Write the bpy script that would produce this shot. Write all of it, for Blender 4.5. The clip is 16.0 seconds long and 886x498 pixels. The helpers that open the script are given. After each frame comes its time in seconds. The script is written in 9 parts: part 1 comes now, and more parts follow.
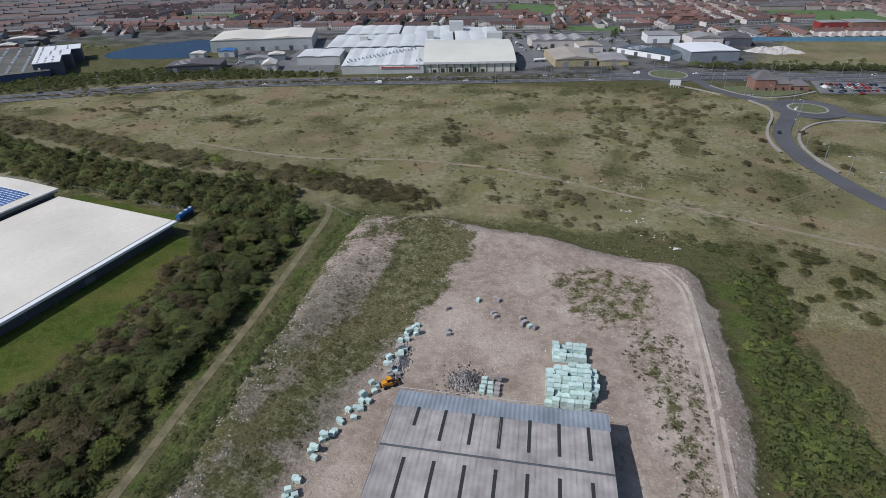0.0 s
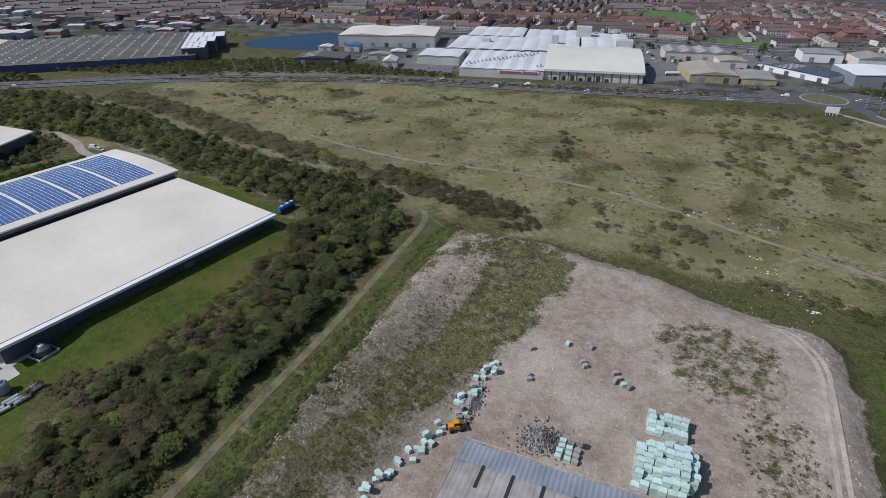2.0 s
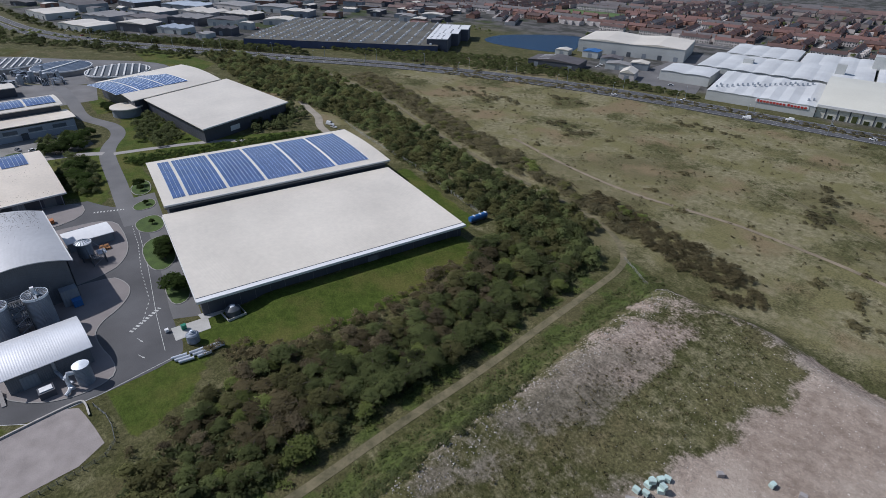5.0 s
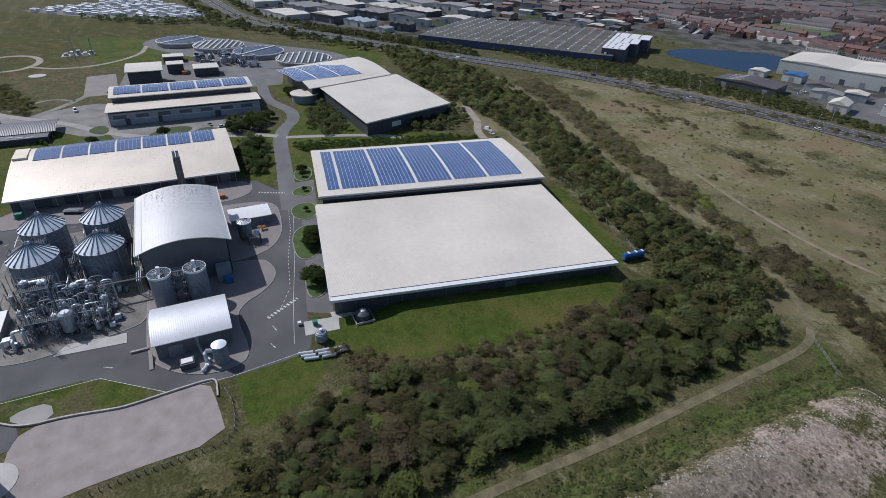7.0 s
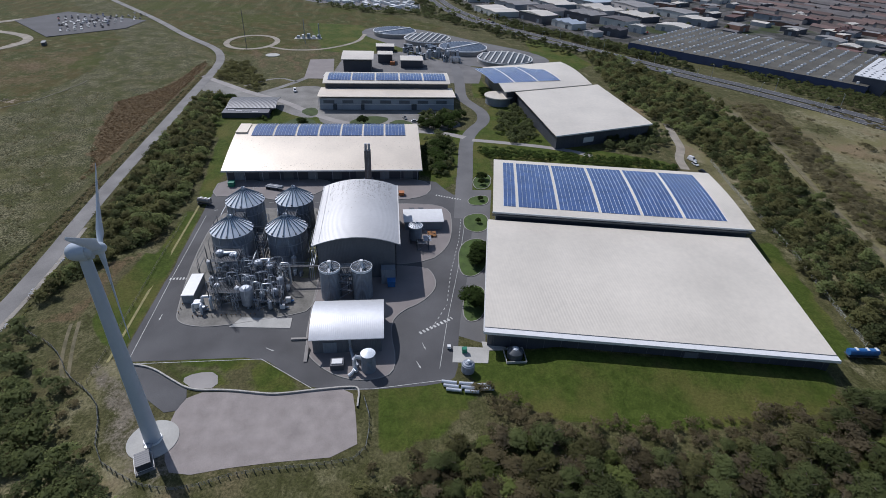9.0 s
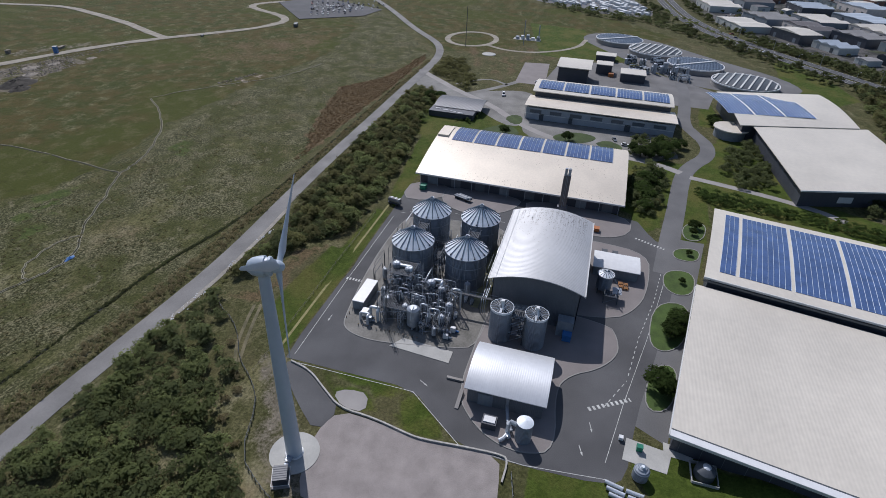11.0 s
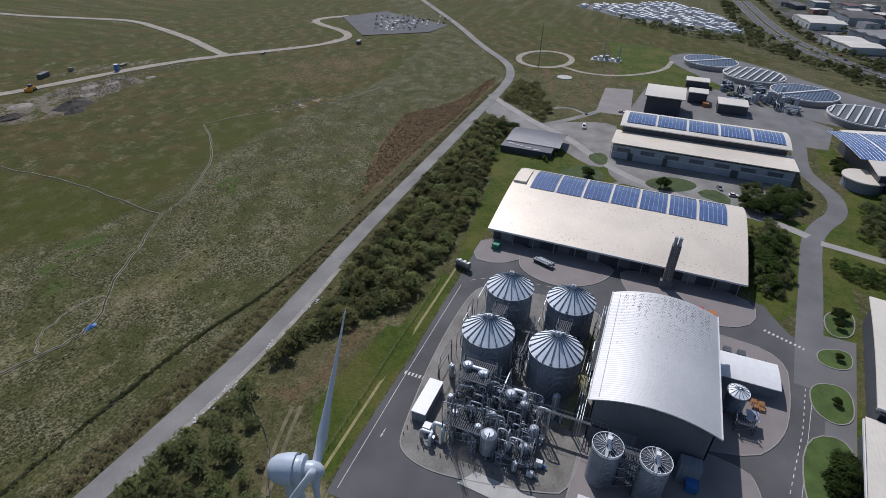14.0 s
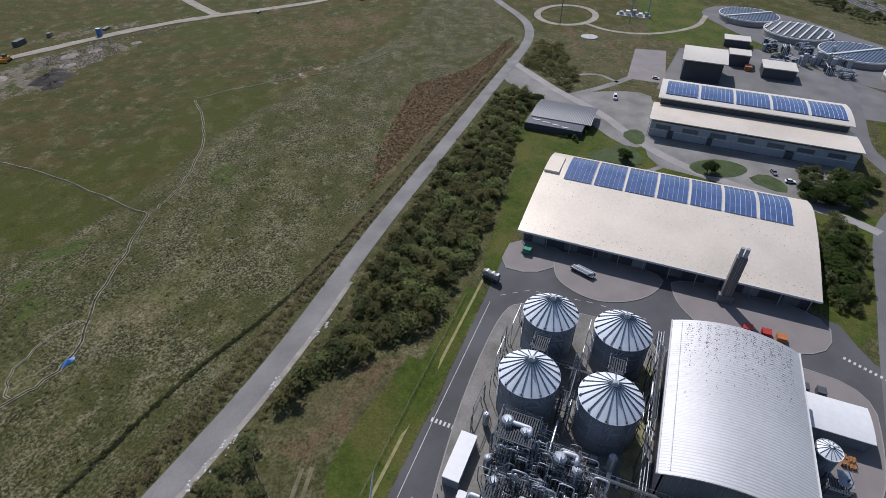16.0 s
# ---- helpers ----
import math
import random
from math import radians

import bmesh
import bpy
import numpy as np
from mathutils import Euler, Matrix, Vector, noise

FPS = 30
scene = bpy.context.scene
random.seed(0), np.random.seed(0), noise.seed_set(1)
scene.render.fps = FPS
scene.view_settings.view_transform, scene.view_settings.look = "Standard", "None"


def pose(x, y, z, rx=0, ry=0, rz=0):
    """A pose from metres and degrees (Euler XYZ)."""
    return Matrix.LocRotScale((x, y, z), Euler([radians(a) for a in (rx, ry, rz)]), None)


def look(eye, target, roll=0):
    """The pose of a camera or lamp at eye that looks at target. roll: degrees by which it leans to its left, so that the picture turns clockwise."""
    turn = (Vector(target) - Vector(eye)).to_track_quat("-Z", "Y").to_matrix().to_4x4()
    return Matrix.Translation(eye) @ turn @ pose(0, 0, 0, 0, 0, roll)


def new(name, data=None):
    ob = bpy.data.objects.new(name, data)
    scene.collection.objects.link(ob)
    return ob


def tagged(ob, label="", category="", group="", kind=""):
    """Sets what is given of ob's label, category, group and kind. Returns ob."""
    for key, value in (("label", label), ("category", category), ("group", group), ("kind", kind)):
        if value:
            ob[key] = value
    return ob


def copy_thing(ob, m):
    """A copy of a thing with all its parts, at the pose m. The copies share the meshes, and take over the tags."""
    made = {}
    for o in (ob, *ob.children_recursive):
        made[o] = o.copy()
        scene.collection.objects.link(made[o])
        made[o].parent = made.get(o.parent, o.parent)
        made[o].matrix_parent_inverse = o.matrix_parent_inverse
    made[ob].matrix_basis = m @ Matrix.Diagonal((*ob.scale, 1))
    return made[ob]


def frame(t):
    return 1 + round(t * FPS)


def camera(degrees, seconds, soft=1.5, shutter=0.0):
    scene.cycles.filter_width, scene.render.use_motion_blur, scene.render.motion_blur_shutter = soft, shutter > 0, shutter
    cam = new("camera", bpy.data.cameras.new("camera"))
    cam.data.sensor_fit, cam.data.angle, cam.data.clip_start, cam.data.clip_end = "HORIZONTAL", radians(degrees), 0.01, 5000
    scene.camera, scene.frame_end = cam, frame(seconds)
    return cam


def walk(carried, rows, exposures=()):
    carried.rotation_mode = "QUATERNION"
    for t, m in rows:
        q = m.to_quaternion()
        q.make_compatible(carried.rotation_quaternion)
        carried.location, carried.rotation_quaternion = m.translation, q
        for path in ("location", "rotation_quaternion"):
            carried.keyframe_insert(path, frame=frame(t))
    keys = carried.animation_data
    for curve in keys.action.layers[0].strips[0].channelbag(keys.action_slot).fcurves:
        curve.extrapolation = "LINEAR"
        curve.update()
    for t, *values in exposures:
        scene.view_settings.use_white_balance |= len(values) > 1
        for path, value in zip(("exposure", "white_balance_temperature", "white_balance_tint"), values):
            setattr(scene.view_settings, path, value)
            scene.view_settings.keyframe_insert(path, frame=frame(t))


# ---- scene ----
cam = camera(78.30, 16.0, soft=0.8)
# seconds, eye x y z, yaw, pitch, roll
ROWS = [
    (0, 7.93, 1.82, 108.80, 11.59, -30.44, -1.09),
    (0.5, 8.22, 6.25, 108.59, 14.64, -30.34, -0.94),
    (1, 7.95, 10.30, 108.78, 18.17, -30.33, -0.70),
    (1.5, 7.32, 13.87, 109.19, 21.15, -30.39, -0.44),
    (2, 6.18, 17.61, 109.05, 23.75, -30.35, -0.26),
    (2.5, 5.27, 21.30, 109.19, 27.04, -30.31, -0.09),
    (3, 3.81, 24.71, 109.76, 31.59, -30.39, 0.33),
    (3.5, 2.48, 28.07, 109.91, 36.04, -30.45, 0.58),
    (6, -10.09, 41.89, 110.65, 54.64, -30.78, 1.24),
    (6.5, -14.18, 43.34, 110.19, 58.96, -30.81, 1.42),
    (7, -17.71, 44.73, 110.84, 63.68, -30.98, 1.81),
    (7.5, -21.78, 46.30, 111.53, 68.68, -31.30, 1.90),
    (8, -26.07, 47.37, 112.22, 73.45, -31.53, 1.98),
    (8.5, -30.27, 47.75, 113.05, 78.42, -31.76, 2.14),
    (9, -35.01, 47.59, 113.47, 83.56, -31.98, 2.25),
    (9.5, -40.56, 46.84, 113.75, 89.12, -32.24, 2.48),
    (10, -46.23, 45.93, 114.17, 95.38, -32.58, 2.49),
    (12.5, -77.77, 32.01, 115.02, 110.50, -33.09, 2.49),
    (13, -84.21, 28.32, 115.01, 110.82, -32.95, 2.22),
    (13.5, -90.52, 24.18, 115.16, 110.91, -32.77, 1.99),
    (14, -97.22, 20.10, 114.92, 111.11, -32.51, 1.76),
    (14.3, -101.07, 17.65, 114.69, 111.17, -32.50, 1.63),
    (14.4, -102.36, 16.83, 114.61, 111.18, -33.18, 1.59),
    (14.5, -103.64, 16.01, 114.56, 111.20, -33.95, 1.55),
    (14.7, -106.41, 14.16, 114.71, 111.18, -35.60, 1.51),
    (14.9, -109.18, 12.31, 114.88, 111.16, -37.25, 1.48),
    (15, -110.56, 11.38, 114.97, 111.15, -37.60, 1.46),
    (15.5, -117.38, 6.69, 115.48, 111.37, -37.55, 1.27),
    (16, -124.36, 2.19, 116.06, 111.65, -37.46, 0.98),
]
walk(cam, [(t, pose(x, y, z, 90 + pitch, 0, yaw) @ pose(0, 0, 0, 0, 0, roll)) for t, x, y, z, yaw, pitch, roll in ROWS],
     [(0.0, 0.07, 6050, 12), (3.5, -0.04, 6000, 13), (9.0, -0.08, 6000, 14), (12.5, -0.14, 6050, 14), (16.0, 0.0, 6100, 15)])

# ---- world and light ----
SUN_AZ, SUN_EL = 35.0, 46.0          # the way the light travels over the plan, and its height
world = bpy.data.worlds.new("sky")
scene.world = world
world.use_nodes = True
_nt = world.node_tree
_sky = _nt.nodes.new("ShaderNodeTexSky")
_sky.sky_type, _sky.sun_disc = "NISHITA", False
_sky.sun_elevation, _sky.sun_rotation = radians(SUN_EL), radians(270 - SUN_AZ)
_nt.links.new(_sky.outputs[0], _nt.nodes["Background"].inputs[0])
_nt.nodes["Background"].inputs[1].default_value = 0.086
_sun = bpy.data.lights.new("sun", "SUN")
_sun.energy, _sun.angle, _sun.color = 3.65, radians(0.53), (1.0, 0.965, 0.925)
_sa, _se = radians(SUN_AZ), radians(SUN_EL)
_way = Vector((math.cos(_sa) * math.cos(_se), math.sin(_sa) * math.cos(_se), -math.sin(_se)))
sun_lamp = new("sun", _sun)
sun_lamp.matrix_world = look((-200, -200, 400), Vector((-200, -200, 400)) + _way)


# ---- materials ----
def mat(name, base, vary=0.18, scale=0.35, rough=0.7, metal=0.0, bump=0.15, fine=9.0, ribs=None, island=0.0, each=0.0, spec=0.5, dirt=None):
    """Two scales of noise over a base colour. ribs: (axis, pitch, depth) for profiled sheet. island, each: change from piece to piece."""
    m = bpy.data.materials.new(name)
    m.use_nodes = True
    nt = m.node_tree
    N, Lk = nt.nodes.new, nt.links.new
    p = nt.nodes["Principled BSDF"]
    tc = N("ShaderNodeTexCoord")
    big, small = N("ShaderNodeTexNoise"), N("ShaderNodeTexNoise")
    for n, s, d in ((big, scale, 5), (small, fine, 3)):
        n.inputs["Scale"].default_value, n.inputs["Detail"].default_value = s, d
        Lk(tc.outputs["Object"], n.inputs["Vector"])
    add = N("ShaderNodeMath"); add.operation = "MULTIPLY_ADD"
    Lk(small.outputs[0], add.inputs[0]); add.inputs[1].default_value = 0.45; Lk(big.outputs[0], add.inputs[2])
    last = add.outputs[0]
    for amount, node, socket in ((island, "ShaderNodeNewGeometry", "Random Per Island"), (each, "ShaderNodeObjectInfo", "Random")):
        if amount:
            g, k = N(node), N("ShaderNodeMath")
            k.operation = "MULTIPLY_ADD"
            Lk(g.outputs[socket], k.inputs[0]); k.inputs[1].default_value = amount; Lk(last, k.inputs[2])
            off = N("ShaderNodeMath"); off.operation = "SUBTRACT"; Lk(k.outputs[0], off.inputs[0]); off.inputs[1].default_value = amount / 2
            last = off.outputs[0]
    ramp = N("ShaderNodeValToRGB")
    Lk(last, ramp.inputs[0])
    e = ramp.color_ramp.elements
    e[0].position, e[1].position = 0.45, 1.0
    lo = dirt or [c * (1 - vary) for c in base]
    e[0].color, e[1].color = (*[c * (1 - vary) * 0.5 + l * 0.5 for c, l in zip(base, lo)], 1), (*[min(1, c * (1 + vary)) for c in base], 1)
    Lk(ramp.outputs[0], p.inputs["Base Color"])
    p.inputs["Roughness"].default_value, p.inputs["Metallic"].default_value = rough, metal
    p.inputs["Specular IOR Level"].default_value = spec
    height = small.outputs[0]
    if ribs:
        axis, pitch, depth = ribs
        sx, mu, si = N("ShaderNodeSeparateXYZ"), N("ShaderNodeMath"), N("ShaderNodeMath")
        Lk(tc.outputs["Object"], sx.inputs[0])
        mu.operation, si.operation = "MULTIPLY", "SINE"
        Lk(sx.outputs["XYZ".index(axis)], mu.inputs[0]); mu.inputs[1].default_value = 2 * math.pi / pitch
        Lk(mu.outputs[0], si.inputs[0])
        b2 = N("ShaderNodeBump"); b2.inputs["Strength"].default_value, b2.inputs["Distance"].default_value = depth, pitch * 0.2
        Lk(si.outputs[0], b2.inputs["Height"]); Lk(b2.outputs[0], p.inputs["Normal"])
    elif bump:
        b = N("ShaderNodeBump"); b.inputs["Strength"].default_value, b.inputs["Distance"].default_value = bump, 0.4 / fine
        Lk(height, b.inputs["Height"]); Lk(b.outputs[0], p.inputs["Normal"])
    return m


ASPHALT = mat("asphalt", (0.090, 0.089, 0.090), 0.36, 0.06, 0.9, fine=4, bump=0.3)
DARKROAD = mat("dark_asphalt", (0.078, 0.078, 0.082), 0.25, 0.05, 0.9, fine=3, bump=0.3)
ACCESSGREY = mat("bleached_asphalt", (0.205, 0.197, 0.186), 0.3, 0.09, 0.9, fine=3, bump=0.3)
ROADGREY = mat("worn_asphalt", (0.142, 0.140, 0.138), 0.25, 0.06, 0.9, fine=3, bump=0.3)
TRACK = mat("dirt_track", (0.300, 0.268, 0.215), 0.3, 0.15, 0.95, fine=2.5, bump=0.5)
FOOTPATH = mat("worn_footpath", (0.140, 0.118, 0.068), 0.5, 0.25, 0.95, fine=1.2, bump=0.5, dirt=(0.075, 0.078, 0.032))
CONCRETE = mat("concrete", (0.30, 0.28, 0.26), 0.18, 0.12, 0.85, fine=3, bump=0.15)
PALECONC = mat("pale_concrete", (0.43, 0.42, 0.385), 0.16, 0.2, 0.85, fine=3, bump=0.15)
BLOCKPAVE = mat("block_paving", (0.225, 0.200, 0.188), 0.16, 0.1, 0.85, fine=5, bump=0.3)
GRAVEL = mat("gravel", (0.292, 0.258, 0.238), 0.20, 0.25, 0.95, fine=3.5, bump=0.6)
KERB = mat("kerb_stone", (0.27, 0.26, 0.24), 0.15, 0.5, 0.8)
PAINT = mat("road_paint", (0.50, 0.50, 0.47), 0.35, 0.7, 0.7, fine=5)
WHITEROOF = mat("weathered_white_roof", (0.655, 0.602, 0.510), 0.12, 0.035, 0.45, fine=0.6, ribs=("Y", 1.0, 0.06))
CREAMROOF = mat("cream_metal_roof", (0.70, 0.62, 0.505), 0.14, 0.05, 0.45, metal=0.15, fine=1.2, ribs=("Y", 1.1, 0.02))
SILVERROOF = mat("silver_profiled_roof", (0.50, 0.50, 0.50), 0.10, 0.06, 0.55, metal=0.25, fine=0.8, ribs=("X", 0.75, 0.2))
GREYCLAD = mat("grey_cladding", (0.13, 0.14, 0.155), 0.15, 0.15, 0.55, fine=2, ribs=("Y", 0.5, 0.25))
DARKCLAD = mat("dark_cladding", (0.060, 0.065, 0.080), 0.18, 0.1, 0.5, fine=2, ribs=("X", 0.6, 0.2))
BLUEGREY = mat("blue_grey_cladding", (0.21, 0.235, 0.26), 0.14, 0.12, 0.5, fine=2, ribs=("Y", 0.8, 0.2))
TRIM = mat("pale_trim", (0.62, 0.62, 0.60), 0.08, 0.3, 0.5)
LIGHTCLAD = mat("pale_cladding", (0.44, 0.45, 0.43), 0.15, 0.06, 0.6, fine=1.5, ribs=("X", 1.0, 0.06))
CREAMCLAD = mat("cream_cladding", (0.55, 0.54, 0.46), 0.12, 0.06, 0.6, fine=1.5)
GLASSDARK = mat("dark_glazing", (0.025, 0.03, 0.035), 0.2, 1.0, 0.12, bump=0.0)
STEEL = mat("galvanised_steel", (0.34, 0.37, 0.41), 0.25, 0.5, 0.5, metal=0.45, fine=4)
# Silo walls toned dark, tops pale: shade and sunlight put into the steel colours.
SILOSIDE = mat("shade_dark_corrugated_steel", (0.25, 0.28, 0.32), 0.18, 0.25, 0.5, metal=0.4, fine=2, ribs=("Z", 0.45, 0.8))
SILOTOP = mat("sun_pale_roof_steel", (0.78, 0.82, 0.85), 0.10, 0.4, 0.5, metal=0.1, fine=3)
LAGGING = mat("bright_pipe_lagging", (0.60, 0.63, 0.66), 0.2, 0.7, 0.45, metal=0.4, fine=3)
DARKSTEEL = mat("dark_painted_steel", (0.07, 0.08, 0.09), 0.2, 0.8, 0.55)
TURBINE = mat("pale_turbine_paint", (0.44, 0.50, 0.56), 0.05, 0.15, 0.4, fine=1)
SOLAR = mat("solar_cells", (0.066, 0.112, 0.245), 0.30, 0.25, 0.25, fine=2.2, bump=0.02, island=0.2, spec=0.8)
SOLARLINE = mat("panel_edge", (0.55, 0.62, 0.72), 0.1, 0.8, 0.4, metal=0.4)
BALE = mat("mint_bale_wrap", (0.46, 0.58, 0.53), 0.28, 0.8, 0.35, fine=5, bump=0.5, each=0.3)
WASTE = mat("mixed_waste", (0.20, 0.185, 0.175), 0.6, 1.1, 0.8, fine=6, bump=0.6, island=0.9, each=0.5)
YELLOW = mat("yellow_plant_paint", (0.62, 0.26, 0.015), 0.15, 1.0, 0.45)
RUBBER = mat("rubber", (0.025, 0.025, 0.026), 0.2, 2.0, 0.85)
BLUE = mat("blue_paint", (0.035, 0.14, 0.36), 0.15, 0.8, 0.4)
RED = mat("red_paint", (0.42, 0.035, 0.025), 0.15, 0.8, 0.4)
GREENPAINT = mat("green_paint", (0.02, 0.20, 0.12), 0.15, 0.8, 0.45)
ORANGE = mat("orange_paint", (0.44, 0.16, 0.05), 0.15, 0.8, 0.5)
WHITE = mat("white_paint", (0.72, 0.72, 0.71), 0.06, 0.6, 0.45)
TIMBER = mat("grey_timber", (0.22, 0.19, 0.15), 0.3, 1.0, 0.85, fine=8)
FENCE = mat("fence_wire", (0.25, 0.26, 0.25), 0.2, 1.0, 0.6, metal=0.5)
BRICK = mat("house_brick", (0.23, 0.125, 0.09), 0.25, 0.2, 0.85, fine=3, each=0.5)
RENDERWALL = mat("pale_house_render", (0.56, 0.51, 0.47), 0.15, 0.2, 0.85, each=0.4)
TILE = mat("red_roof_tiles", (0.128, 0.068, 0.057), 0.3, 0.12, 0.8, fine=2, each=0.9, dirt=(0.06, 0.045, 0.042))
SLATE = mat("grey_roof_slates", (0.115, 0.105, 0.105), 0.25, 0.12, 0.75, fine=2, each=0.5)
RUST = mat("rusty_sheet", (0.31, 0.285, 0.265), 0.45, 0.07, 0.6, fine=0.35, ribs=("X", 1.2, 0.10), dirt=(0.05, 0.042, 0.036))
OLDROOF = mat("old_works_roof", (0.098, 0.092, 0.074), 0.4, 0.05, 0.85, fine=0.7)
BARK = mat("bark", (0.10, 0.08, 0.06), 0.3, 1.0, 0.9, fine=8)
WATER = mat("lake_water", (0.010, 0.034, 0.078), 0.15, 0.02, 0.25, fine=0.8, bump=0.06, spec=0.02)


def leaf(name, base, spread=0.13):
    """Leaf clumps: matt, and letting some light through."""
    m = mat(name, base, 0.40, 0.09, 0.85, fine=0.5, bump=0.0, island=spread, each=0.5, spec=0.1)
    nt = m.node_tree
    p, out = nt.nodes["Principled BSDF"], nt.nodes["Material Output"]
    tr, mx = nt.nodes.new("ShaderNodeBsdfTranslucent"), nt.nodes.new("ShaderNodeMixShader")
    nt.links.new(p.inputs["Base Color"].links[0].from_socket, tr.inputs[0])
    mx.inputs[0].default_value = 0.58
    nt.links.new(p.outputs[0], mx.inputs[1]); nt.links.new(tr.outputs[0], mx.inputs[2]); nt.links.new(mx.outputs[0], out.inputs[0])
    return m


LEAVES = [leaf("mid_green_leaves", (0.152, 0.178, 0.070)), leaf("dark_green_leaves", (0.104, 0.122, 0.052)),
          leaf("brown_green_twigs", (0.176, 0.150, 0.082)), leaf("fresh_green_leaves", (0.205, 0.242, 0.076)),
          leaf("bare_grey_twigs", (0.210, 0.176, 0.108)), leaf("olive_scrub", (0.159, 0.159, 0.065)), leaf("grey_brown_twigs", (0.178, 0.160, 0.092)), leaf("budding_olive", (0.160, 0.158, 0.068))]
EVERGREEN = leaf("evergreen_leaves", (0.055, 0.085, 0.022))
FIELDLEAF = leaf("field_olive_scrub", (0.222, 0.196, 0.106))


# ---- mesh tools ----
class Build:
    """Gathers vertices and faces, and becomes one mesh object."""

    def __init__(self):
        self.v, self.f = [], []

    def add(self, verts, faces):
        n = len(self.v)
        self.v += [tuple(q) for q in verts]
        self.f += [tuple(n + i for i in q) for q in faces]
        return self

    def box(self, x0, x1, y0, y1, z0, z1, turn=0.0):
        c, s = math.cos(radians(turn)), math.sin(radians(turn))
        mx, my = (x0 + x1) / 2, (y0 + y1) / 2
        pts = []
        for z in (z0, z1):
            for x, y in ((x0, y0), (x1, y0), (x1, y1), (x0, y1)):
                dx, dy = x - mx, y - my
                pts.append((mx + c * dx - s * dy, my + s * dx + c * dy, z))
        return self.add(pts, [(3, 2, 1, 0), (4, 5, 6, 7), (0, 1, 5, 4), (1, 2, 6, 5), (2, 3, 7, 6), (3, 0, 4, 7)])

    def prism(self, poly, z0, z1):
        a = sum(p[0] * q[1] - q[0] * p[1] for p, q in zip(poly, poly[1:] + poly[:1]))
        poly = poly if a > 0 else poly[::-1]
        n = len(poly)
        self.add([(x, y, z0) for x, y in poly] + [(x, y, z1) for x, y in poly],
                 [tuple(range(n, 2 * n))] + [(i, (i + 1) % n, n + (i + 1) % n, n + i) for i in range(n)])
        return self

    def cyl(self, x, y, z0, z1, r, seg=16, r1=None, cap=True):
        r1 = r if r1 is None else r1
        a = [2 * math.pi * i / seg for i in range(seg)]
        pts = [(x + r * math.cos(t), y + r * math.sin(t), z0) for t in a] + [(x + r1 * math.cos(t), y + r1 * math.sin(t), z1) for t in a]
        fs = [(i, (i + 1) % seg, seg + (i + 1) % seg, seg + i) for i in range(seg)]
        if cap:
            fs += [tuple(range(seg, 2 * seg)), tuple(range(seg - 1, -1, -1))]
        return self.add(pts, fs)

    def tube(self, pts, r, seg=6):
        """A round bar through the points."""
        pts, r = [Vector(p) for p in pts], float(r)
        rings = []
        for i, p in enumerate(pts):
            d = (pts[min(i + 1, len(pts) - 1)] - pts[max(i - 1, 0)]).normalized()
            side = d.cross(Vector((0, 0, 1)) if abs(d.z) < 0.95 else Vector((1, 0, 0))).normalized()
            up = side.cross(d)
            rings.append([p + r * (math.cos(2 * math.pi * k / seg) * side + math.sin(2 * math.pi * k / seg) * up) for k in range(seg)])
        fs = []
        for i in range(len(pts) - 1):
            for k in range(seg):
                fs.append((i * seg + k, i * seg + (k + 1) % seg, (i + 1) * seg + (k + 1) % seg, (i + 1) * seg + k))
        fs += [tuple(range(seg - 1, -1, -1)), tuple((len(pts) - 1) * seg + k for k in range(seg))]
        return self.add([q for ring in rings for q in ring], fs)

    def arch(self, x0, x1, y0, y1, eave, rise, thick, axis="y", n=14, back=None, skew=0.0):
        """A curved roof sheet over a rectangle. axis: the way across which it arches. back: the far eave's height."""
        back = eave if back is None else back
        top, bot = [], []
        for i in range(n + 1):
            u = i / n
            z = eave + (back - eave) * u + rise * (1 - (2 * u - 1) ** 2)
            for w in (0, 1):
                if axis == "y":
                    x, y = (x0, x1)[w], y0 + (y1 - y0) * u
                else:
                    x, y = x0 + (x1 - x0) * u, (y0, y1)[w]
                top.append((x, y, z)); bot.append((x, y, z - thick))
        k = len(top)
        fs = []
        for i in range(n):
            a, b, c, d = 2 * i, 2 * i + 1, 2 * i + 3, 2 * i + 2
            fs += [(a, b, c, d), (k + d, k + c, k + b, k + a), (a, d, k + d, k + a), (b, k + b, k + c, c)]
        fs += [(0, k, k + 1, 1), (2 * n, 2 * n + 1, k + 2 * n + 1, k + 2 * n)]
        return self.add(top + bot, fs)

    def object(self, name, material, smooth=False):
        me = bpy.data.meshes.new(name)
        me.from_pydata(self.v, [], self.f)
        bm = bmesh.new(); bm.from_mesh(me)
        if len(bm.faces) < 40000:
            bmesh.ops.recalc_face_normals(bm, faces=bm.faces)
        bm.to_mesh(me); bm.free()
        me.materials.append(material)
        if smooth:
            me.polygons.foreach_set("use_smooth", [True] * len(me.polygons))
            me.set_sharp_from_angle(angle=radians(40))
        return new(name, me)


def part(name, b, material, parent, label="", smooth=False):
    ob = b.object(name, material, smooth)
    ob.parent = parent
    return tagged(ob, label)


def thing(name, label, category, m=None, group=""):
    ob = new(name)
    ob.empty_display_size = 0.5
    ob.matrix_world = m or Matrix.Identity(4)
    return tagged(ob, label, category, group)


def setting(name, b, material, label, category, smooth=False):
    return tagged(b.object(name, material, smooth), label, category, kind="structure")


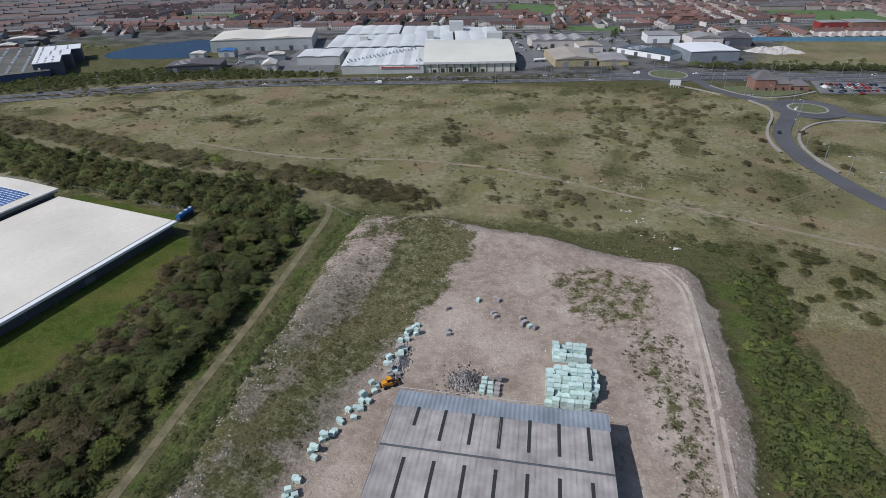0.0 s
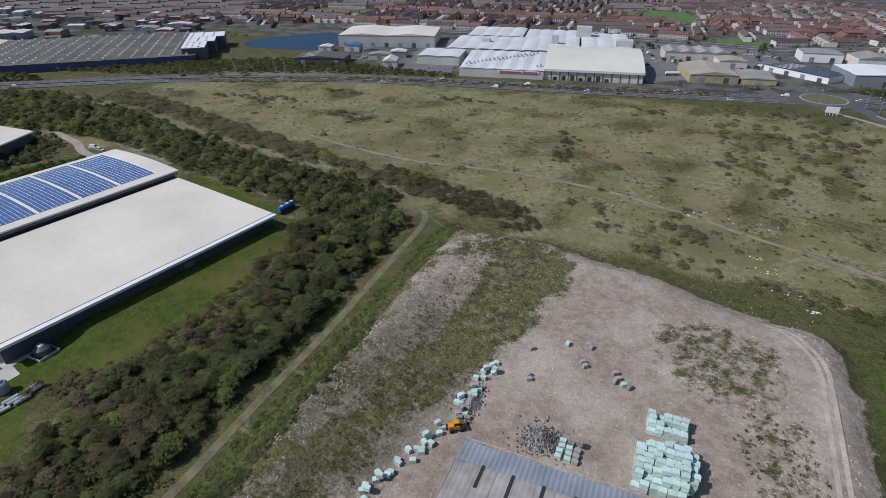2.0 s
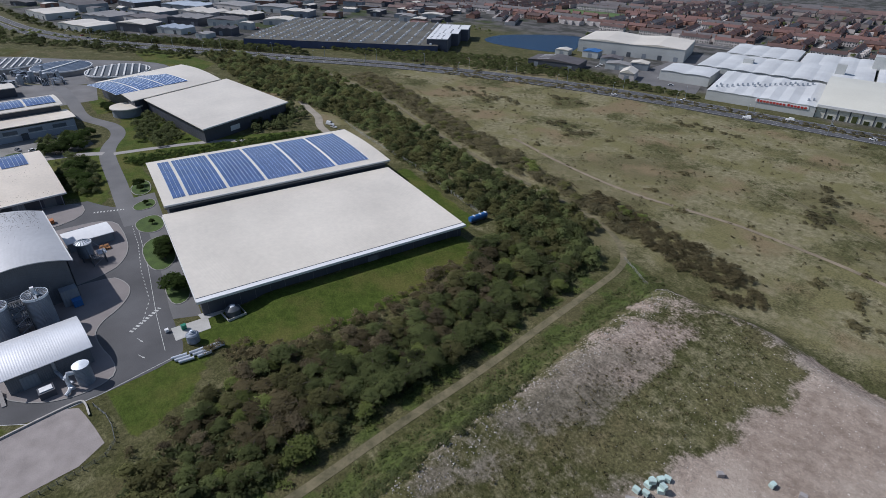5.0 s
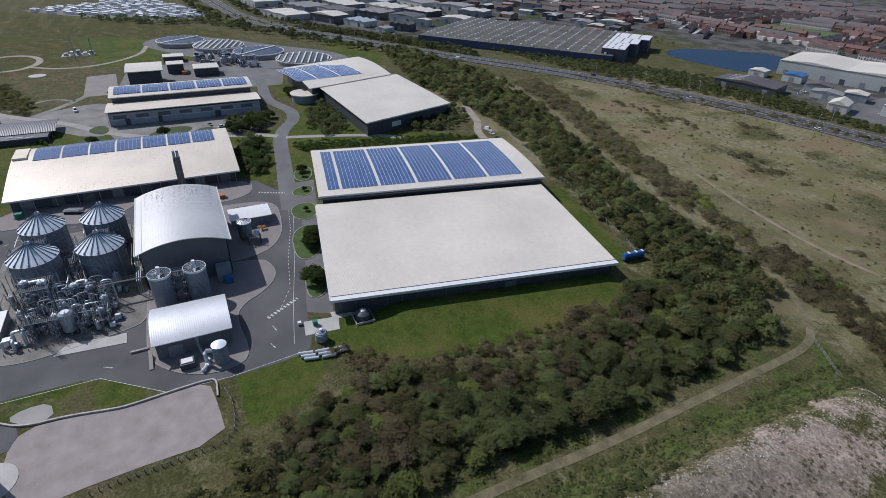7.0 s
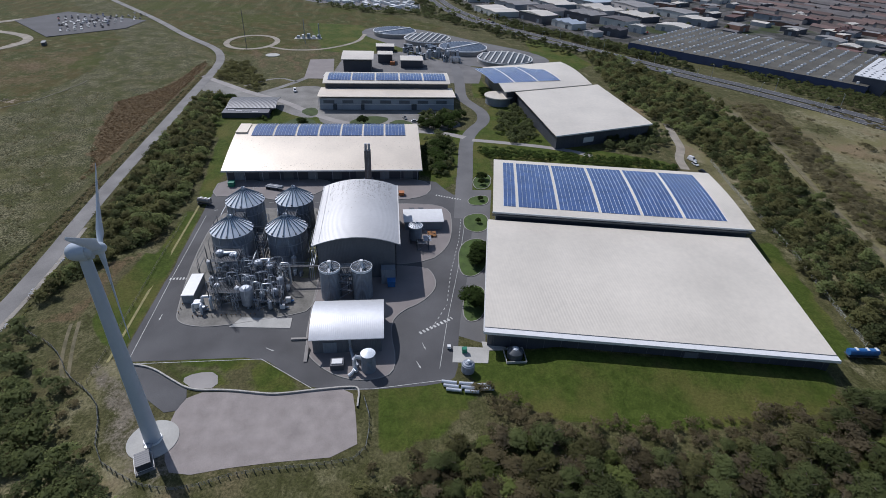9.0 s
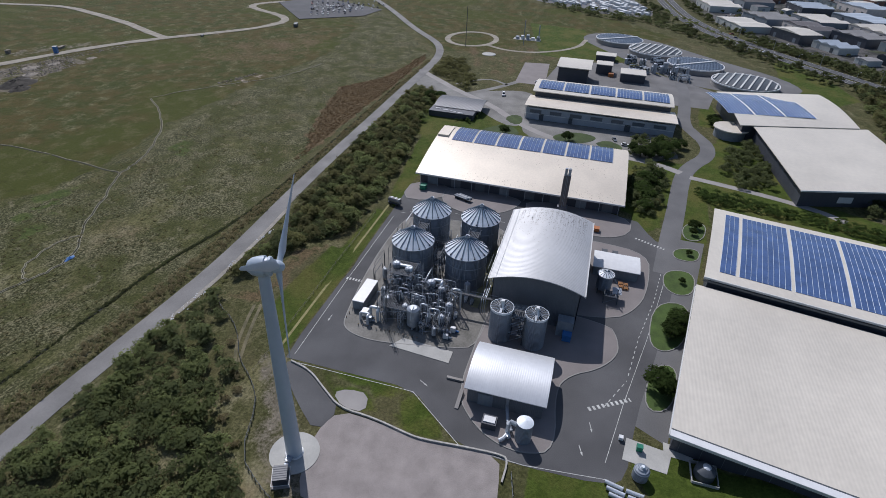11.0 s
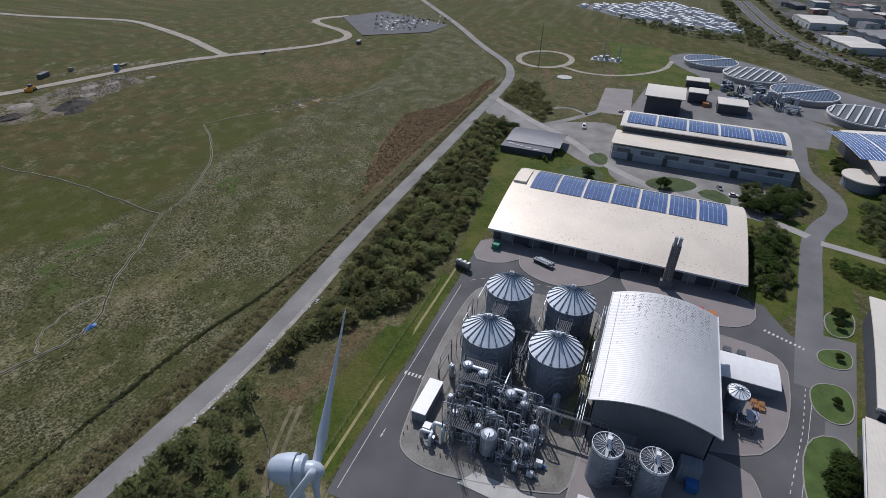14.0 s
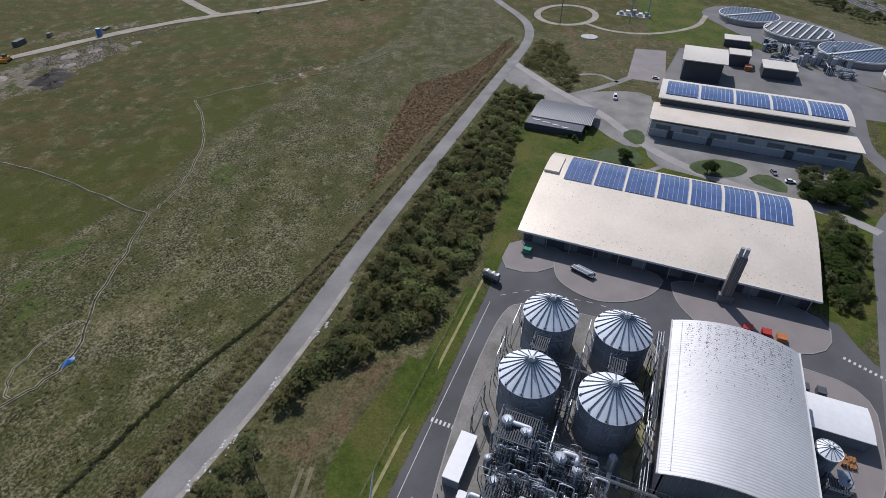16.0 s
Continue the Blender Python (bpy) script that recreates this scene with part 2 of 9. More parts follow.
def chaikin(pts, rounds=2, closed=False):
    for _ in range(rounds):
        out = [] if closed else [pts[0]]
        for p, q in zip(pts, pts[1:] + (pts[:1] if closed else [])):
            out += [tuple(0.75 * a + 0.25 * b for a, b in zip(p, q)), tuple(0.25 * a + 0.75 * b for a, b in zip(p, q))]
        pts = out if closed else out + [pts[-1]]
    return pts


def offset_line(pts, d):
    out = []
    for i, p in enumerate(pts):
        a, b = pts[max(i - 1, 0)], pts[min(i + 1, len(pts) - 1)]
        t = Vector((b[0] - a[0], b[1] - a[1])).normalized()
        out.append((p[0] - t.y * d, p[1] + t.x * d))
    return out


def strip(b, pts, w0, w1, z0, z1, lift=None):
    """A band between the offsets w0 and w1 of a line, from z0 up to z1. lift: the ground's height under it."""
    A, B = offset_line(pts, w0), offset_line(pts, w1)
    g = lift or (lambda x, y: 0.0)
    n = len(pts)
    v = [(x, y, g(x, y) + z1) for x, y in A] + [(x, y, g(x, y) + z1) for x, y in B] + [(x, y, g(x, y) + z0) for x, y in A] + [(x, y, g(x, y) + z0) for x, y in B]
    f = []
    for i in range(n - 1):
        f += [(i, i + 1, n + i + 1, n + i), (i, 2 * n + i, 2 * n + i + 1, i + 1), (n + i, n + i + 1, 3 * n + i + 1, 3 * n + i)]
    return b.add(v, f)


def inside(poly, X, Y):
    """Which of the points lie in a polygon."""
    r = np.zeros(X.shape, bool)
    for (x0, y0), (x1, y1) in zip(poly, poly[1:] + poly[:1]):
        if y0 == y1:
            continue
        hit = ((y0 > Y) != (y1 > Y)) & (X < (x1 - x0) * (Y - y0) / (y1 - y0) + x0)
        r ^= hit
    return r


def line_gap(pts, X, Y):
    """The distance of points from a line."""
    d = np.full(X.shape, 1e9)
    for (x0, y0), (x1, y1) in zip(pts, pts[1:]):
        ux, uy = x1 - x0, y1 - y0
        t = np.clip(((X - x0) * ux + (Y - y0) * uy) / (ux * ux + uy * uy + 1e-9), 0, 1)
        d = np.minimum(d, np.hypot(X - x0 - t * ux, Y - y0 - t * uy))
    return d


def soft(poly, X, Y, edge):
    """1 well inside a polygon, 0 well outside, with an even slope of that width between."""
    d = line_gap(poly + poly[:1], X, Y)
    return np.clip(0.5 + np.where(inside(poly, X, Y), d, -d) / edge, 0, 1)


def waves(X, Y, size, seed):
    """A smooth random field, about -1 to 1."""
    r = np.random.RandomState(seed)
    out = np.zeros(X.shape)
    for k in range(9):
        a, f, p = r.uniform(0, 6.28), r.uniform(0.6, 1.9) * 6.28 / size, r.uniform(0, 6.28)
        out += np.sin((X * math.cos(a) + Y * math.sin(a)) * f + p + 0.7 * np.sin((Y * math.cos(a) - X * math.sin(a)) * f * 0.8 + p * 2))
    return out / 4.0


# ---- the ground: one sheet to the horizon ----
INNER = [(-46, -60), (-46, 40), (-41, 67), (-37, 90), (-31, 109), (-27, 133), (-21, 160), (-18, 200)]     # foot of the bank in the yard


def height(X, Y):
    """The ground's height: flat works, a raised yard of fill with a bank on its side."""
    inner = np.interp(Y, [p[1] for p in INNER], [p[0] for p in INNER])
    ridge = 9.0 - 1.6 * np.clip((Y - 130) / 70, 0, 1)
    w = -63 + 1.2 * np.sin(Y * 0.11)
    prof = np.where(X < w, ridge * np.clip((X + 76) / (w + 76), 0, 1) ** 1.2,
                    np.where(X < inner, 5 + (ridge - 5) * np.clip((inner - X) / (inner - w + 1e-6), 0, 1), 5.0))
    prof = prof * np.clip((68 + 1.2 * np.sin(Y * 0.07) - 0.085 * np.clip(150 - Y, 0, 200) - X) / 9.0, 0, 1)
    north = 207 - 0.30 * np.clip(X + 20, 0, 100) + 2 * np.sin(X * 0.13)
    prof = prof * np.clip((north - Y) / 11.0, 0, 1) * np.clip((Y + 70) / 15, 0, 1)
    bump = 2.4 * np.exp(-(((X + 205) / 17) ** 2 + ((Y + 50) / 9) ** 2))
    rough = np.clip(line_gap([(-60, 60), (-60, 200)], X, Y) / -45 + 1, 0, 1) * 0.22 * waves(X, Y, 7, 3)
    wild = np.where((Y > 225) | (Y < -95) | (X > 72), np.minimum(0.35 * waves(X, Y, 24, 5) - 0.35, 0), 0) * np.clip((470 - Y) / 25, 0, 1)
    bank = 2.0 * np.clip(1 - np.abs(line_gap([(-153, 100), (-141, 170)], X, Y) - 2) / 15, 0, 1) * np.clip((Y - 88) / 8, 0, 1) * np.clip((182 - Y) / 10, 0, 1)
    return prof + bump + bank + np.where(prof > 1, rough + 0.12 * waves(X, Y, 11, 8), 0) + wild * 0.6


def height1(x, y):
    return float(height(np.array([float(x)]), np.array([float(y)]))[0])


LAWN = [[(-157, -20), (-159, -7), (-159, 7), (-151, 17), (-145, 23), (-143.5, 17), (-146, 4), (-146.5, -8), (-150, -13)], [(-143, 43), (-147, 62), (-139, 70), (-127, 60), (-121, 44)], [(-152, 66), (-159, 77), (-150, 122), (-143, 176), (-128, 172), (-124, 140), (-124, 110), (-130, 90), (-140, 74)],
        [(-143, 176), (-150, 192), (-215, 206), (-214, 196), (-150, 182)],
        [(-212, 73), (-188, 72), (-190, 82), (-228, 90), (-300, 100), (-300, 91), (-244, 84)], [(-262, 67), (-276, 79), (-328, 89), (-336, 70), (-280, 68)],
        [(-253, -32), (-262, -38), (-355, -50), (-352, -32), (-280, -33)], [(-158, -31), (-250, -33), (-250, -39), (-170, -40)], [(-217, -39), (-210, -44), (-177, -47), (-174, -40), (-198, -36)],
        [(-340, -52), (-340, 10), (-356, 30), (-385, 0), (-440, -70), (-420, -80)], [(-345, 20), (-352, 60), (-338, 66), (-336, 20)],
        [(-332, 100), (-348, 112), (-372, 116), (-400, 122), (-404, 132), (-322, 138)], [(-415, 108), (-455, 112), (-500, 113), (-470, 120), (-420, 125)],
        [(-560, -10), (-545, 30), (-600, 40), (-690, 20), (-700, -40)],
        [(-562, 14), (-612, 20), (-614, 66), (-568, 72), (-560, 40)], [(-480, 190), (-500, 178), (-620, 190), (-640, 215), (-520, 230)]]
LAWN += [[(-284, 63), (-346, 62), (-352, 100), (-330, 104), (-284, 100)], [(-352, 100), (-420, 126), (-420, 142), (-326, 150), (-326, 104)], [(-326, 104), (-326, 150), (-300, 200), (-284, 198), (-300, 104)], [(-336, 30), (-345, 0), (-352, -30), (-372, -24), (-385, -2), (-372, 8), (-350, 34)], [(-343.3, 97.3), (-369.4, 126.7), (-345.9, 141.3), (-327.5, 147.5), (-332.5, 123.4)], [(-278.5, 67.0), (-281.1, 80.3), (-318.7, 85.9), (-338.1, 84.3), (-330.4, 66.9)], [(-324.7, 96.8), (-292.2, 90.6), (-268.6, 89.5), (-267.3, 96.8), (-314.9, 103.0)]]
LAWN += [[(-216, -44), (-215, -38), (-203, -35), (-187, -35.5), (-172, -36), (-164, -37), (-174, -45), (-185, -46), (-202, -44)]]
SOIL = [[(-63, 205), (-24, 205), (62, 182), (66, 150), (63, 120), (59, 89), (52, 20), (40, -60), (-62, -60), (-66, 70), (-66, 120), (-68, 190)]]
REED = [[(-278, -97), (-300, -99), (-318, -108), (-371, -121), (-405, -128), (-427, -115), (-450, -107), (-518, -103), (-505, -98), (-401, -95), (-336, -95), (-295, -95)]]
BARE = [(-57, 167), (-46, 184), (-43, 160), (-50, 128), (-50, 113), (-62, 122), (-61, 154)]
CLEARING = [(-178, -63), (-187, -56), (-196, -53), (-209, -51), (-217, -46), (-214, -43), (-204, -45), (-194, -47), (-184, -48), (-177, -52)]
WETFIELD = [(-150, -215), (-200, -189), (-217, -180), (-251, -178), (-293, -187), (-347, -187), (-415, -184), (-486, -177), (-600, -200), (-900, -400), (-900, -900), (-60, -900)]
BANKGREEN = [(-50, 197), (-18, 193), (-17, 171), (-24, 140), (-31, 119), (-40, 101), (-46, 86), (-48, 62), (-56, 62), (-58, 90), (-50, 117), (-45, 150), (-48, 178)]
BANKLOW = [(-64, 58), (-46, 58), (-41, 92), (-37, 107), (-43, 116), (-57, 118)]
MEADOW = [(-530, -98), (-570, -120), (-640, -172), (-800, -285), (-1000, -430), (-1100, -200), (-930, -130), (-852, -50), (-770, 45), (-690, 118), (-655, 100), (-690, 40), (-640, 0), (-600, -20), (-560, -40)]
LEFTFIELD = [(-60, -90), (-150, -84), (-260, -92), (-420, -95), (-520, -98), (-600, -150), (-700, -215), (-900, -360), (-900, -900), (-60, -900)]


SCRAPE = [(-362, -205), (-394, -206), (-416, -199), (-424, -184), (-400, -182), (-366, -197)]
HAUL = [(-230, -420), (-280, -398), (-316, -386), (-335, -379), (-368, -371), (-389, -365), (-433, -352), (-474, -329), (-516, -300), (-545, -282), (-576, -275), (-595, -279), (-613, -298), (-625, -326), (-640, -350), (-660, -356), (-690, -335)]
BROWNFIELD = [(-415, -270), (-450, -290), (-504, -262), (-585, -222), (-530, -190), (-470, -186), (-433, -190), (-428, -215)]
HEAPGREEN = [(9, 159), (14, 165), (24, 173), (34, 171), (44, 167), (49, 158), (46, 146), (38, 138), (26, 136), (15, 146)]
WEEDPATCH = [(36, 138), (50, 140), (53, 113), (51, 82), (41, 80), (38, 112), (33, 124)]
EASTSTRAW = [(90, 158), (104, 158), (190, 150), (190, 40), (92, 40), (92, 105), (90, 121), (88, 138), (84, 146)]


def build_ground():
    def axis(lo, hi, step, far):
        core = list(np.arange(lo, hi + step, step))
        out, d = [], step
        x = hi
        while x < far:
            d *= 1.25; x += d; out.append(x)
        x, d, left = lo, step, []
        while x > -far:
            d *= 1.25; x -= d; left.append(x)
        return np.array(left[::-1] + core + out)

    xs, ys = axis(-700, 200, 3.0, 4500), axis(-420, 460, 3.0, 4500)
    X, Y = np.meshgrid(xs, ys)
    Z = height(X, Y)
    nx, ny = len(xs), len(ys)
    v = np.stack([X, Y, Z], -1).reshape(-1, 3)
    i = np.arange((ny - 1) * (nx - 1))
    a = (i // (nx - 1)) * nx + i % (nx - 1)
    f = np.stack([a, a + 1, a + nx + 1, a + nx], -1)
    me = bpy.data.meshes.new("ground")
    me.from_pydata(v.tolist(), [], f.tolist())
    me.polygons.foreach_set("use_smooth", [True] * len(me.polygons))
    wob = 2.5 * waves(X, Y, 18, 11), 2.5 * waves(X, Y, 18, 12)
    Xw, Yw = X + wob[0], Y + wob[1]
    lawn = np.max([soft(q, X, Y, 2.5) for q in LAWN], 0) * (1 - soft(LAWN[0], X, Y, 6) * np.clip(0.45 + 0.4 * waves(X, Y, 12, 68), 0, 1))
    soil = np.max([soft(q, Xw, Yw, 5) for q in SOIL], 0)
    tip = soft([(-262, -392), (-321, -362), (-362, -364), (-394, -350), (-392, -326), (-351, -321), (-319, -307), (-290, -320), (-255, -340)], Xw, Yw, 9) * np.clip(0.72 + 0.35 * waves(X, Y, 22, 61), 0, 1)
    tip = np.maximum(tip, soft(SCRAPE, Xw, Yw, 12) * np.clip(0.42 + 0.3 * waves(X, Y, 12, 62), 0, 1))
    tip = np.maximum(tip, soft([(-355, -400), (-395, -398), (-440, -372), (-432, -358), (-375, -384)], Xw, Yw, 10) * 0.6)
    tip = np.maximum(tip, np.clip(1 - line_gap(HAUL, Xw, Yw) / 11, 0, 1) * np.clip(0.55 + 0.45 * waves(X, Y, 35, 63), 0, 1))
    inner = np.interp(Y, [p[1] for p in INNER], [p[0] for p in INNER])
    # grass on the bank's inner face and on the heaps of the yard
    bank = soft(BANKGREEN, Xw, Yw, 7) * np.clip(0.74 + 0.25 * np.clip((Y - 95) / 40, 0, 1) + 0.16 * waves(X, Y, 20, 22), 0, 1)
    bank = np.maximum(bank, soft(BANKLOW, Xw, Yw, 8) * np.clip(0.48 + 0.34 * waves(X, Y, 12, 23), 0, 1))
    heap = soft(HEAPGREEN, Xw, Yw, 7) * np.clip(0.56 + 0.26 * waves(X, Y, 9, 24), 0, 1)
    weeds = soft(WEEDPATCH, Xw, Yw, 8) * np.clip(0.55 + 0.42 * waves(X, Y, 9, 25), 0, 1)
    crest = np.clip((inner - X) / 6, 0, 1) * np.clip(0.66 + 0.34 * waves(X, Y, 19, 27), 0, 1) * (1 - 0.8 * soft(BARE, Xw, Yw, 9))
    bank = np.maximum(bank, crest)
    cover = np.clip(np.max([bank * 0.9, heap, weeds * 0.85], 0), 0, 1)
    tip = np.maximum(tip, soft([(-162, -41), (-152, -29), (-144, -19), (-137, -11), (-128, -6), (-119, 0), (-116, -7), (-121, -16), (-126, -22.5), (-140, -27.5), (-147, -33), (-154, -38)], Xw * 0.35 + X * 0.65, Yw * 0.35 + Y * 0.65, 4) * np.clip(0.72 + 0.2 * waves(X, Y, 9, 66), 0, 1))
    soil = np.maximum(soil * (1 - cover * 0.95), tip * np.clip(0.8 + 0.4 * waves(X, Y, 13, 29), 0, 1))
    flat = soft([(-36, 100), (-30, 118), (-22, 145), (-16, 190), (12, 196), (60, 176), (62, 60), (-44, 40)], X, Y, 8) * (1 - cover)
    dry = np.clip((Y - 199 + 5 * waves(X, Y, 40, 31)) / 16, 0, 1) * np.clip((460 - Y) / 30, 0, 1) * np.clip((X + 420) / 40, 0, 1)
    dry = dry * np.clip(0.72 + 0.35 * waves(X, Y, 70, 33) + 0.2 * waves(X, Y, 22, 34), 0, 1)
    dry = np.maximum(dry, soft([(94, 40), (92, 120), (90, 170), (100, 220), (300, 400), (300, 40)], Xw, Yw, 6) * 0.85)
    dry = np.maximum(dry, np.maximum(cover * 0.5, heap * 0.62))
    field = soft(LEFTFIELD, X, Y, 10)
    wetm = np.maximum(soft(WETFIELD, Xw, Yw, 9), soft(MEADOW, Xw, Yw, 14) * np.clip(0.75 + 0.3 * waves(X, Y, 60, 70), 0, 1))
    tuss = field * (1 - wetm)
    patch = np.clip(0.4 + 0.55 * waves(X, Y, 60, 41) + 0.25 * waves(X, Y, 17, 42), 0, 1) * np.clip((X + 420) / 120, 0, 1)
    dry = np.maximum(dry, tuss * patch * 0.5)
    dry = np.maximum(dry, soft(CLEARING, Xw, Yw, 5) * 0.5)
    dry = np.maximum(dry, soft([(-165, -32), (-112, 2), (-112, 40), (-122, 62), (-100, 60), (-95, -20), (-130, -62)], Xw, Yw, 8) * np.clip(0.35 + 0.5 * waves(X, Y, 16, 51), 0, 1))
    reed = np.max([soft(q, Xw, Yw, 5) for q in REED], 0)
    reed = np.maximum(reed, np.max([soft(q, Xw, Yw, 22) for q in ([(-481, -286), (-557, -218), (-486, -182), (-425, -192), (-439, -260)], [(-270, -150), (-300, -130), (-312, -136), (-290, -156)])], 0) * 0.42)
    reed = np.maximum(reed, soft(BROWNFIELD, Xw, Yw, 26) * np.clip(0.46 + 0.1 * waves(X, Y, 40, 64), 0, 1))
    reed = np.maximum(reed, soft(EASTSTRAW, Xw, Yw, 4) * 0.52)
    reed = np.maximum(reed, np.maximum(soft(CLEARING, Xw, Yw, 4) * 0.62, soft([(-551, -90), (-585, -47), (-589, 4), (-554, 16), (-530, 2), (-526, -18), (-465, -16), (-468, -35), (-503, -65)], Xw, Yw, 9) * np.clip(0.40 + 0.2 * waves(X, Y, 22, 69), 0, 1)))
    town = np.clip((Y - 470) / 20, 0, 1) * np.clip((X + 330) / 20, 0, 1) + np.clip((Y - 560) / 40, 0, 1)
    town = np.clip(town + soft([(-600, 320), (-640, 260), (-720, 200), (-820, 165), (-920, 150), (-2300, 120), (-2300, 1200), (-640, 800), (-560, 560)], X, Y, 16), 0, 1)
    tan = soft([(180, 540), (420, 540), (420, 684), (240, 668), (200, 600)], Xw, Yw, 20)
    dry, town = np.maximum(dry, tan * 0.8), town * (1 - tan)
    for key, val in (("lawn", lawn), ("soil", soil), ("dry", dry), ("reed", reed), ("town", town), ("wet", wetm), ("tuss", tuss), ("bankside", np.clip((inner + 2 - Xw) / 6, 0, 1) * np.clip((178 - Y + 9 * waves(X, Y, 25, 28) + 1.2 * (X + 45)) / 30, 0, 1)), ("flat", np.clip(flat + wetm * 0.9 + lawn * 0.5 + dry * np.clip((Y - 200) / 20, 0, 1) * 0.72 + cover * 0.45, 0, 1)), ("lush", np.max([soft(q, Xw, Yw, 8) for q in ([(-290, -172), (-284, -152), (-266, -142), (-262, -158)], [(-92, 50), (-92, 196), (-84, 196), (-83, 50)], [(-230, -170), (-205, -160), (-180, -150), (-190, -172), (-215, -182)], [(66, 180), (86, 178), (84, 140), (88, 100), (66, 90)], [(-100, 214), (-84, 205), (-78, 120), (-80, 60), (-66, 60), (-66, 200), (-80, 216)])], 0) * np.clip(0.55 + 0.4 * waves(X, Y, 15, 65), 0, 1))):
        at = me.attributes.new(key, "FLOAT", "POINT")
        at.data.foreach_set("value", val.astype(np.float32).ravel())
    me.materials.append(ground_material())
    return tagged(new("ground", me), "rough green and straw-coloured grassland with bare stony fill", "ground", kind="structure")


def ground_material():
    m = bpy.data.materials.new("ground_cover")
    m.use_nodes = True
    nt = m.node_tree
    N, Lk = nt.nodes.new, nt.links.new
    p = nt.nodes["Principled BSDF"]
    p.inputs["Roughness"].default_value, p.inputs["Specular IOR Level"].default_value = 0.95, 0.15
    geo = N("ShaderNodeNewGeometry")

    def noise_of(scale, detail=4, rough=0.6):
        n = N("ShaderNodeTexNoise")
        n.inputs["Scale"].default_value, n.inputs["Detail"].default_value, n.inputs["Roughness"].default_value = scale, detail, rough
        Lk(geo.outputs["Position"], n.inputs["Vector"])
        return n.outputs[0]

    def mix(a, b, k):
        n = N("ShaderNodeMix"); n.data_type = "RGBA"
        for s, q in ((0, k), (6, a), (7, b)):
            Lk(q, n.inputs[s]) if not isinstance(q, tuple) else setattr(n.inputs[s], "default_value", (*q, 1))
        return n.outputs[2]

    def ramp(x, lo, hi):
        n = N("ShaderNodeMapRange"); n.inputs[1].default_value, n.inputs[2].default_value = lo, hi
        n.interpolation_type = "SMOOTHSTEP"
        Lk(x, n.inputs[0])
        return n.outputs[0]

    def attr(key):
        n = N("ShaderNodeAttribute"); n.attribute_name = key
        return n.outputs["Fac"]

    def broken(key, grain, amount, lo=0.35, hi=0.65):
        """A zone whose rim is frayed by a noise."""
        s, a = N("ShaderNodeMath"), N("ShaderNodeMath")
        s.operation, a.operation = "MULTIPLY_ADD", "SUBTRACT"
        Lk(grain, s.inputs[0]); s.inputs[1].default_value = amount; Lk(attr(key), s.inputs[2])
        Lk(s.outputs[0], a.inputs[0]); a.inputs[1].default_value = amount / 2
        return ramp(a.outputs[0], lo, hi)

    n1, n2, n3, n4 = noise_of(0.05), noise_of(0.35, 5), noise_of(1.3, 4, 0.72), noise_of(0.012, 3)
    both = N("ShaderNodeMath"); both.operation = "MULTIPLY_ADD"
    Lk(n3, both.inputs[0]); both.inputs[1].default_value = 0.5
    half = N("ShaderNodeMath"); half.operation = "MULTIPLY"; Lk(n2, half.inputs[0]); half.inputs[1].default_value = 0.5
    Lk(half.outputs[0], both.inputs[2])
    n23 = both.outputs[0]
    rough_grass = mix(mix((0.058, 0.060, 0.020), (0.094, 0.092, 0.038), ramp(n2, 0.35, 0.65)), (0.104, 0.092, 0.044), ramp(n1, 0.45, 0.7))
    straw = mix(mix((0.142, 0.131, 0.066), (0.260, 0.232, 0.140), ramp(n2, 0.28, 0.7)), (0.166, 0.152, 0.069), ramp(n1, 0.42, 0.60))
    straw = mix(straw, (0.132, 0.118, 0.060), ramp(n4, 0.48, 0.66))
    straw = mix(straw, (0.205, 0.158, 0.090), ramp(noise_of(0.021, 4), 0.52, 0.66))
    lawn = mix(mix((0.044, 0.066, 0.009), (0.074, 0.102, 0.017), ramp(n2, 0.3, 0.7)), (0.108, 0.106, 0.028), ramp(n1, 0.42, 0.68))
    soil = mix(mix((0.242, 0.190, 0.150), (0.352, 0.285, 0.229), ramp(n2, 0.3, 0.7)), (0.415, 0.348, 0.285), ramp(n1, 0.45, 0.7))
    soil = mix(soil, (0.54, 0.49, 0.43), ramp(n3, 0.62, 0.75))
    spoil = mix(mix((0.115, 0.100, 0.070), (0.205, 0.178, 0.134), ramp(n2, 0.3, 0.7)), (0.37, 0.335, 0.275), ramp(n3, 0.62, 0.76))
    soil = mix(soil, spoil, attr("bankside"))
    reed = mix((0.105, 0.074, 0.037), (0.155, 0.113, 0.062), ramp(n2, 0.3, 0.7))
    town = mix(mix((0.056, 0.057, 0.050), (0.124, 0.118, 0.112), ramp(n1, 0.42, 0.58)), (0.05, 0.064, 0.026), ramp(n4, 0.58, 0.68))
    wet = mix(mix((0.042, 0.052, 0.010), (0.059, 0.066, 0.016), ramp(n2, 0.3, 0.7)), (0.078, 0.062, 0.018), ramp(n1, 0.38, 0.62))
    wet = mix(wet, (0.058, 0.066, 0.011), ramp(n4, 0.50, 0.62))
    tussock = mix(mix((0.042, 0.044, 0.016), (0.196, 0.182, 0.102), ramp(n3, 0.40, 0.72)), (0.062, 0.066, 0.020), ramp(n1, 0.40, 0.60))
    n5 = noise_of(0.14, 3)
    tussock = mix(tussock, mix((0.062, 0.060, 0.028), (0.190, 0.172, 0.098), ramp(n3, 0.36, 0.62)), ramp(n5, 0.54, 0.70))
    wet = mix(wet, (0.046, 0.050, 0.008), ramp(n5, 0.55, 0.72))
    c = rough_grass
    c = mix(c, tussock, broken("tuss", n2, 0.6))
